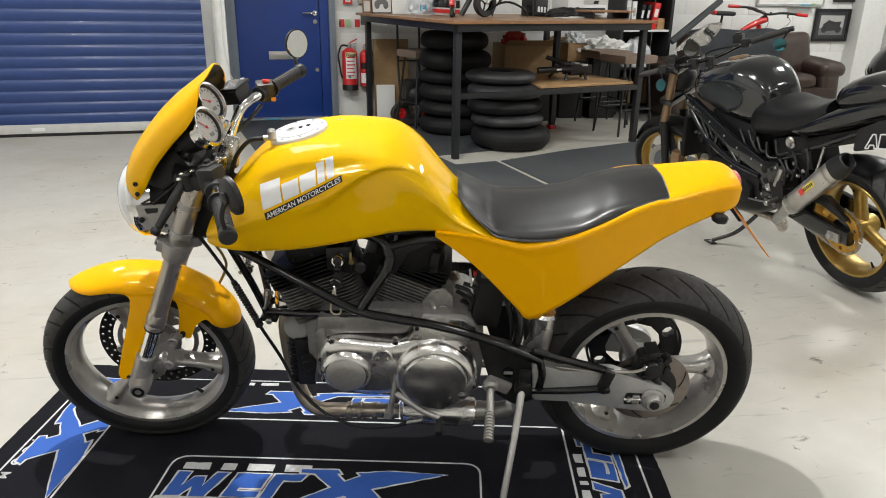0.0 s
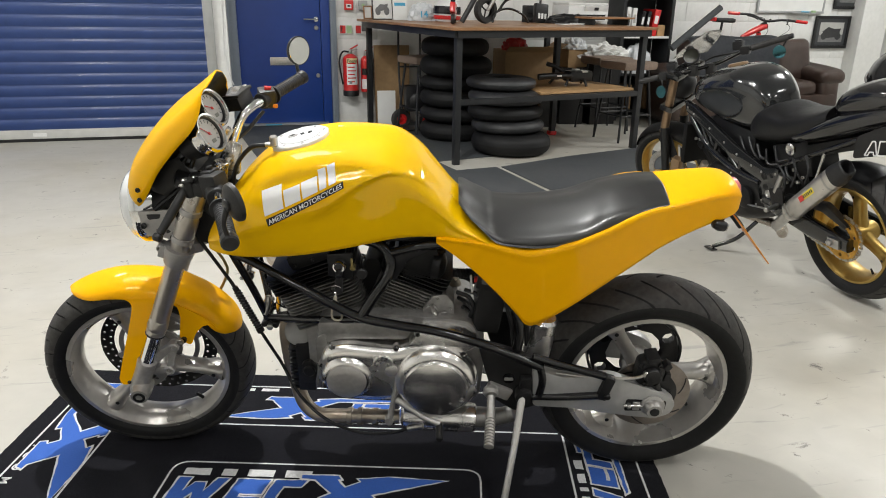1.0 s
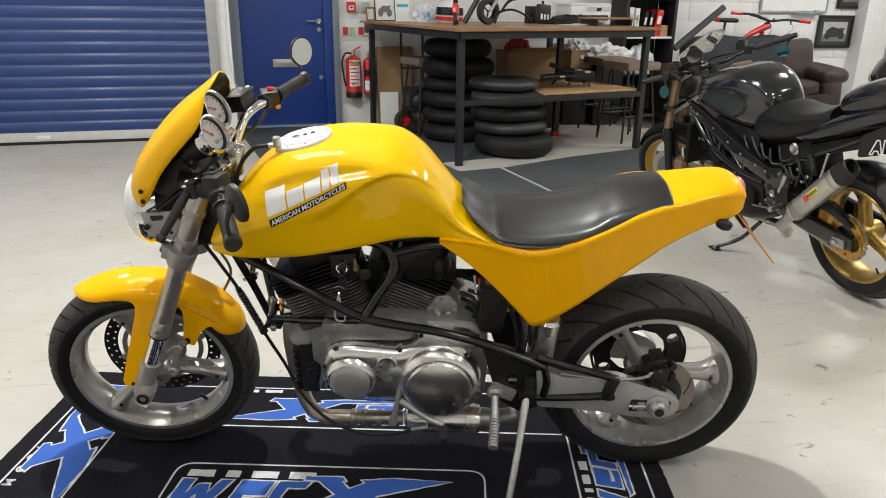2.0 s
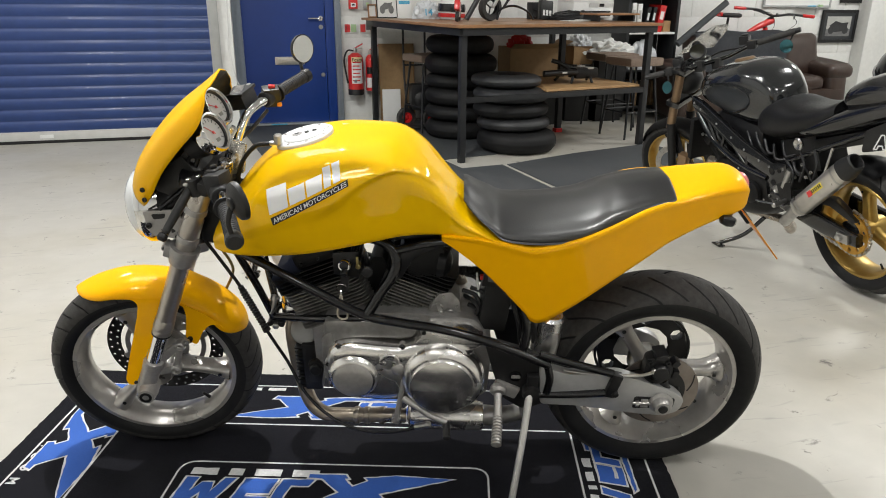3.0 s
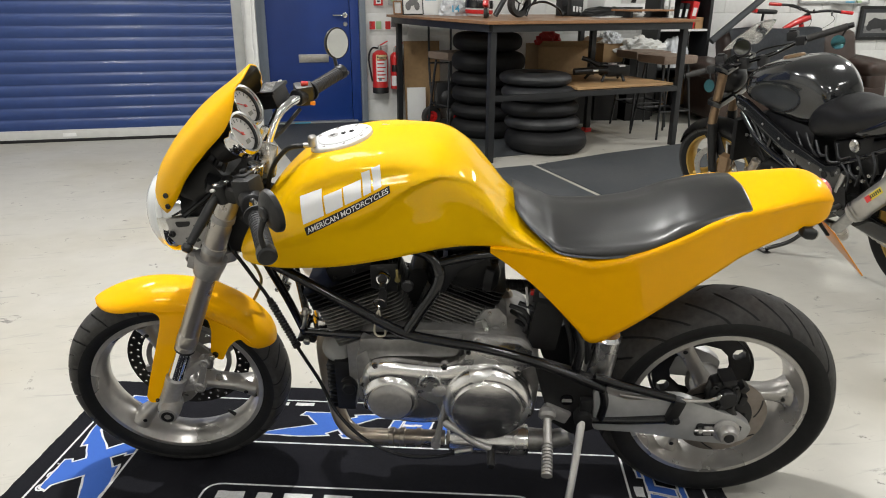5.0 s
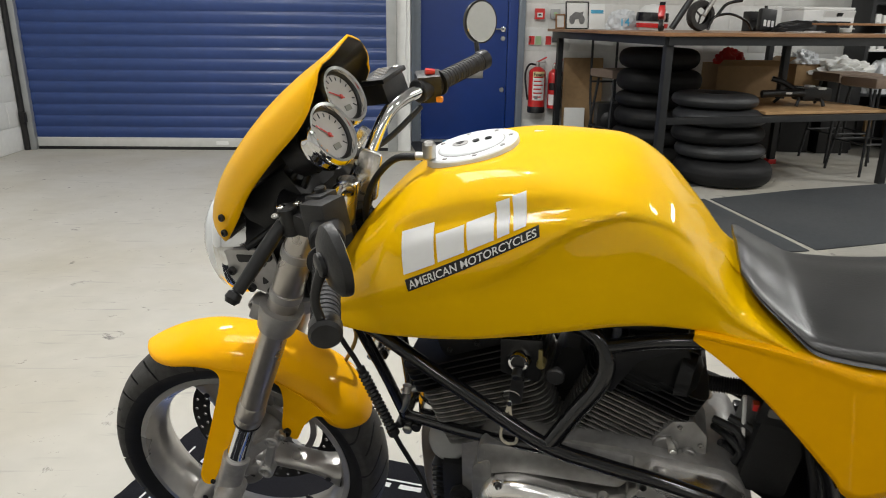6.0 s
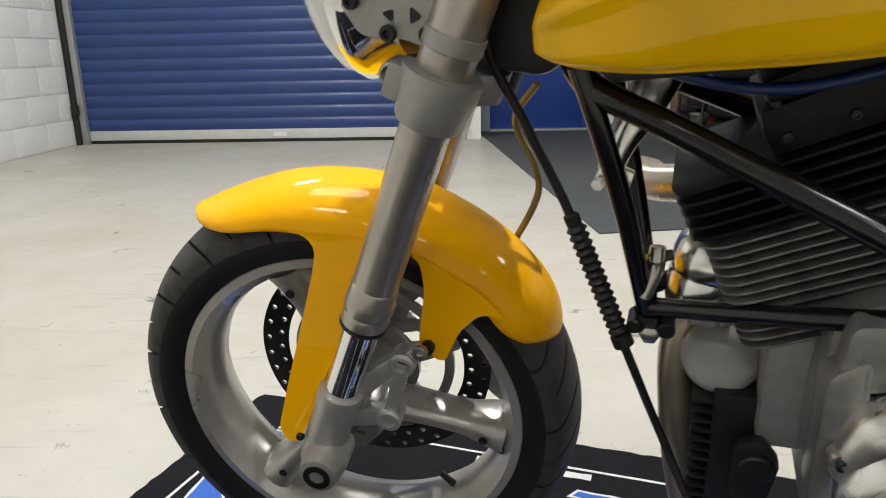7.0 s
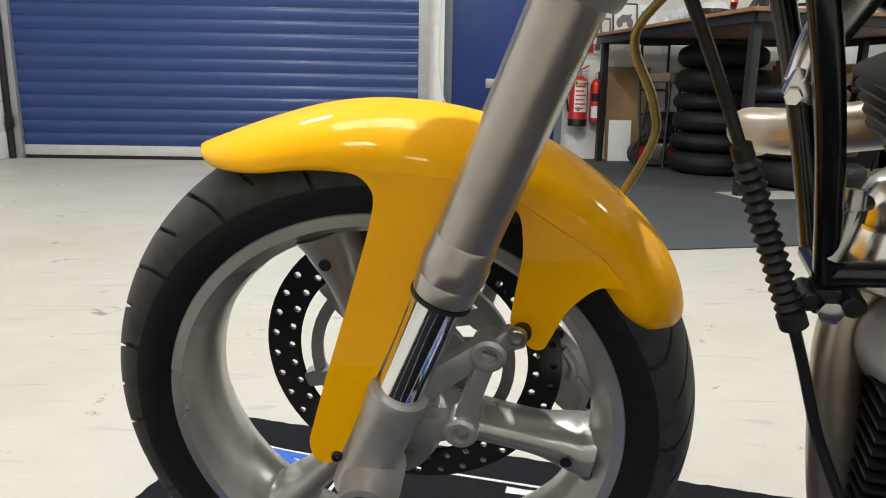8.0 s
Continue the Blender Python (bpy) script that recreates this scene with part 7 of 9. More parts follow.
# hand trolley with red hubs
trolley = thing("hand_trolley", "black folding hand trolley with red-hubbed wheels", "trolley")
for x in (1.62, 1.84):
    part("upright", tube_bm([(x, 7.18, 0.12), (x - 0.02, 7.26, 0.55), (x - 0.02, 7.30, 1.0)], 0.011, 10), DESK_STEEL, trolley)
for z in (0.42, 0.62, 0.99):
    part("cross_bar", tube_bm([(1.60, 7.27 + 0.03 * z, z), (1.83, 7.27 + 0.03 * z, z)], 0.009, 8), DESK_STEEL, trolley)
part("toe_plate", box_bm((1.73, 7.05, 0.03), (0.26, 0.2, 0.012), 0.002), DESK_STEEL, trolley)
part("motor_case", box_bm((1.74, 7.13, 0.32), (0.22, 0.16, 0.26), 0.03), SATIN, trolley)
part("cover", lathe_bm([(0.02, 0), (0.075, 0.004), (0.08, 0.03), (0.05, 0.05)], (1.74, 7.045, 0.30), (0, -1, 0), 24), PLASTIC, trolley)
for x, y in [(1.60, 7.16), (1.83, 7.02)]:
    w = part("wheel", lathe_bm([(0.055, -0.024), (0.092, -0.026), (0.104, -0.012), (0.104, 0.012), (0.092, 0.026), (0.055, 0.024)], (x, y, 0.104), (0.25, -0.97, 0), 28, False), RUBBER, trolley)
    part("hub", lathe_bm([(0.012, -0.02), (0.060, -0.020), (0.060, 0.020), (0.034, 0.018), (0.03, 0.008), (0.012, 0.02)], (x, y, 0.104), (0.25, -0.97, 0), 24), RED, w, "red wheel hub")

# things on the bench
Z = BENCH_Z + 0.001


def framed(name, label, c, w, h, border, frame_mat, turn, lean, motif=()):
    """A framed picture; its middle holds plain tone shapes."""
    ob = thing(name, label, "picture", pose(*c) @ pose(0, 0, 0, 0, 0, turn) @ pose(0, 0, 0, lean))
    for u, v, a, b in [(0, h / 2 - border / 2, w, border), (0, -h / 2 + border / 2, w, border), (-w / 2 + border / 2, 0, border, h - 2 * border), (w / 2 - border / 2, 0, border, h - 2 * border)]:
        part("frame_bar", box_bm((u, 0, v + h / 2), (a, 0.02, b), 0.002), frame_mat, ob)
    part("mount", box_bm((0, 0.003, h / 2), (w - border, 0.006, h - border), 0), PAPER if name != "wall_picture" else DARK_MOUNT, ob)
    for k, (shape, tone) in enumerate(motif):
        part("print", plate_bm([(u * w, h / 2 + v * h) for u, v in shape], -0.0015 - 0.0012 * k, 0.001), TONES[tone], ob)
    return ob


DARK_MOUNT = material("dark_mount", (0.03, 0.032, 0.036), 0.35, 0, 0.05, 20)
TONES = [material("print_pale", (0.42, 0.42, 0.40), 0.5, 0, 0.1, 20), material("print_grey", (0.16, 0.16, 0.16), 0.5, 0, 0.2, 30), material("print_dark", (0.03, 0.03, 0.032), 0.5, 0, 0.2, 30)]
def disc(u, v, r, k, n=18):
    return [(u + r * math.cos(2 * math.pi * i / n), v + r * k * math.sin(2 * math.pi * i / n)) for i in range(n)]


BIKE_PRINT = [(disc(-0.22, -0.16, 0.13, 1.3), 1), (disc(0.2, -0.16, 0.13, 1.3), 1), ([(-0.25, 0.0), (-0.1, 0.12), (0.1, 0.1), (0.28, 0.14), (0.2, -0.1), (-0.1, -0.16)], 1)]
framed("small_picture", "small wood-framed picture standing on the workbench", (1.32, 7.42, Z), 0.09, 0.13, 0.012, WOOD, 8, -10)
framed("photo_frame", "thin black frame with a pale motorcycle drawing", (1.45, 7.30, Z), 0.21, 0.24, 0.008, SATIN, 8, -10, BIKE_PRINT)
stand = thing("leaflet_stand", "white leaflet stand with blue printing on the workbench", "leaflet stand")
part("leaflet", moved(box_bm((0, 0, 0.11), (0.14, 0.012, 0.22), 0.002), pose(1.60, 7.18, Z, -10, 0, 6)), PAPER, stand)
part("blue_print", moved(box_bm((0, -0.008, 0.15), (0.11, 0.002, 0.03), 0), pose(1.60, 7.18, Z, -10, 0, 6)), CYAN, stand)
part("stand_foot", box_bm((1.605, 7.19, Z + 0.004), (0.15, 0.08, 0.008), 0.002), WHITE, stand)
bag = thing("plastic_bag", "clear plastic bag with a blue printed number", "bag")
part("bag_film", crumple_bm((1.79, 7.02, Z), (0.26, 0.22, 0.15), 21, 22, 0.25), BAG, bag, sharp=25)


def text_bm(body, size, depth, m):
    cu = bpy.data.curves.new("lettering", "FONT")
    cu.body, cu.size, cu.extrude, cu.align_x, cu.align_y, cu.offset = body, size, depth, "CENTER", "CENTER", 0.012 * size
    ob = bpy.data.objects.new("lettering", cu)
    me = bpy.data.meshes.new_from_object(ob)
    bm = bmesh.new()
    bm.from_mesh(me)
    bpy.data.objects.remove(ob)
    bpy.data.curves.remove(cu)
    bpy.data.meshes.remove(me)
    bm.transform(m)
    return bm


part("number", text_bm("14", 0.085, 0.001, pose(1.77, 6.895, Z + 0.06) @ pose(0, 0, 0, 78, 0, 4) @ pose(0, 0, 0, 0, -8)), CYAN, bag, "blue printed number")
helmet = thing("crash_helmet", "white helmet with red and black stripes", "helmet", pose(1.98, 6.84, Z))
part("shell", lathe_bm([(0.105, 0), (0.12, 0.03), (0.128, 0.09), (0.115, 0.15), (0.075, 0.195), (0.005, 0.21)], (0, 0, 0), (0.04, 0, 1), 32), WHITE, helmet)
part("visor", lathe_bm([(0.129, 0.07), (0.132, 0.10), (0.126, 0.14)], (-0.004, -0.004, 0), (0.04, 0, 1), 32, False), SCREEN, helmet)
part("stripe", lathe_bm([(0.124, 0.02), (0.1285, 0.04), (0.129, 0.055)], (0, 0, 0), (0.04, 0, 1), 32, False), RED, helmet, "red stripe")

toy = thing("toy_motorbike", "small red toy motorbike standing on the workbench", "toy", pose(1.87, 6.18, Z, 0, 0, 70))
for x in (-0.075, 0.075):
    part("wheel", lathe_bm([(0.024, -0.012), (0.038, -0.014), (0.042, 0), (0.038, 0.014), (0.024, 0.012)], (x, 0, 0.042), (0, 1, 0), 20, False), RUBBER, toy)
    part("hub", cyl_bm((x, -0.006, 0.042), (x, 0.006, 0.042), 0.026, seg=16), STEEL, toy)
part("body", moved(box_bm((0, 0, 0), (0.15, 0.045, 0.05), 0.02), pose(-0.01, 0, 0.105, 0, 8)), RED, toy)
part("fairing", moved(box_bm((0, 0, 0), (0.06, 0.05, 0.09), 0.02), pose(-0.075, 0, 0.135, 0, 20)), RED, toy)
part("tail", moved(box_bm((0, 0, 0), (0.08, 0.035, 0.03), 0.012), pose(0.08, 0, 0.14, 0, -18)), RED, toy)
part("engine", box_bm((0, 0, 0.06), (0.07, 0.035, 0.045), 0.008), STEEL, toy)
part("screen", moved(box_bm((0, 0, 0), (0.004, 0.04, 0.04), 0.001), pose(-0.07, 0, 0.19, 0, 35)), SCREEN, toy)

model = thing("bike_subframe", "black motorcycle front end with wheel stood on the workbench", "motorcycle part")
part("fork_leg", tube_bm([(1.90, 6.02, Z + 0.022), (2.03, 6.04, Z + 0.24)], 0.022, 14), DESK_STEEL, model)
part("tyre", lathe_bm([(0.075, -0.028), (0.105, -0.03), (0.115, 0), (0.105, 0.03), (0.075, 0.028)], (2.19, 6.30, Z + 0.115), (0.35, -0.94, 0), 36, False), RUBBER, model)
part("rim", lathe_bm([(0.062, -0.02), (0.076, -0.022), (0.076, 0.022), (0.062, 0.02)], (2.19, 6.30, Z + 0.115), (0.35, -0.94, 0), 36, False), SATIN, model)
for k in range(3):
    a = radians(120 * k + 20)
    part("spoke", cyl_bm((2.19, 6.30, Z + 0.115), (2.19 + 0.066 * math.cos(a), 6.30 + 0.024 * math.cos(a), Z + 0.115 + 0.066 * math.sin(a)), 0.007, seg=10), SATIN, model)
part("frame_tube", tube_bm([(2.25, 6.28, Z + 0.012), (2.29, 6.30, Z + 0.10), (2.42, 6.33, Z + 0.13), (2.56, 6.36, Z + 0.08), (2.62, 6.38, Z + 0.012)], 0.010, 12), TUBE, model)
part("stay", tube_bm([(2.31, 6.30, Z + 0.11), (2.38, 6.31, Z + 0.2), (2.5, 6.33, Z + 0.23)], 0.012, 12), TUBE, model)
part("fork_leg", tube_bm([(2.2, 6.26, Z + 0.115), (2.30, 6.28, Z + 0.28)], 0.016, 12), STEEL, model)
speaker = thing("desk_speaker", "small dark grey loudspeaker on the workbench", "speaker")
part("case", box_bm((2.82, 6.90, Z + 0.08), (0.10, 0.10, 0.16), 0.006, (0, 0, 12)), PLASTIC, speaker)
part("cone", lathe_bm([(0.036, 0), (0.034, 0.004), (0.012, -0.002)], (2.812, 6.846, Z + 0.06), (0.2, -0.98, 0), 20), SATIN, speaker)
bottle = thing("bottle", "dark bottle with a green label", "bottle")
part("glass_body", lathe_bm([(0.02, 0), (0.028, 0.004), (0.028, 0.12), (0.012, 0.17), (0.012, 0.21)], (2.97, 7.0, Z), (0, 0, 1), 20), SATIN, bottle)
part("label", lathe_bm([(0.0286, 0.04), (0.0286, 0.10)], (2.97, 7.0, Z), (0, 0, 1), 20, False), SIGN_GREEN, bottle)
tote = thing("black_pouch", "upright black pouch with worn white lettering", "bag")
part("pouch", moved(box_bm((0, 0, 0.09), (0.14, 0.06, 0.18), 0.02), pose(2.86, 6.70, Z, -8, 6, 12)), SATIN, tote)
for k in range(3):
    part("white_bar", moved(box_bm((-0.035 + 0.035 * k, -0.032, 0.06), (0.022, 0.002, 0.05), 0), pose(2.86, 6.70, Z, -8, 6, 12)), WHITE, tote)
solo("black_bag", crumple_bm((3.14, 6.62, Z), (0.46, 0.26, 0.085), 31, 22, 0.2), SATIN, "flat black cloth bag lying on the workbench", "bag")
for k, (x, y, a) in enumerate([(2.98, 6.28, 6), (3.16, 6.36, 14)]):
    solo("paper_sheet", moved(box_bm((0, 0, 0.003), (0.21, 0.16, 0.005), 0), pose(x, y, Z + 0.006 * k, 0, 0, a)), PAPER, "white paper sheets lying on the workbench", "paper")
riser = thing("monitor_riser", "low wooden monitor stand on black supports", "desk shelf")
part("board", box_bm((3.33, 6.30, Z + 0.063), (0.46, 0.28, 0.016), 0.002, (0, 0, 9)), WOOD, riser)
for x in (3.14, 3.51):
    part("support", box_bm((x, 6.30 + (x - 3.33) * 0.16, Z + 0.0275), (0.02, 0.24, 0.054), 0.002, (0, 0, 9)), DESK_STEEL, riser)
printer = thing("printer", "white desktop printer with its paper tray out", "printer", pose(3.28, 6.74, Z, 0, 0, 8))
part("body", box_bm((0, 0, 0.085), (0.44, 0.30, 0.17), 0.012), WHITE, printer)
part("scanner_lid", box_bm((0, 0.005, 0.182), (0.44, 0.30, 0.022), 0.008), WHITE_PAINT, printer)
part("control_panel", moved(box_bm((0, 0, 0), (0.26, 0.012, 0.06), 0.004), pose(0.08, -0.155, 0.14, 25)), WHITE, printer)
part("display", moved(box_bm((0, -0.008, 0), (0.05, 0.003, 0.03), 0.001), pose(0.08, -0.155, 0.14, 25)), SCREEN, printer)
part("paper_slot", box_bm((0.02, -0.149, 0.06), (0.34, 0.012, 0.05), 0.002), SCREEN, printer)
part("paper_tray", box_bm((0.02, -0.19, 0.03), (0.3, 0.1, 0.008), 0.002), WHITE, printer)

# foam-board drone on the lower shelf
quad = thing("camera_drone", "black camera drone with white tags on the lower shelf", "drone", pose(2.96, 6.10, 0.552, 0, 0, 10))
part("body", box_bm((0.06, 0, 0.085), (0.24, 0.15, 0.10), 0.035), SATIN, quad)
part("arm", tube_bm([(-0.02, -0.04, 0.09), (-0.20, -0.08, 0.10), (-0.38, -0.05, 0.09)], 0.028, 12), SATIN, quad)
part("arm", tube_bm([(-0.02, 0.04, 0.09), (-0.12, 0.08, 0.16), (-0.20, 0.12, 0.19)], 0.02, 12), SATIN, quad)
for a, b in [((-0.10, -0.08, 0.06), (-0.14, -0.12, 0.0)), ((0.05, -0.08, 0.05), (0.06, -0.15, 0.0)), ((-0.1, 0.1, 0.08), (-0.16, 0.12, 0.0)), ((0.12, 0.06, 0.05), (0.16, 0.08, 0.0))]:
    part("landing_leg", tube_bm([a, ((a[0] + b[0]) / 2, (a[1] + b[1]) / 2 - 0.01, 0.05), (b[0], b[1], 0.008)], 0.012, 10), SATIN, quad)
for c, s in [((0.09, -0.06, 0.128), (0.06, 0.03, 0.016)), ((0.05, 0.02, 0.141), (0.05, 0.06, 0.014)), ((-0.2, -0.105, 0.10), (0.05, 0.008, 0.016))]:
    part("tag", box_bm(c, s, 0.003), WHITE, quad, "white tag")

# black bookshelf
SITE = Matrix.Scale(1.057, 4)
book_case = thing("bookcase", "tall black bookcase with folders and a pale shelf", "bookcase")
for x in (4.03, 4.62):
    part("side_panel", box_bm((x, 7.36, 0.85), (0.035, 0.34, 1.70), 0.002), DESK_STEEL, book_case)
for z, m in [(0.10, DESK_STEEL), (0.50, DESK_STEEL), (0.90, WHITE_PAINT), (1.30, DESK_STEEL), (1.69, DESK_STEEL)]:
    part("shelf", box_bm((4.325, 7.36, z), (0.555, 0.33, 0.022), 0.002), m, book_case)
part("back_panel", box_bm((4.325, 7.545, 0.85), (0.555, 0.02, 1.69), 0), DESK_STEEL, book_case)


def folder(x, w, h, mat, label, lean=0):
    ob = thing("ring_binder", label, "folder", pose(x, 7.32, 0.912, 0, lean, 0), "folders on the bookcase")
    part("spine", box_bm((0, -0.10, h / 2), (w, 0.006, h), 0.001), mat, ob)
    for s in (-1, 1):
        part("cover", box_bm((s * (w / 2 - 0.0015), 0.03, h / 2), (0.003, 0.25, h), 0), mat, ob)
    part("pages", box_bm((0, 0.02, h / 2), (w - 0.012, 0.2, h - 0.02), 0), PAPER, ob)
    part("spine_label", box_bm((0, -0.1045, h * 0.62), (w * 0.6, 0.002, h * 0.3), 0), PAPER if mat is not PAPER else TONES[0], ob)


for x, w, h, m, lab, lean in [(4.10, 0.05, 0.30, PAPER, "white ring binder standing on the bookcase", 0), (4.17, 0.05, 0.29, PAPER, "white ring binder standing on the bookcase", 0), (4.25, 0.04, 0.26, SATIN, "black ring binder leaning on the bookcase", 8), (4.32, 0.04, 0.26, SATIN, "black ring binder leaning on the bookcase", 8), (4.41, 0.07, 0.28, RED, "red ring binder leaning on the bookcase", 9)]:
    folder(x, w, h, m, lab, lean)
solo("wood_block", box_bm((4.53, 7.3, 0.97), (0.09, 0.1, 0.115), 0.003), SHELF_WOOD, "pale wooden block on the bookcase shelf", "wood block")
solo("note_box", box_bm((4.36, 7.30, 1.346), (0.10, 0.1, 0.068), 0.003), CARD, "small brown card box on the bookcase", "box")
solo("carrier_bag", crumple_bm((4.30, 7.33, 0.513), (0.36, 0.24, 0.28), 41, 24, 0.22), BAG, "crumpled pale plastic bag on the bookcase", "bag", sharp=25)
for x in (4.12, 4.2, 4.3, 4.43):
    solo("magazine_file", box_bm((x, 7.34, 0.25), (0.06, 0.22, 0.27), 0.003, (0, 0, 0)), CARD if x in (4.2, 4.43) else SATIN, "full magazine file low in the bookcase", "folder", "files low in the bookcase")

# padded grey bar leaning over the sofa
SITE = Matrix.Scale(1.04, 4)
solo("padded_bar", tube_bm([(4.28, 6.62, 0.84), (4.55, 6.62, 1.05), (4.80, 6.62, 1.245)], [0.034, 0.034, 0.032], 16, 8), MAT_RUBBER, "grey padded bar leaning up from the sofa arm", "padded bar")

# ---- sofa ----
sofa = thing("sofa", "dark brown leather sofa with a grey cover over its back", "sofa")


def cushion_bm(c, s, rot=(0, 0, 0), r=0.07, sag=0.012):
    bm = box_bm((0, 0, 0), s, 0)
    bmesh.ops.subdivide_edges(bm, edges=bm.edges[:], cuts=7, use_grid_fill=True)
    for v in bm.verts:
        q = Vector((max(-s[0] / 2 + r, min(s[0] / 2 - r, v.co.x)), max(-s[1] / 2 + r, min(s[1] / 2 - r, v.co.y)), max(-s[2] / 2 + r, min(s[2] / 2 - r, v.co.z))))
        d = v.co - q
        v.co = q + d.normalized() * r if d.length > 1e-6 else q
        v.co += Vector((math.sin(9 * v.co.z + 3), math.sin(8 * v.co.x), math.sin(7 * v.co.x + 5 * v.co.y))) * sag
    bm.transform(pose(*c, *rot))
    return bm


part("base", box_bm((5.45, 6.93, 0.19), (2.0, 0.62, 0.30), 0.03), SOFA, sofa)
for x in (4.98, 5.55, 6.10):
    part("back_cushion", cushion_bm((x, 7.08, 0.66), (0.56, 0.24, 0.50), (-10, 0, 0), 0.085), SOFA, sofa)
for x in (4.95, 5.47, 5.95):
    part("seat_cushion", cushion_bm((x, 6.85, 0.40), (0.51, 0.46, 0.16), (0, 0, 0), 0.06), SOFA, sofa)
for x in (4.52, 6.40):
    arm = part("arm", cushion_bm((x, 6.93, 0.30), (0.27, 0.60, 0.46), (0, 0, 0), 0.07), SOFA, sofa)
    part("arm_pad", cushion_bm((x, 6.92, 0.545), (0.36, 0.62, 0.17), (3, 0, 0), 0.08), SOFA, arm)
for x in (4.6, 6.3):
    for y in (6.7, 7.15):
        part("foot", cyl_bm((x, y, 0), (x, y, 0.05), 0.03), SATIN, sofa)
COVER = material("grey_cover", (0.050, 0.055, 0.064), 0.75, 0, 0.15, 40, 0.25, 260, stain=(0.065, 0.07, 0.078), stain_scale=2)
rows = []
for i in range(31):
    u = 4.74 + 1.13 * i / 30
    row = []
    for y, z in [(6.80, 0.53), (6.87, 0.55), (6.905, 0.62), (6.93, 0.75), (6.955, 0.86), (7.03, 0.935), (7.12, 0.945), (7.20, 0.90)]:
        row.append((u, y + 0.012 * math.sin(13 * u + 4 * z), z + 0.010 * math.sin(9 * u + 7 * y)))
    rows.append(row)
bm = loft_bm(rows)
bmesh.ops.solidify(bm, geom=bm.faces[:], thickness=0.012)
solo("sofa_cover", bm, COVER, "dark grey quilted cover draped over the sofa back", "cover")

# ---- red bicycle behind the sofa ----
cycle = thing("bicycle", "red mountain bicycle parked between sofa and wall", "bicycle")
BY = 7.36
for x in (5.05, 6.16):
    w = part("wheel", lathe_bm([(0.32 + 0.024 * math.cos(2 * math.pi * k / 12), 0.024 * math.sin(2 * math.pi * k / 12)) for k in range(13)], (x, BY, 0.345), (0, 1, 0), 48, False), RUBBER, cycle)
    part("rim", lathe_bm([(0.285, -0.012), (0.302, -0.014), (0.302, 0.014), (0.285, 0.012)], (x, BY, 0.345), (0, 1, 0), 48, False), SATIN, w)
    for k in range(14):
        a = 2 * math.pi * k / 14
        part("spoke", cyl_bm((x, BY, 0.345), (x + 0.288 * math.cos(a), BY, 0.345 + 0.288 * math.sin(a)), 0.0015, seg=5), STEEL, w)
for a, b, r in [((5.36, 0.78), (5.90, 0.93), 0.022), ((5.48, 0.36), (5.92, 0.88), 0.026), ((5.48, 0.34), (5.35, 0.82), 0.018), ((5.05, 0.345), (5.48, 0.34), 0.012), ((5.05, 0.345), (5.36, 0.76), 0.011), ((5.89, 0.97), (5.93, 0.85), 0.027)]:
    part("frame_tube", tube_bm([(a[0], BY, a[1]), (b[0], BY, b[1])], r, 14), RED, cycle)
part("fork", tube_bm([(5.91, BY - 0.05, 0.87), (6.16, BY - 0.06, 0.345)], 0.018, 12), SATIN, cycle)
part("seat_post", tube_bm([(5.36, BY, 0.78), (5.38, BY, 1.08)], 0.014, 12), SATIN, cycle)
part("saddle", moved(cushion_bm((0, 0, 0), (0.26, 0.13, 0.05), (0, 0, 0), 0.02, 0.004), pose(5.39, BY, 1.105, 0, 3)), SATIN, cycle)
part("saddle_tip", moved(box_bm((0, 0, 0), (0.035, 0.11, 0.045), 0.015), pose(5.255, BY, 1.115)), RED, cycle, "red saddle tip")
part("stem", tube_bm([(5.89, BY, 0.96), (5.90, BY, 1.04), (5.95, BY - 0.03, 1.085)], 0.020, 12), SATIN, cycle)
part("head_gusset", tube_bm([(5.66, BY - 0.01, 0.92), (5.80, BY - 0.01, 0.985), (5.97, BY - 0.01, 1.05)], [0.022, 0.034, 0.04], 14), RED, cycle)
part("handlebar", tube_bm([(5.60, 7.42, 1.18), (5.78, 7.38, 1.165), (5.95, 7.33, 1.10), (6.12, 7.27, 1.115), (6.30, 7.22, 1.10)], 0.014, 12), SATIN, cycle)
for a, b in [((5.50, 7.44, 1.185), (5.63, 7.41, 1.178)), ((6.27, 7.23, 1.103), (6.40, 7.19, 1.09))]:
    part("bar_grip", cyl_bm(a, b, 0.019, seg=16), RED, cycle, "red rubber grip")
for a, b in [((5.70, 7.36, 1.16), (5.78, 7.26, 1.12)), ((6.16, 7.24, 1.11), (6.10, 7.16, 1.07)), ((5.98, 7.30, 1.11), (5.94, 7.26, 1.12))]:
    part("brake_lever", tube_bm([a, ((a[0] + b[0]) / 2 + 0.01, (a[1] + b[1]) / 2, (a[2] + b[2]) / 2 + 0.006), b], 0.008, 8), SATIN, cycle)
for pts in [[(5.76, 7.34, 1.14), (5.85, 7.25, 1.13), (5.95, 7.28, 1.0), (5.93, 7.33, 0.9)], [(6.14, 7.22, 1.09), (6.18, 7.2, 1.02), (6.10, 7.26, 0.93), (5.98, 7.3, 0.88)]]:
    part("cable", tube_bm(pts, 0.003, 6), SATIN, cycle)

# ---- on the back wall ----
SITE = Matrix.Translation((-0.014, -0.0596 * BACK, -0.008)) @ Matrix.Scale(1.0596, 4)
WY = BACK - 0.02


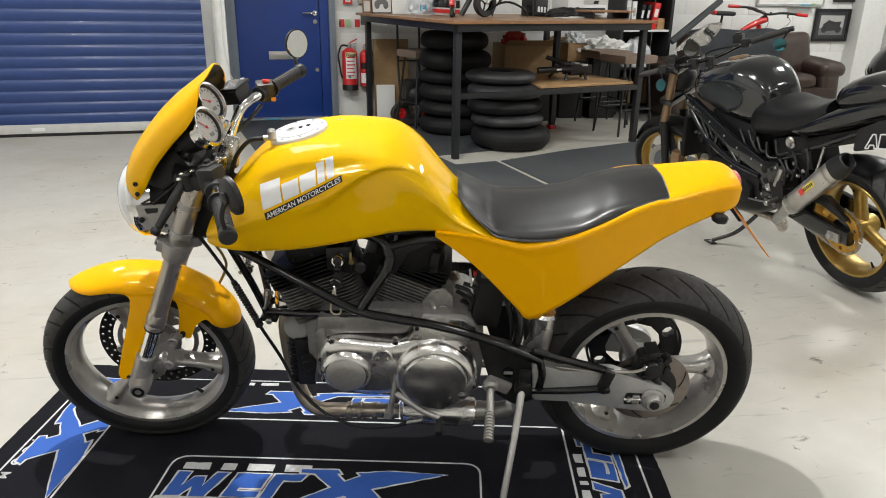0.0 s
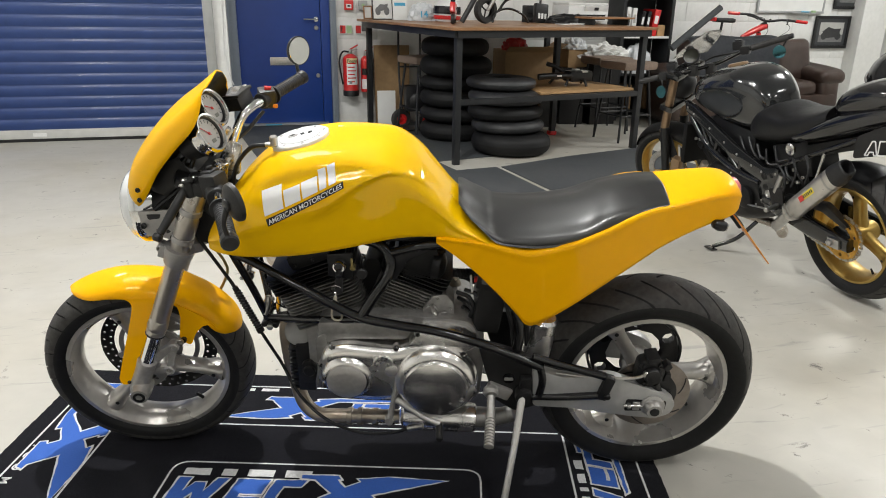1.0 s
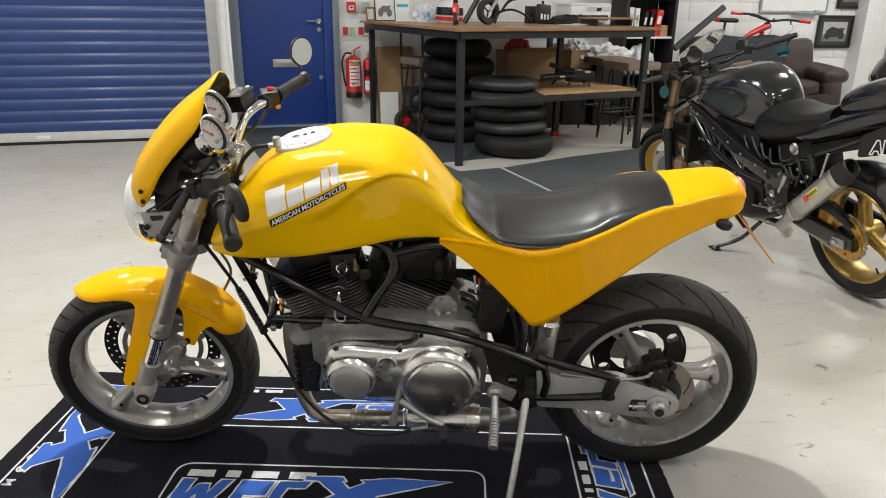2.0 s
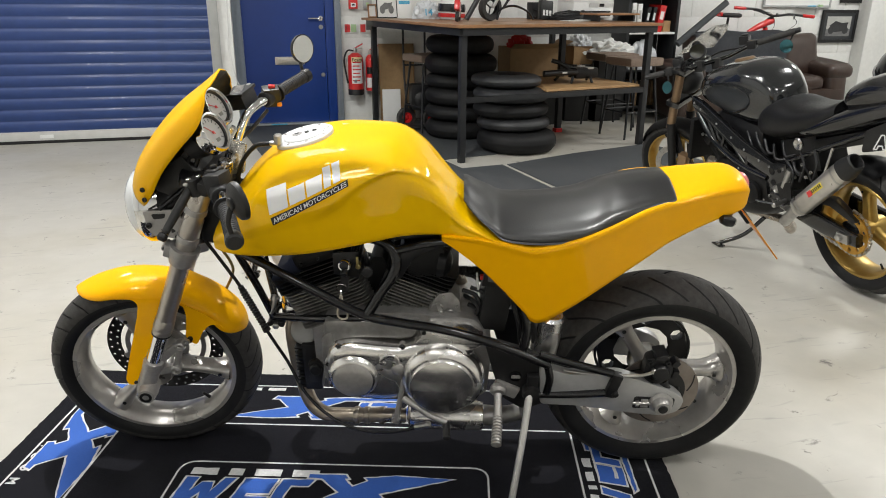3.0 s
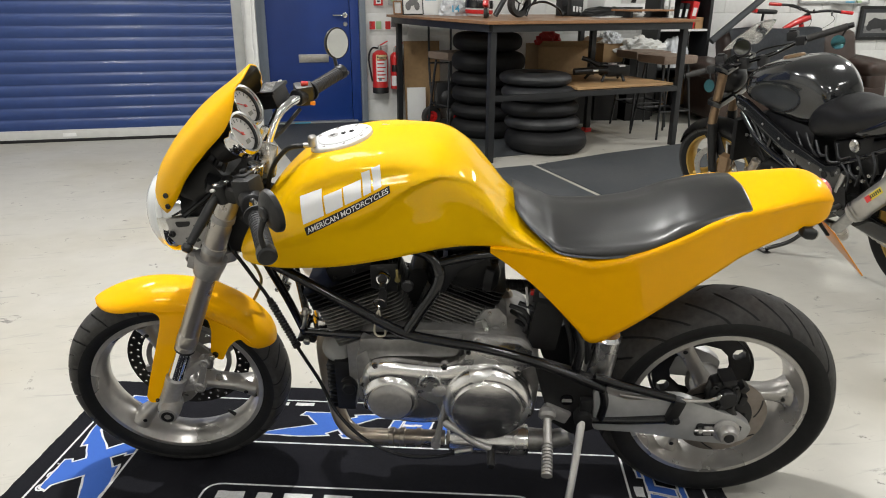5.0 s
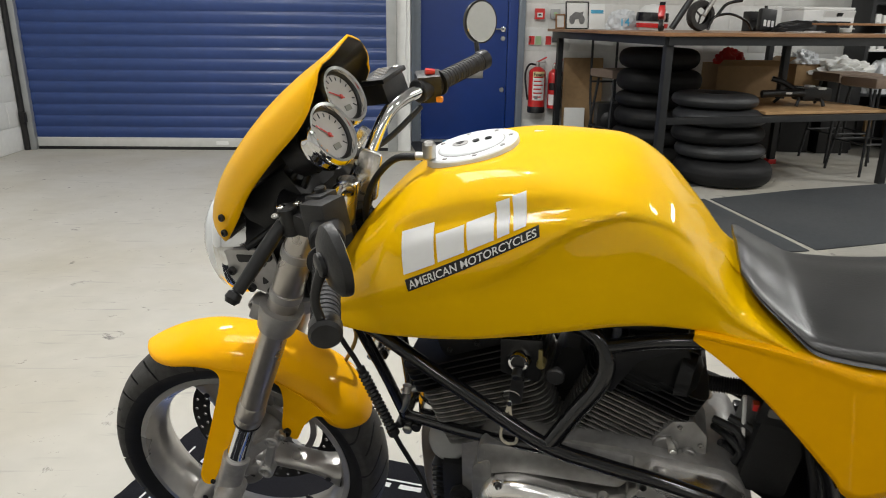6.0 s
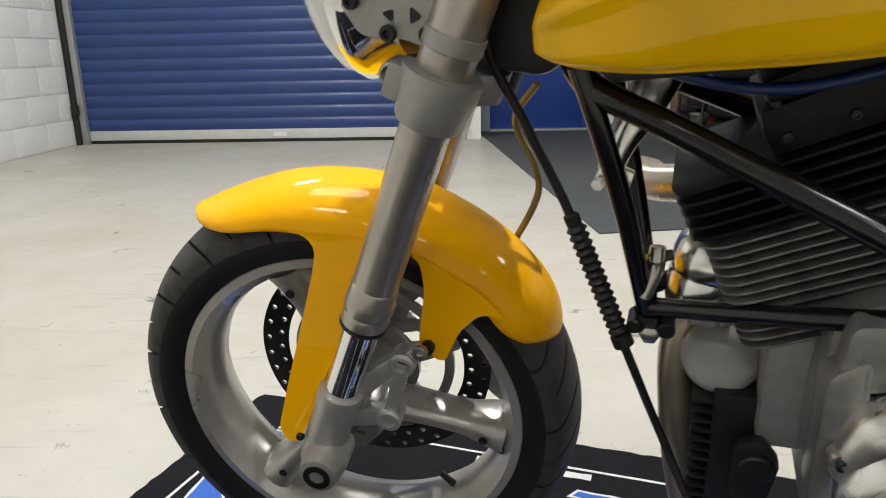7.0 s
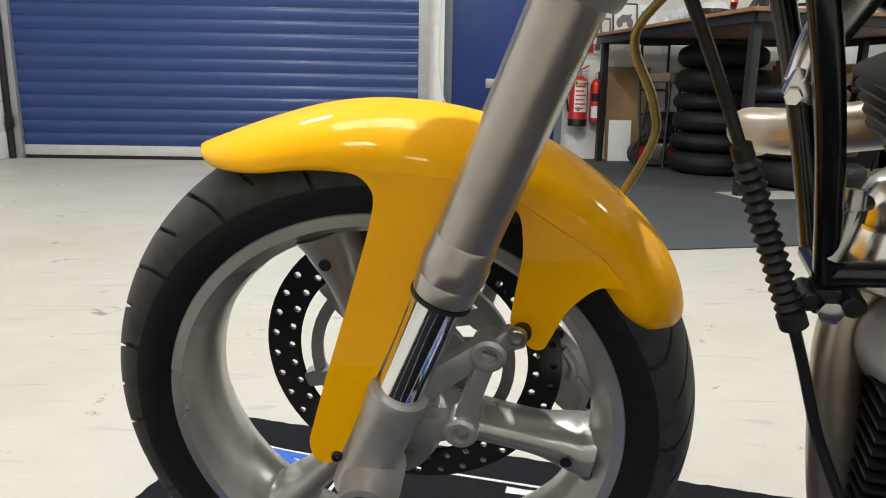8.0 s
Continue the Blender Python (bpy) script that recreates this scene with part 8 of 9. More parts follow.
def extinguisher(x, r, z0, z1, foam):
    ob = thing("fire_extinguisher", "red foam fire extinguisher with white label and black base" if foam else "slim red fire extinguisher with a black horn", "extinguisher", pose(x, WY - r - 0.015, z0), "wall extinguishers")
    h = z1 - z0 - 0.12
    part("cylinder", lathe_bm([(0.01, 0.02), (r, 0.03), (r, h - 0.05), (r * 0.92, h - 0.02), (r * 0.6, h), (r * 0.3, h + 0.012)], (0, 0, 0), (0, 0, 1), 32), RED, ob)
    part("valve", lathe_bm([(0.018, 0), (0.02, 0.02), (0.014, 0.05)], (0, 0, h + 0.008), (0, 0, 1), 16), STEEL, ob)
    part("handle", moved(box_bm((0, 0, 0), (0.10, 0.02, 0.012), 0.003), pose(0.035, 0, h + 0.075, 0, -28)), RED, ob)
    part("lever", moved(box_bm((0, 0, 0), (0.09, 0.018, 0.010), 0.003), pose(0.03, 0, h + 0.048, 0, -10)), STEEL, ob)
    part("wall_bracket", box_bm((0, r + 0.007, h * 0.8), (0.05, 0.012, 0.12), 0.002), DESK_STEEL, ob)

    def wrap(name, a0, a1, za, zb, mat, e=0.0015):
        rows = [[((r + e) * math.sin(a), -(r + e) * math.cos(a), z) for a in (radians(a0 + (a1 - a0) * k / 10) for k in range(11))] for z in (za, zb)]
        return part(name, loft_bm(rows), mat, ob)

    if foam:
        part("base_ring", lathe_bm([(r * 0.9, 0), (r + 0.003, 0.004), (r + 0.003, 0.055), (r, 0.06)], (0, 0, 0), (0, 0, 1), 32), PLASTIC, ob)
        wrap("label", -38, 48, 0.12, h * 0.80, WHITE)
        wrap("cream_band", -38, 48, h * 0.80, h * 0.93, EX_CREAM)
        part("word", text_bm("Foam", 0.047, 0.0006, pose(0.005, -r - 0.0035, h * 0.865) @ pose(0, 0, 0, 90)), SATIN, ob, "dark printed word")
        for k in range(6):
            wrap("printed_bar", -30, 22 + 12 * (k % 2), 0.145 + 0.036 * k, 0.157 + 0.036 * k, RED, 0.0022)
        wrap("dark_bar", -20, 0, 0.13, 0.16, TONES[1], 0.0026)
        part("hose", tube_bm([(-0.015, 0, h + 0.03), (-0.08, -0.01, h + 0.03), (-0.115, -0.01, h - 0.06), (-0.10, -0.02, h * 0.5), (-0.085, -0.03, 0.12)], 0.009, 10), PLASTIC, ob)
    else:
        wrap("label", -60, 20, 0.06, 0.16, WHITE)
        wrap("black_band", -55, 10, 0.2, h * 0.7, SATIN)
        part("horn", lathe_bm([(0.012, 0), (0.018, 0.05), (0.026, 0.17), (0.022, 0.172)], (0.028, -r - 0.025, h * 0.86), (0.0, -0.03, -1), 18), PLASTIC, ob)
        part("hose", tube_bm([(0.01, 0, h + 0.03), (0.05, -r * 0.6, h + 0.02), (0.03, -r - 0.025, h * 0.87)], 0.008, 10), PLASTIC, ob)
    return ob


EX_CREAM = material("label_cream", (0.75, 0.60, 0.32), 0.5, 0, 0.04, 30)
extinguisher(1.115, 0.078, 0.30, 0.83, True)
extinguisher(1.275, 0.052, 0.31, 0.81, False)


def wall_sign(x, z, w, h, ground, marks, label):
    ob = thing("safety_sign", label, "sign", pose(x, WY - 0.002, z))
    part("plate", box_bm((0, 0, 0), (w, 0.003, h), 0), ground, ob)
    for k, (u, v, a, b, m) in enumerate(marks):
        part("printed_bar", box_bm((u * w, -0.0022, v * h), (a * w, 0.0016, b * h), 0), m, ob)


wall_sign(1.09, 0.955, 0.125, 0.085, PAPER, [(-0.25, 0, 0.44, 0.9, RED), (0.25, 0, 0.44, 0.9, SIGN_GREEN), (-0.36, 0, 0.08, 0.6, PAPER)], "small red, white and green safety sign on the wall")
wall_sign(1.245, 0.955, 0.115, 0.085, PAPER, [(-0.25, 0, 0.46, 0.9, RED), (0.25, 0.1, 0.40, 0.6, TONES[1])], "small red and grey safety sign on the wall")
call = thing("fire_call_point", "red fire alarm call point on the wall", "alarm")
part("case", box_bm((1.12, WY - 0.02, 1.19), (0.09, 0.04, 0.095), 0.006), RED, call)
part("window", box_bm((1.12, WY - 0.0415, 1.18), (0.05, 0.004, 0.04), 0), PAPER, call)
part("printed_bar", box_bm((1.12, WY - 0.044, 1.182), (0.03, 0.002, 0.016), 0), TONES[2], call)
switch = thing("switch_box", "grey metal switch box on the wall", "switch")
part("case", box_bm((1.265, WY - 0.018, 1.19), (0.088, 0.036, 0.09), 0.006), GALV, switch)
part("rocker", box_bm((1.265, WY - 0.038, 1.19), (0.03, 0.006, 0.03), 0.002), SIGN_GREEN, switch)

SITE = Matrix.Translation((0.017, -0.054 * BACK, -0.039)) @ Matrix.Scale(1.054, 4)
PHOTO = [([(-0.34, -0.3), (0.34, -0.3), (0.34, 0.3), (-0.34, 0.3)], 0), ([(-0.34, -0.3), (0.34, -0.3), (0.34, -0.08), (-0.34, -0.08)], 1), (disc(-0.2, -0.12, 0.085, 1.35), 2), (disc(0.2, -0.12, 0.085, 1.35), 2), ([(-0.26, 0.02), (-0.1, 0.16), (0.08, 0.1), (0.26, 0.12), (0.22, -0.14), (-0.12, -0.18)], 2)]
framed("wall_picture", "black-framed photograph with a grey motorcycle shape", (7.09, WY - 0.012, 0.80), 0.52, 0.385, 0.035, SATIN, 0, 0, PHOTO)
framed("wall_picture", "black-framed dark photograph hung above another", (7.30, WY - 0.012, 1.265), 0.49, 0.385, 0.035, SATIN, 0, 0, PHOTO)
board = thing("whiteboard", "white dry-wipe board with a metal rim and pen tray", "whiteboard")
part("panel", box_bm((6.44, WY - 0.006, 1.55), (0.93, 0.012, 0.65), 0), WHITE_PAINT, board)
for c, s in [((6.44, WY - 0.009, 1.222), (0.96, 0.02, 0.025)), ((6.44, WY - 0.009, 1.878), (0.96, 0.02, 0.025)), ((5.972, WY - 0.009, 1.55), (0.024, 0.02, 0.63)), ((6.908, WY - 0.009, 1.55), (0.024, 0.02, 0.63))]:
    part("rim", box_bm(c, s, 0.002), GALV, board)
part("pen_tray", box_bm((6.60, WY - 0.045, 1.213), (0.36, 0.06, 0.012), 0.002), GALV, board)
solo("whiteboard_pen", cyl_bm((6.56, WY - 0.05, 1.227), (6.68, WY - 0.05, 1.227), 0.007, seg=12), CYAN, "blue whiteboard pen lying in the pen tray", "pen")
solo("board_eraser", box_bm((6.83 - 0.09, WY - 0.05, 1.232), (0.05, 0.03, 0.024), 0.003), SIGN_GREEN, "green board eraser lying in the pen tray", "eraser")
SITE = Matrix()
solo("wall_pier", box_bm((7.98, BACK - 0.11, CEILING / 2), (0.40, 0.20, CEILING - 0.01), 0.003), BLOCK, "white painted block pier standing out from the wall", "pier", "", "structure")

# ---- the black motorcycle parked behind ----
BLACK_GLOSS = material("black_bodywork", (0.006, 0.006, 0.007), 0.12, 0, 0.2, 30, coat=0.8, spec=0.4, stain=(0.014, 0.014, 0.016), rough_vary=0.04)
TANK_BLACK = material("black_metallic_tank", (0.010, 0.011, 0.0125), 0.17, 0.2, 0.3, 400, coat=1.0, stain=(0.018, 0.019, 0.021), rough_vary=0.05)
KNEE_GREY = material("knee_grip_grey", (0.050, 0.054, 0.060), 0.36, 0.4, 0.25, 300, coat=0.15)
SPROCKET = material("sprocket_gold", (0.66, 0.36, 0.06), 0.3, 0.7, 0.08, 60)
BLACK_FRAME = material("black_frame_paint", (0.005, 0.005, 0.0055), 0.14, 0, 0.2, 40, coat=0.9, spec=0.4)
TITANIUM = material("titanium_can", (0.66, 0.63, 0.59), 0.34, 0.9, 0.06, 30, 0.04, 300, stain=(0.45, 0.43, 0.40), stain_scale=5)
DARK_CASE = material("dark_crankcase", (0.020, 0.0195, 0.0195), 0.36, 0.6, 0.2, 60, 0.2, 250)
PLAIN_YELLOW = material("label_yellow", (0.75, 0.60, 0.05), 0.4, 0, 0.05, 30)
DIAL_DARK = material("dark_dial", (0.05, 0.05, 0.03), 0.2, 0, 0.1, 30)
SMOKED = glass("smoked_screen", (0.22, 0.22, 0.23), 0.05)
BLACK_SEAT = material("black_seat_cover", (0.008, 0.008, 0.009), 0.42, 0, 0.2, 50, 0.2, 300, spec=0.3)
MIRROR_TINT = material("bluish_mirror", (0.06, 0.17, 0.20), 0.1, 1.0, 0.02, 20)
black_bike = thing("parked_motorcycle", "black naked motorcycle with gold wheels on its side stand", "motorcycle", pose(2.831, 3.294, 0, 0, 0, -91.17) @ pose(0, 0, 0, 11) @ Matrix.Scale(1.015, 4))
rake2 = Vector((0.34, 0, 0.94)).normalized()
HEAD2 = Vector((-0.46, 0, 0.80))
TURN2 = Matrix.Translation(HEAD2) @ Matrix.Rotation(radians(24), 4, rake2) @ Matrix.Translation(-HEAD2)
FW2, RW2 = Vector((-0.735, 0, 0.305)), Vector((0.785, 0, 0.325))
wheel_f = wheel("front_wheel", FW2, FRONT_TYRE, 0.046, 26, 1.1, (80, 200, 320), TURN2, (GOLD, RUBBER, "gold three-spoke wheel"), black_bike)
wheel_r = wheel("rear_wheel", RW2, REAR_TYRE, 0.066, 22, 1.3, (95, 215, 335), Matrix(), (GOLD, RUBBER, "gold three-spoke wheel"), black_bike, 0.026, 1.9)
pf, pr = TURN2 @ Matrix.Translation(FW2), Matrix.Translation(RW2)
for side in (-1, 1):
    part("brake_disc", moved(drilled_disc(0.115, 0.152, side * 0.066, 0.005, 30, 2, 0.004), pf), STEEL, wheel_f, "drilled steel brake disc", 30)
sprocket = part("sprocket", moved(drilled_disc(0.060, 0.100, -0.106, 0.006, 10, 1, 0.010), pr), SPROCKET, wheel_r, "orange-gold drilled sprocket", 30)
for k in range(42):
    a = 2 * math.pi * k / 42
    part("sprocket_tooth", moved(plate_bm([(0.098, -0.0045), (0.107, -0.002), (0.107, 0.002), (0.098, 0.0045)], -0.100, -0.096, Matrix.Rotation(-a, 4, "Y")), pr), GOLD, sprocket)
part("hub_carrier", moved(ring_bm([(0.062, -0.094), (0.062, -0.106), (0.02, -0.110), (0.02, -0.07), (0.055, -0.07)], 40), pr), BLACK_FRAME, wheel_r)
chain = []
top, low = [(RW2.x - 0.104 * math.cos(radians(80)), RW2.z + 0.104 * math.sin(radians(80))), (0.24, 0.415)], [(RW2.x - 0.02, RW2.z - 0.105), (0.24, 0.335)]
for (ax, az), (bx, bz) in (top, low):
    n = int(math.hypot(bx - ax, bz - az) / 0.0159)
    for k in range(n):
        u = (k + 0.5) / n
        chain.append(box_bm((ax + (bx - ax) * u, -0.098 + 0.003 * (k % 2), az + (bz - az) * u), (0.0150, 0.008, 0.012), 0.003, (0, math.degrees(math.atan2(az - bz, bx - ax)), 0)))
for k in range(20):
    a = radians(-95 + 182 * k / 19)
    chain.append(box_bm((RW2.x + 0.107 * math.cos(a), -0.098 + 0.003 * (k % 2), RW2.z + 0.107 * math.sin(a)), (0.0150, 0.008, 0.012), 0.003, (0, 90 - math.degrees(a), 0)))
chain_ob = part("drive_chain", join(*chain), STEEL, black_bike, "worn steel drive chain")
tagged(chain_ob, "worn steel drive chain", kind="stuff")

# fork and front end
for side in (-0.1, 0.1):
    leg = part("fork_leg", moved(tube_bm([FW2 + Vector((0.045, side, 0.30)), FW2 + Vector((0.195, side, 0.66))], 0.026, 24), TURN2), BRONZE, black_bike, "bronze fork tube")
    part("slider", moved(tube_bm([FW2 + Vector((0.0, side, 0.0)), FW2 + Vector((0.058, side, 0.33))], [0.024, 0.029], 24), TURN2), SATIN, leg, "black lower fork leg")
    part("caliper", moved(box_bm(FW2 + Vector((0.10, side * 1.05, 0.07)), (0.06, 0.05, 0.12), 0.014, (0, 20, 0)), TURN2), BRONZE, leg)
    part("axle_nut", moved(cyl_bm(FW2 + Vector((0, side, 0)), FW2 + Vector((0, side * 1.35, 0)), 0.016, seg=16), TURN2), STEEL, leg)
for s, mat in ((0.46, BLACK_FRAME), (0.66, BLACK_FRAME)):
    c = FW2 + Vector((0.42 * s - 0.08, 0, s))
    part("fork_clamp", moved(box_bm(c, (0.085, 0.27, 0.035), 0.012, (0, 20, 0)), TURN2), mat, black_bike)
guard = []
for i in range(25):
    phi = radians(155 - 130 * i / 24)
    w = 0.072 * min(1, (i + 0.5) / 4, (24.5 - i) / 4) ** 0.5
    guard.append([(0.318 * math.cos(phi) - (0.03 * abs(t)) * math.cos(phi), w * t, 0.318 * math.sin(phi) - (0.03 * t * t) * math.sin(phi)) for t in (k / 6 - 1 for k in range(13))])
bm = moved(loft_bm(guard), pf)
bmesh.ops.solidify(bm, geom=bm.faces[:], thickness=0.003)
part("front_mudguard", bm, SATIN, black_bike, "dark grey front mudguard")
for side in (-1, 1):
    part("guard_stay", moved(plate_bm(round_poly([(-0.03, 0.24), (0.08, 0.26), (0.10, 0.12), (0.06, 0.10)], 0.015), side * 0.078 - 0.002, side * 0.078 + 0.002), pf), SATIN, black_bike)
BAR_PTS = [Vector(p) for p in [(-0.622, -0.275, 0.928), (-0.562, -0.190, 0.943), (-0.472, -0.09, 0.958), (-0.395, 0.08, 0.985), (-0.295, 0.20, 1.045), (-0.135, 0.335, 1.095)]]
bar = part("handlebar", tube_bm(BAR_PTS, 0.0125, 14), BLACK_FRAME, black_bike, "black tapered handlebar")
for s, outer, inner in ((-1, BAR_PTS[0], BAR_PTS[1]), (1, BAR_PTS[5], BAR_PTS[4])):
    d = (outer - inner).normalized()
    ahead = Vector((d.y, -d.x, 0)).normalized() * s * -1
    if ahead.x > 0:
        ahead = -ahead
    part("bar_grip", cyl_bm(inner + d * 0.02, outer, 0.0175, seg=20), RUBBER, bar, "black rubber grip")
    part("bar_end", cyl_bm(outer - d * 0.004, outer + d * 0.028, 0.014, seg=20), PLASTIC, bar)
    part("switch_block", box_bm(inner - d * 0.012, (0.048, 0.05, 0.046), 0.01, (0, 0, 38)), PLASTIC, bar)
    part("lever", tube_bm([inner + ahead * 0.035 - d * 0.02, inner + ahead * 0.055 + d * 0.06, outer + ahead * 0.03], [0.009, 0.006, 0.008], 10), SATIN, bar)
    part("reservoir", box_bm(inner - d * 0.06 + ahead * 0.03 + Vector((0, 0, 0.035)), (0.055, 0.055, 0.05), 0.012, (0, 0, 38)), PLASTIC, bar)
    part("reservoir_cap", cyl_bm(inner - d * 0.06 + ahead * 0.03 + Vector((0, 0, 0.058)), inner - d * 0.06 + ahead * 0.03 + Vector((0, 0, 0.068)), 0.02), SATIN, bar)
for s, at, face in ((-1, (-0.500, -0.235, 0.868), (0.3, -0.95, 0.15)), (1, (-0.16, 0.30, 1.02), (0.5, -0.85, 0.1))):
    mirror = part("mirror_shell", lathe_bm([(0.002, -0.014), (0.026, -0.010), (0.037, 0.0), (0.036, 0.003)], at, face, 24), PLASTIC, bar)
    part("mirror_glass", lathe_bm([(0.0355, 0.0032), (0.002, 0.0034)], at, face, 24), MIRROR_TINT, mirror, "bluish mirror glass")
    part("mirror_arm", tube_bm([Vector(at) - Vector(face) * 0.01, BAR_PTS[1] if s < 0 else BAR_PTS[5]], 0.005, 8), PLASTIC, mirror)
for s in (-1, 1):
    part("bar_clamp", box_bm((-0.435 + s * 0.018, s * 0.045, 0.958), (0.05, 0.045, 0.06), 0.008, (0, 0, 25)), SATIN, bar)
for k, (x, y, z) in enumerate([(-0.50, -0.05, 0.97), (-0.52, 0.03, 0.985), (-0.40, -0.04, 0.99)]):
    part("clamp_bolt", bolt_bm((x, y, z), (0.2, -0.3, 1), 0.008, 0.006), STEEL, bar)
clock = part("clock", lathe_bm([(0.005, 0), (0.03, 0.004), (0.046, 0.02), (0.048, 0.045), (0.042, 0.05)], (-0.50, -0.02, 1.02), (0.6, -0.55, 0.45), 32), PLASTIC, black_bike, "round black clock")
part("dial", lathe_bm([(0.0395, 0.0508), (0.002, 0.0508)], (-0.50, -0.02, 1.02), (0.6, -0.55, 0.45), 32), DIAL_DARK, clock, "dark clock dial")
lamp = part("headlight", moved(lathe_bm([(0.02, 0), (0.06, 0.02), (0.085, 0.06), (0.09, 0.10), (0.082, 0.108)], FW2 + Vector((0.24, 0, 0.575)), (-1, 0, -0.05), 32), TURN2), PLASTIC, black_bike)
part("lens", moved(lathe_bm([(0.082, 0.104), (0.05, 0.118), (0.003, 0.122)], FW2 + Vector((0.24, 0, 0.575)), (-1, 0, -0.05), 32), TURN2), CHROME, lamp)
screen = []
for i in range(15):
    u = i / 14
    half = 0.115 * (1 - 0.55 * u**2.2) if i < 14 else 0.03
    screen.append([(-0.62 + 0.24 * u - 0.05 * math.cos(t * 1.2), half * math.sin(t) / math.sin(1.2), 0.99 + 0.175 * u ** 0.9 - 0.01 * math.cos(t)) for t in (1.2 * (k / 8 - 1) for k in range(17))])
bm = moved(loft_bm(screen), Matrix.Rotation(radians(4), 4, "Y"))
bmesh.ops.solidify(bm, geom=bm.faces[:], thickness=0.003)
part("fly_screen", bm, SMOKED, black_bike, "small smoked fly screen")
for pts in ([(-0.52, -0.13, 0.98), (-0.60, -0.10, 0.90), (-0.55, -0.06, 0.78), (-0.42, -0.06, 0.72)], [(-0.40, 0.2, 1.02), (-0.55, 0.10, 0.98), (-0.58, 0.04, 0.85), (-0.5, 0.03, 0.74)], [(-0.62, -0.12, 0.9), (-0.66, -0.11, 0.7), (-0.68, -0.11, 0.5), (-0.66, -0.1, 0.38)]):
    part("cable", tube_bm(pts, 0.0055, 8), PLASTIC, black_bike)


def body_bm(stations, n=28, power=2.4, steps=7):
    """A closed body over stations (x, low, high, half width, height of the widest point 0..1)."""
    rows = []
    for x, low, high, hw, wz in spline(stations, steps):
        row = []
        mid = low + (high - low) * wz
        for k in range(n):
            a = 2 * math.pi * k / n
            c, s = math.cos(a), math.sin(a)
            row.append((x, hw * math.copysign(abs(c) ** (2 / power), c), mid + ((high - mid) if s > 0 else (mid - low)) * math.copysign(abs(s) ** (2 / power), s)))
        rows.append(row)
    return loft_bm(rows, True, True)


bm = body_bm([(-0.385, 0.80, 0.87, 0.05, 0.5), (-0.36, 0.785, 0.915, 0.10, 0.5), (-0.27, 0.755, 0.970, 0.150, 0.55), (-0.15, 0.730, 1.005, 0.168, 0.60), (-0.02, 0.710, 1.028, 0.168, 0.64), (0.08, 0.700, 1.030, 0.160, 0.66), (0.18, 0.710, 0.998, 0.135, 0.62), (0.25, 0.735, 0.930, 0.105, 0.55), (0.275, 0.77, 0.87, 0.06, 0.5)], 160, 2.5, 18)
def knee(x, z):
    """How far a point lies inside the tank's oval knee hollow, 0..1."""
    d = ((x + 0.09) / 0.215) ** 2 + ((z - 0.835 - 0.10 * (x + 0.09)) / 0.080) ** 2
    w = min(1.0, max(0.0, (1.12 - d) / 0.3))
    return w * w * (3 - 2 * w)


for v in bm.verts:
    v.co.y *= 1 - 0.13 * knee(v.co.x, v.co.z)
for f in bm.faces:
    c = f.calc_center_median()
    f.material_index = 1 if knee(c.x, c.z) > 0.85 else 0
tank2 = part("fuel_tank", bm, [TANK_BLACK, KNEE_GREY], black_bike, "gloss black tank with knee recesses", 60)
part("filler_cap", lathe_bm([(0.004, 0.012), (0.045, 0.012), (0.052, 0.006), (0.052, 0)], (-0.10, 0, 1.014), (-0.16, 0, 1), 32), BRONZE, tank2, "bronze filler cap")
for z0, z1, x0 in ((0.905, 0.925, -0.215), (0.885, 0.903, -0.222)):
    part("badge", plate_bm([(x0, z0), (x0 + 0.03, z0 + 0.006), (x0 + 0.036, z1), (x0 + 0.006, z1 - 0.004)], -0.166, -0.156), CHROME, tank2, "small chrome badge")
part("rider_seat", body_bm([(0.10, 0.67, 0.75, 0.075, 0.5), (0.18, 0.655, 0.83, 0.125, 0.55), (0.28, 0.665, 0.870, 0.145, 0.6), (0.42, 0.70, 0.855, 0.15, 0.6), (0.58, 0.755, 0.880, 0.145, 0.6), (0.68, 0.80, 0.92, 0.12, 0.5)], 28, 2.6), BLACK_SEAT, black_bike, "black leather seat")
part("tail_unit", body_bm([(0.38, 0.715, 0.765, 0.10, 0.5), (0.52, 0.715, 0.800, 0.135, 0.55), (0.70, 0.765, 0.885, 0.145, 0.55), (0.90, 0.835, 0.955, 0.125, 0.55), (1.08, 0.905, 0.99, 0.085, 0.5), (1.20, 0.96, 1.00, 0.03, 0.5)], 28, 2.8), BLACK_GLOSS, black_bike, "gloss black tail unit", 60)
part("seat_hump", body_bm([(0.70, 0.87, 0.935, 0.09, 0.5), (0.76, 0.875, 1.005, 0.125, 0.5), (0.88, 0.90, 1.045, 0.13, 0.55), (1.02, 0.94, 1.045, 0.11, 0.55), (1.14, 0.965, 1.015, 0.06, 0.5)], 28, 2.6), BLACK_GLOSS, black_bike, "rounded black seat hump", 60)
part("side_panel", plate_bm(round_poly([(0.84, 0.72), (1.12, 0.80), (1.16, 0.92), (0.98, 0.88), (0.86, 0.82)], 0.02), -0.118, -0.112), SATIN, black_bike)
LETTER_A = [(0, 0), (0.40, 1), (0.62, 1), (0.90, 0), (0.68, 0), (0.61, 0.24), (0.32, 0.24), (0.24, 0)]
LETTER_B = [(0, 0), (0, 1), (0.52, 1), (0.70, 0.86), (0.66, 0.60), (0.78, 0.40), (0.74, 0.10), (0.55, 0)]
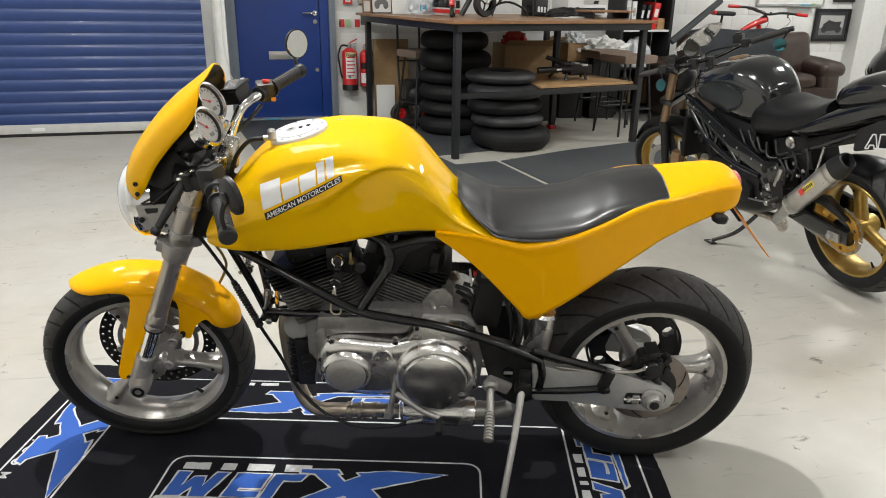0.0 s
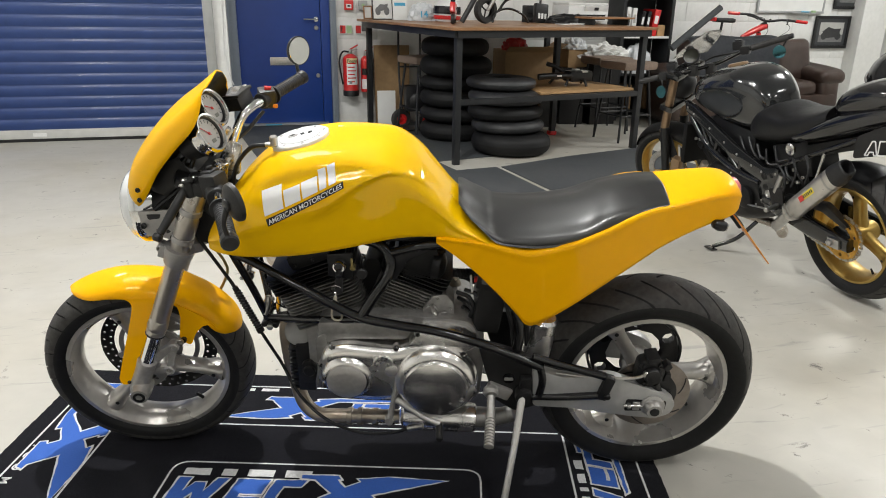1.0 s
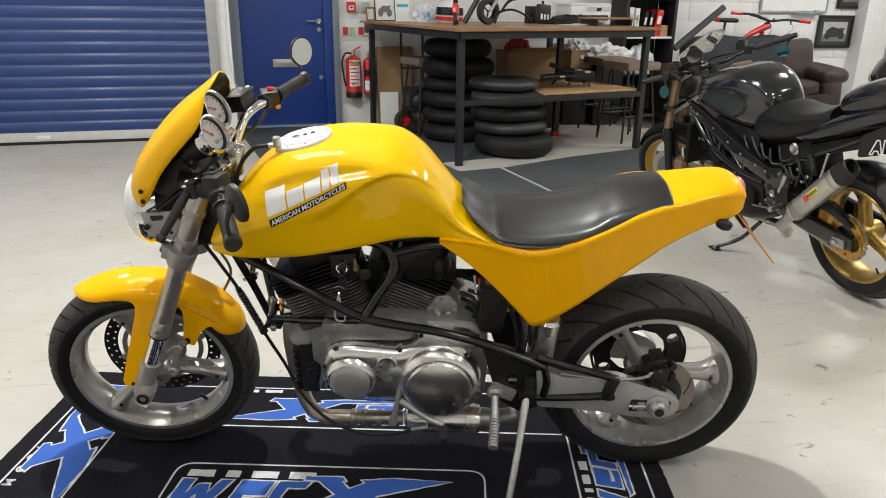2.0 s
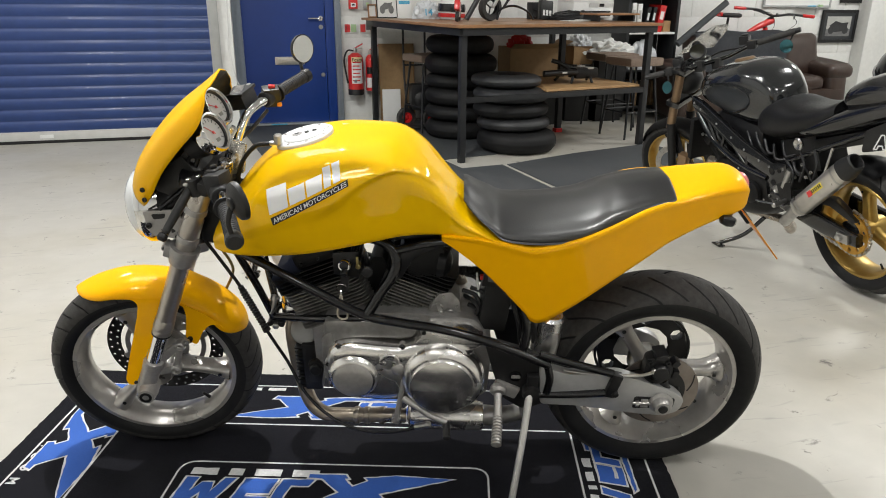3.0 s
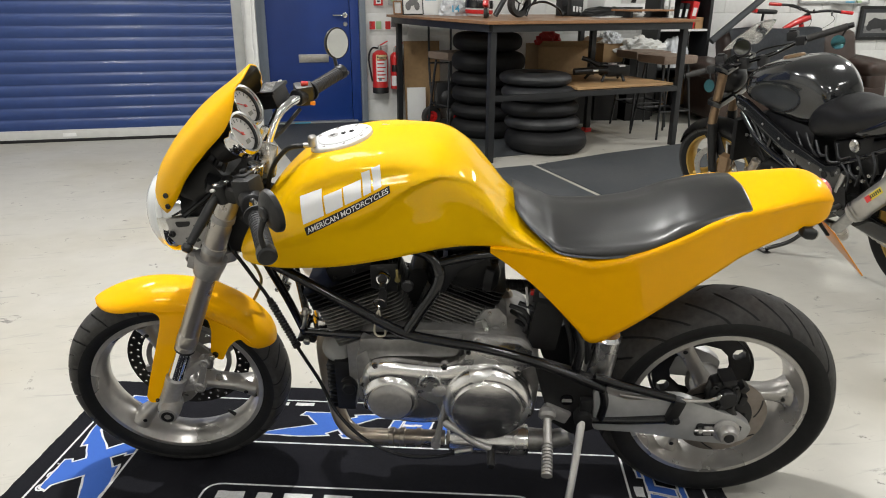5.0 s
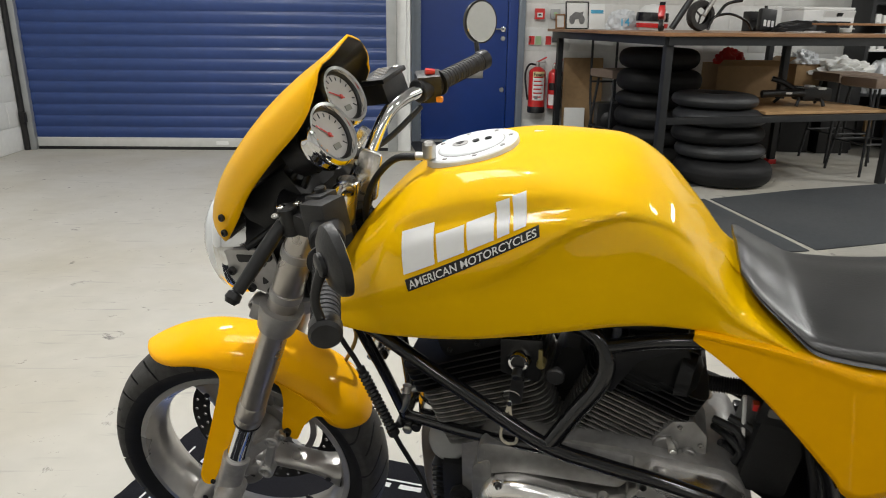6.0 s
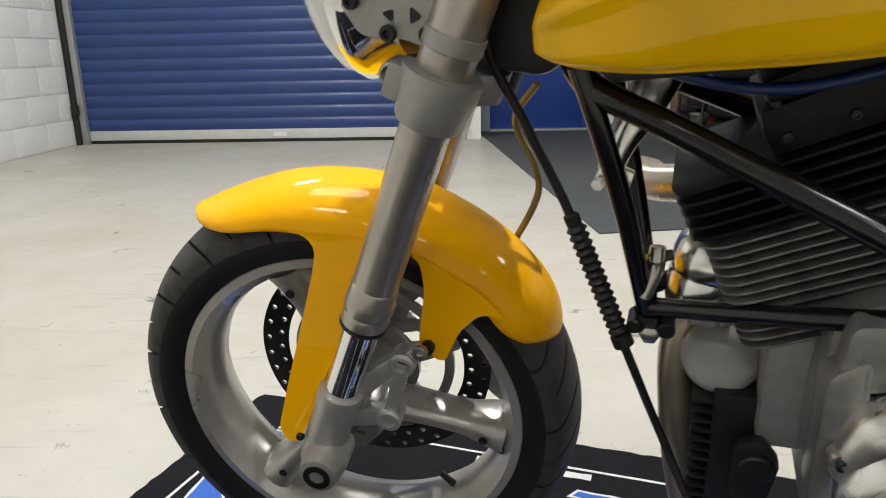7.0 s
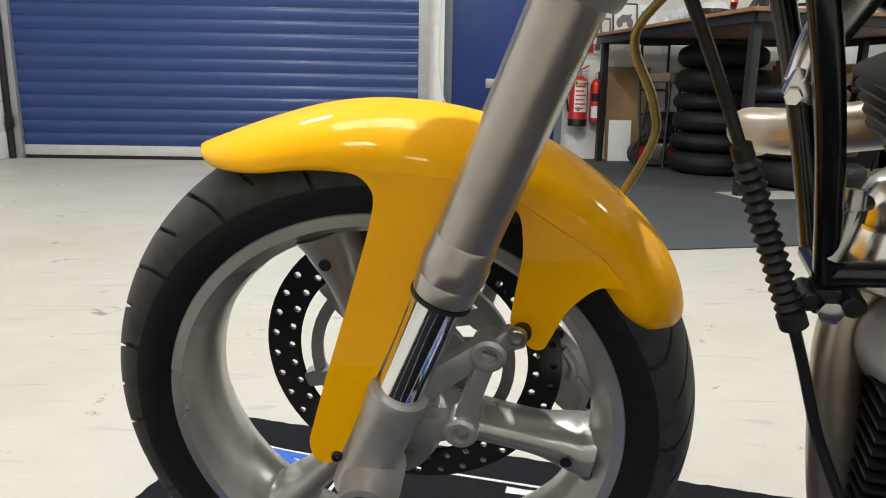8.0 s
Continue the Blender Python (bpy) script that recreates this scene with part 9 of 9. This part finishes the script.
for n, (x0, shape) in enumerate(((0.905, LETTER_A), (0.972, LETTER_B))):
    pts = [(x0 + 0.070 * u + 0.010 * v, 0.748 + 0.062 * v + 0.18 * (x0 - 0.905 + 0.070 * u)) for u, v in shape]
    part("white_outline", join(*[plate_bm([(p[0] - d.y, p[1] + d.x), (q[0] - d.y, q[1] + d.x), (q[0] + d.y, q[1] - d.x), (p[0] + d.y, p[1] - d.x)], -0.1196 - 0.0002 * (k % 2), -0.1175) for k, (p, q, d) in enumerate((p, q, Vector((q[0] - p[0], q[1] - p[1])).normalized() * 0.0028) for p, q in zip(pts, pts[1:] + pts[:1]))]), WHITE, black_bike, "white outline lettering shape")

# frame, engine, swing arm
for s in (-1, 1):
    spar = part("frame_spar", plate_bm(round_poly([(-0.40, 0.815), (-0.30, 0.79), (0.06, 0.635), (0.30, 0.56), (0.40, 0.58), (0.42, 0.50), (0.36, 0.36), (0.26, 0.36), (0.24, 0.48), (0.10, 0.52), (0.0, 0.56), (-0.34, 0.725), (-0.40, 0.745)], 0.02), s * 0.130 - 0.014, s * 0.130 + 0.014, None, 0.011), BLACK_FRAME, black_bike, "black welded frame beam")
    part("lower_beam", tube_bm([(-0.36, s * 0.125, 0.715), (-0.20, s * 0.135, 0.585), (0.04, s * 0.14, 0.50), (0.26, s * 0.135, 0.47)], 0.019, 14), BLACK_FRAME, black_bike)
    for a, b in [((-0.26, 0.70), (-0.17, 0.565)), ((-0.10, 0.645), (-0.13, 0.55)), ((-0.08, 0.63), (0.08, 0.50)), ((0.10, 0.58), (0.09, 0.50))]:
        part("frame_web", tube_bm([(a[0], s * 0.13, a[1]), (b[0], s * 0.137, b[1])], 0.012, 12), BLACK_FRAME, black_bike)
    # dark discs on the solid beam stand in for the frame's shaded holes
    for x, z, r in [(0.30, 0.515, 0.018), (0.31, 0.46, 0.016), (0.30, 0.405, 0.012), (0.355, 0.53, 0.012)]:
        part("frame_hole_disc", lathe_bm([(r, 0), (r, 0.002), (r * 0.7, 0.0005)], (x, s * 0.1442, z), (0, s, 0), 18), DARK_CASE, spar)
    part("pivot_bolt", lathe_bm([(0.020, 0), (0.020, 0.008), (0.012, 0.010), (0.008, 0.004)], (0.335, s * 0.144, 0.43), (0, s, 0), 20), STEEL, spar)
    for x, z in ((-0.37, 0.775), (-0.31, 0.745), (-0.16, 0.685), (-0.03, 0.63), (0.08, 0.585), (0.20, 0.55), (0.28, 0.535), (0.385, 0.545), (0.40, 0.48), (0.28, 0.38), (0.345, 0.38)):
        part("frame_bolt", bolt_bm((x, s * 0.143, z), (0, s, 0), 0.0062, 0.005), CLAMP, spar)
    part("subframe_tube", tube_bm([(0.36, s * 0.11, 0.57), (0.55, s * 0.115, 0.66), (0.85, s * 0.10, 0.80)], 0.013, 12), BLACK_FRAME, black_bike)
    part("swing_arm", moved(body_bm([(0.30, 0.345, 0.415, 0.022, 0.5), (0.45, 0.315, 0.405, 0.024, 0.5), (0.65, 0.285, 0.375, 0.023, 0.5), (0.86, 0.285, 0.345, 0.021, 0.5)], 20, 4, 4), Matrix.Translation((0, s * 0.125, 0))), BLACK_FRAME, black_bike, "black box swing arm")
    part("chain_adjuster", box_bm((0.79, s * 0.152, 0.315), (0.07, 0.012, 0.045), 0.003), STEEL, black_bike)
    part("axle_nut", lathe_bm([(0.016, 0), (0.016, 0.014), (0.008, 0.018)], (0.775, s * 0.156, 0.315), (0, s, 0), 6), STEEL, black_bike)
    part("footpeg_plate", plate_bm(round_poly([(0.36, 0.47), (0.46, 0.50), (0.47, 0.40), (0.40, 0.36)], 0.015), s * 0.16 - 0.004, s * 0.16 + 0.004), DARK_CASE, black_bike)
    part("footpeg", cyl_bm((0.43, s * 0.165, 0.40), (0.45, s * 0.25, 0.40), 0.012, seg=14), STEEL, black_bike)
part("gear_lever", tube_bm([(0.42, -0.17, 0.37), (0.26, -0.175, 0.35), (0.20, -0.175, 0.345)], 0.005, 8), STEEL, black_bike)
part("crankcase", body_bm([(-0.25, 0.24, 0.44, 0.14, 0.5), (-0.15, 0.20, 0.50, 0.165, 0.5), (0.05, 0.20, 0.51, 0.17, 0.5), (0.22, 0.24, 0.50, 0.15, 0.5), (0.32, 0.30, 0.46, 0.12, 0.5)], 28, 3.5), DARK_CASE, black_bike, "dark grey crankcase")
part("alternator_cover", lathe_bm([(0.095, 0), (0.095, 0.02), (0.075, 0.035), (0.03, 0.038)], (-0.06, -0.165, 0.35), (0, -1, 0), 36), ENGINE, black_bike)
part("sprocket_cover", lathe_bm([(0.06, 0), (0.06, 0.02), (0.045, 0.03), (0.01, 0.03)], (0.17, -0.155, 0.375), (0, -1, 0), 30), ENGINE, black_bike)
for at, tilt in (((-0.18, 0, 0.46), -52), ((0.04, 0, 0.50), 20)):
    m = Matrix.Translation(at) @ Matrix.Rotation(radians(tilt), 4, "Y")
    part("cylinder_block", moved(box_bm((0, 0, 0.07), (0.13, 0.16, 0.18), 0.015), m), ENGINE, black_bike)
    part("head_cover", moved(box_bm((0, 0, 0.185), (0.12, 0.19, 0.06), 0.02), m), DARK_CASE, black_bike)
part("radiator", box_bm((-0.42, 0, 0.55), (0.035, 0.30, 0.26), 0.006, (0, 14, 0)), ENGINE, black_bike)
part("header_pipe", tube_bm([(-0.36, -0.05, 0.42), (-0.42, -0.06, 0.30), (-0.34, -0.04, 0.20), (-0.10, 0.0, 0.165), (0.20, 0.02, 0.17), (0.36, -0.08, 0.20), (0.46, -0.19, 0.31)], 0.024, 16), EXHAUST, black_bike, "stained steel header pipe")
part("link_pipe", tube_bm([(0.455, -0.19, 0.305), (0.50, -0.20, 0.345), (0.585, -0.205, 0.43)], [0.027, 0.026, 0.030], 20), STEEL, black_bike, "bright link pipe")
a, b = Vector((0.56, -0.205, 0.405)), Vector((0.865, -0.215, 0.672))
can = part("silencer", loft_bm([[a.lerp(b, u) + r * (math.copysign(abs(math.cos(t)) ** 0.75, math.cos(t)) * Vector((0, 0.85, 0)) + math.copysign(abs(math.sin(t)) ** 0.75, math.sin(t)) * Vector((-0.66, 0, 0.75))) for t in (2 * math.pi * k / 32 for k in range(32))] for u, r in ((0, 0.032), (0.03, 0.043), (0.06, 0.046), (0.9, 0.048), (1.0, 0.048))], True, True), TITANIUM, black_bike, "titanium oval silencer")
for u in (0.10, 0.16, 0.90):
    c = a.lerp(b, u)
    part("band", loft_bm([[c + q * (b - a).normalized() + 0.0495 * (math.copysign(abs(math.cos(t)) ** 0.75, math.cos(t)) * Vector((0, 0.85, 0)) + math.copysign(abs(math.sin(t)) ** 0.75, math.sin(t)) * Vector((-0.66, 0, 0.75))) for t in (2 * math.pi * k / 32 for k in range(32))] for q in (-0.006, 0.006)], True), STEEL, can)
c = b
part("end_cap", loft_bm([[c + q * (b - a).normalized() + r * (math.copysign(abs(math.cos(t)) ** 0.75, math.cos(t)) * Vector((0, 0.85, 0)) + math.copysign(abs(math.sin(t)) ** 0.75, math.sin(t)) * Vector((-0.66, 0, 0.75))) for t in (2 * math.pi * k / 32 for k in range(32))] for q, r in ((-0.004, 0.0505), (0.02, 0.049), (0.075, 0.038), (0.08, 0.031), (0.06, 0.025), (0.03, 0.02))], True, True), PLASTIC, can, "dark carbon end cap")
lab = Matrix.Translation(a.lerp(b, 0.55) + Vector((0, -0.0425, 0))) @ Matrix.Rotation(radians(-41), 4, "Y")
part("label_patch", moved(box_bm((0.02, 0, 0.002), (0.075, 0.003, 0.026), 0), lab), PLAIN_YELLOW, can, "yellow label patch")
part("label_patch", moved(box_bm((-0.034, -0.0005, 0.002), (0.030, 0.003, 0.026), 0), lab), RED, can, "red label patch")
for k in range(6):
    part("dark_bar", moved(box_bm((-0.012 + 0.0125 * k, -0.002, 0.002), (0.007, 0.002, 0.015), 0), lab), TONES[2], can)
part("silencer_hanger", tube_bm([(0.64, -0.165, 0.52), (0.66, -0.14, 0.60), (0.68, -0.12, 0.71)], 0.007, 10), STEEL, black_bike)
hugger = []
for i in range(20):
    phi = radians(168 - 100 * i / 19)
    hugger.append([(RW2.x + 0.335 * math.cos(phi) - 0.03 * t * t * math.cos(phi), 0.098 * t, RW2.z + 0.335 * math.sin(phi) - 0.035 * t * t * math.sin(phi)) for t in (k / 6 - 1 for k in range(13))])
bm = loft_bm(hugger)
bmesh.ops.solidify(bm, geom=bm.faces[:], thickness=0.003)
part("tyre_hugger", bm, SATIN, black_bike, "black rear tyre hugger")
part("chain_guard", plate_bm(round_poly([(0.42, 0.445), (0.70, 0.475), (0.84, 0.40), (0.82, 0.385), (0.68, 0.43), (0.42, 0.415)], 0.012), -0.128, -0.092, None, 0.004), SATIN, black_bike)
part("shock", tube_bm([(0.36, 0, 0.62), (0.42, 0, 0.42)], 0.03, 18), SATIN, black_bike)
stand2 = part("side_stand", tube_bm([(0.22, -0.13, 0.235), (0.14, -0.20, 0.13), (0.05, -0.285, 0.075)], 0.011, 12), BLACK_FRAME, black_bike)
part("stand_pad", moved(box_bm((0, 0, 0), (0.07, 0.04, 0.008), 0.003), pose(0.045, -0.295, 0.066) @ pose(0, 0, 0, -11)), BLACK_FRAME, stand2)
part("tail_lamp", box_bm((1.17, 0, 0.955), (0.05, 0.10, 0.04), 0.012), PINK, black_bike)
part("plate_holder", moved(box_bm((0, 0, 0), (0.012, 0.16, 0.22), 0.004), pose(1.16, 0, 0.83, 0, -25)), PLASTIC, black_bike)

# wiring, hoses and boxes packed under tank and seat
part("air_box", box_bm((-0.02, 0, 0.66), (0.38, 0.20, 0.14), 0.03, (0, 6, 0)), SATIN, black_bike)
part("battery_box", box_bm((0.42, 0, 0.61), (0.26, 0.16, 0.17), 0.02, (0, -14, 0)), SATIN, black_bike)
part("under_tray", box_bm((0.70, 0, 0.735), (0.42, 0.16, 0.06), 0.015, (0, -18, 0)), SATIN, black_bike)
rng = random.Random(17)
for k in range(12):
    x = -0.30 + 0.07 * k
    z = 0.60 + 0.08 * rng.random()
    part("hose", tube_bm([(x, -0.10, z), (x + 0.06, -0.118 - 0.02 * rng.random(), z - 0.05), (x + 0.10, -0.11, z - 0.12 * rng.random() - 0.04)], rng.uniform(0.004, 0.008), 8), PLASTIC if k % 4 else DARK_CASE, black_bike)
for k in range(14):
    x, z = rng.uniform(-0.22, 0.30), rng.uniform(0.26, 0.52)
    part("case_bolt", bolt_bm((x, -0.172 if x < 0.1 else -0.158, z * 0.8 + 0.08), (0, -1, 0), 0.0055, 0.005), CLAMP, black_bike)
for k, (x, y, z) in enumerate([(0.52, -0.14, 0.60), (0.56, -0.15, 0.55), (0.60, -0.155, 0.585), (0.48, -0.15, 0.53), (-0.33, -0.12, 0.66), (-0.27, -0.13, 0.60), (-0.36, -0.10, 0.58)]):
    part("bracket_bolt", bolt_bm((x, y, z), (0, -1, 0.1), 0.009, 0.012), STEEL, black_bike)
part("rear_reservoir", tube_bm([(0.40, -0.15, 0.46), (0.445, -0.15, 0.56)], 0.017, 16), STEEL, black_bike, "bright shock reservoir")
for pts in ([(0.42, -0.15, 0.60), (0.48, -0.165, 0.56), (0.47, -0.16, 0.50), (0.43, -0.15, 0.44)], [(0.50, -0.14, 0.66), (0.55, -0.16, 0.60), (0.52, -0.16, 0.52)], [(0.58, -0.13, 0.68), (0.62, -0.15, 0.62), (0.60, -0.15, 0.55)]):
    part("hose", tube_bm(pts, 0.006, 8), PLASTIC, black_bike)
part("lock_cylinder", lathe_bm([(0.028, 0), (0.030, 0.01), (0.022, 0.016), (0.012, 0.012)], (0.50, -0.145, 0.70), (0, -1, 0), 24), STEEL, black_bike)

# ---- another dark motorcycle at the edge of the room ----
far_bike = thing("sports_motorcycle", "dark faired motorcycle with a clear headlight by the wall", "motorcycle", pose(6.40, 5.69, 0, 0, 0, 12))
part("fairing", body_bm([(-0.56, 0.60, 0.66, 0.03, 0.5), (-0.50, 0.52, 0.76, 0.12, 0.5), (-0.36, 0.48, 0.88, 0.19, 0.5), (-0.16, 0.45, 0.98, 0.22, 0.5), (0.06, 0.42, 1.02, 0.22, 0.5), (0.25, 0.45, 0.96, 0.18, 0.5)], 28, 2.4), BLACK_GLOSS, far_bike, "gloss black fairing", 60)
part("headlight", body_bm([(-0.555, 0.62, 0.655, 0.035, 0.5), (-0.50, 0.60, 0.70, 0.13, 0.5), (-0.40, 0.63, 0.755, 0.197, 0.5), (-0.32, 0.68, 0.77, 0.203, 0.5)], 24, 2.4), material("clear_lamp", (0.45, 0.45, 0.46), 0.1, 0.2, 0.1, 20, coat=1.0), far_bike, "clear swept headlight", 60)
part("fuel_tank", body_bm([(0.15, 0.75, 0.95, 0.10, 0.5), (0.30, 0.74, 1.02, 0.16, 0.5), (0.55, 0.74, 0.99, 0.15, 0.5), (0.70, 0.76, 0.86, 0.08, 0.5)], 24, 2.4), BLACK_GLOSS, far_bike)
part("seat", body_bm([(0.60, 0.74, 0.80, 0.08, 0.5), (0.80, 0.74, 0.84, 0.14, 0.5), (1.10, 0.84, 0.93, 0.12, 0.5), (1.25, 0.90, 0.94, 0.05, 0.5)], 20, 2.4), SATIN, far_bike)
part("engine", box_bm((0.28, 0, 0.48), (0.55, 0.30, 0.46), 0.05), ENGINE, far_bike)
for x in (-0.42, 0.98):
    w = part("wheel", lathe_bm([(0.20, -0.05), (0.27, -0.06), (0.305, -0.03), (0.31, 0.0), (0.305, 0.03), (0.27, 0.06), (0.20, 0.05)], (x, 0, 0.31), (0, 1, 0), 40, False), RUBBER, far_bike)
    part("rim", lathe_bm([(0.02, -0.02), (0.19, -0.03), (0.205, -0.05), (0.205, 0.05), (0.19, 0.03), (0.02, 0.02)], (x, 0, 0.31), (0, 1, 0), 32), SATIN, w)
part("swing_arm", bar_bm((0.45, -0.09, 0.36), (0.98, -0.09, 0.33), 0.03, 0.06), SATIN, far_bike)
for s in (-0.09, 0.09):
    part("fork_leg", tube_bm([(-0.42, s, 0.31), (-0.20, s, 0.80)], 0.024, 14), SATIN, far_bike)

# ---- lettering and marks on the yellow tank ----
from mathutils.bvhtree import BVHTree

tank_probe = BVHTree.FromPolygons([v.co for v in tank.data.vertices], [tuple(p.vertices) for p in tank.data.polygons])


def on_tank(u, v, lift):
    """A point of the decal field, laid on the tank's near side; u runs 0..1 along it and v 0..1 up it."""
    c = [Vector((-0.266, 0.852)), Vector((-0.085, 0.950)), Vector((-0.095, 1.004)), Vector((-0.280, 0.928))]
    p = c[0].lerp(c[1], u).lerp(c[3].lerp(c[2], u), v)
    hit, normal, _, _ = tank_probe.ray_cast(Vector((p.x, -0.6, p.y)), Vector((0, 1, 0)))
    if hit is None:
        hit, normal = Vector((p.x, -0.12, p.y)), Vector((0, -1, 0))
    if normal.y > 0:
        normal = -normal
    return hit + normal * lift


def decal(name, poly, lift, mat, label=""):
    """A thin film cut to an outline and laid over the tank."""
    a, b, c, d = [Vector(p) for p in poly]
    flat_bm = loft_bm([[on_tank(*a.lerp(b, i / 14).lerp(d.lerp(c, i / 14), j / 12), lift) for j in range(13)] for i in range(15)])
    return part(name, flat_bm, mat, tank, label, 180)


# plain white blocks stand for the mark
for u0, u1, v1 in ((0.0, 0.25, 0.99), (0.275, 0.475, 0.80), (0.50, 0.69, 0.80), (0.715, 0.80, 0.98), (0.83, 0.915, 0.98)):
    poly = [(u0, 0.34), (u1, 0.335), (u1 + 0.01, v1), (u0, v1 + 0.01)]
    decal("logo_block", poly, 0.0022, WHITE, "white logo block")
decal("lettering_strip", [(0.0, 0.0), (1.0, 0.0), (1.0, 0.25), (0.0, 0.25)], 0.0012, SATIN, "black lettering strip")
words = text_bm("AMERICAN MOTORCYCLES", 1.0, 0.0, Matrix())
us, vs = [w.co.x for w in words.verts], [w.co.y for w in words.verts]
bmesh.ops.triangulate(words, faces=words.faces[:])
for w in words.verts:
    w.co = on_tank(0.02 + 0.96 * (w.co.x - min(us)) / (max(us) - min(us)), 0.04 + 0.17 * (w.co.y - min(vs)) / (max(vs) - min(vs)), 0.0019)
part("lettering", words, WHITE, tank, "white printed words", 180)

# ---- white letters along the left band of the printed mat ----
DOWN_BAND = Matrix(((0, 1, 0, 0), (1, 0, 0, 0), (0, 0, 1, 0), (0, 0, 0, 1)))
for letter, d in ((".", 0.118), ("C", 0.164), ("O", 0.222), ("M", 0.284)):
    part("letter", text_bm(letter, 0.040, 0.0008, MAT_POSE @ Matrix.Translation((-0.660, d, PRINT_Z)) @ DOWN_BAND), MAT_WHITE, display_mat, "white printed letter")
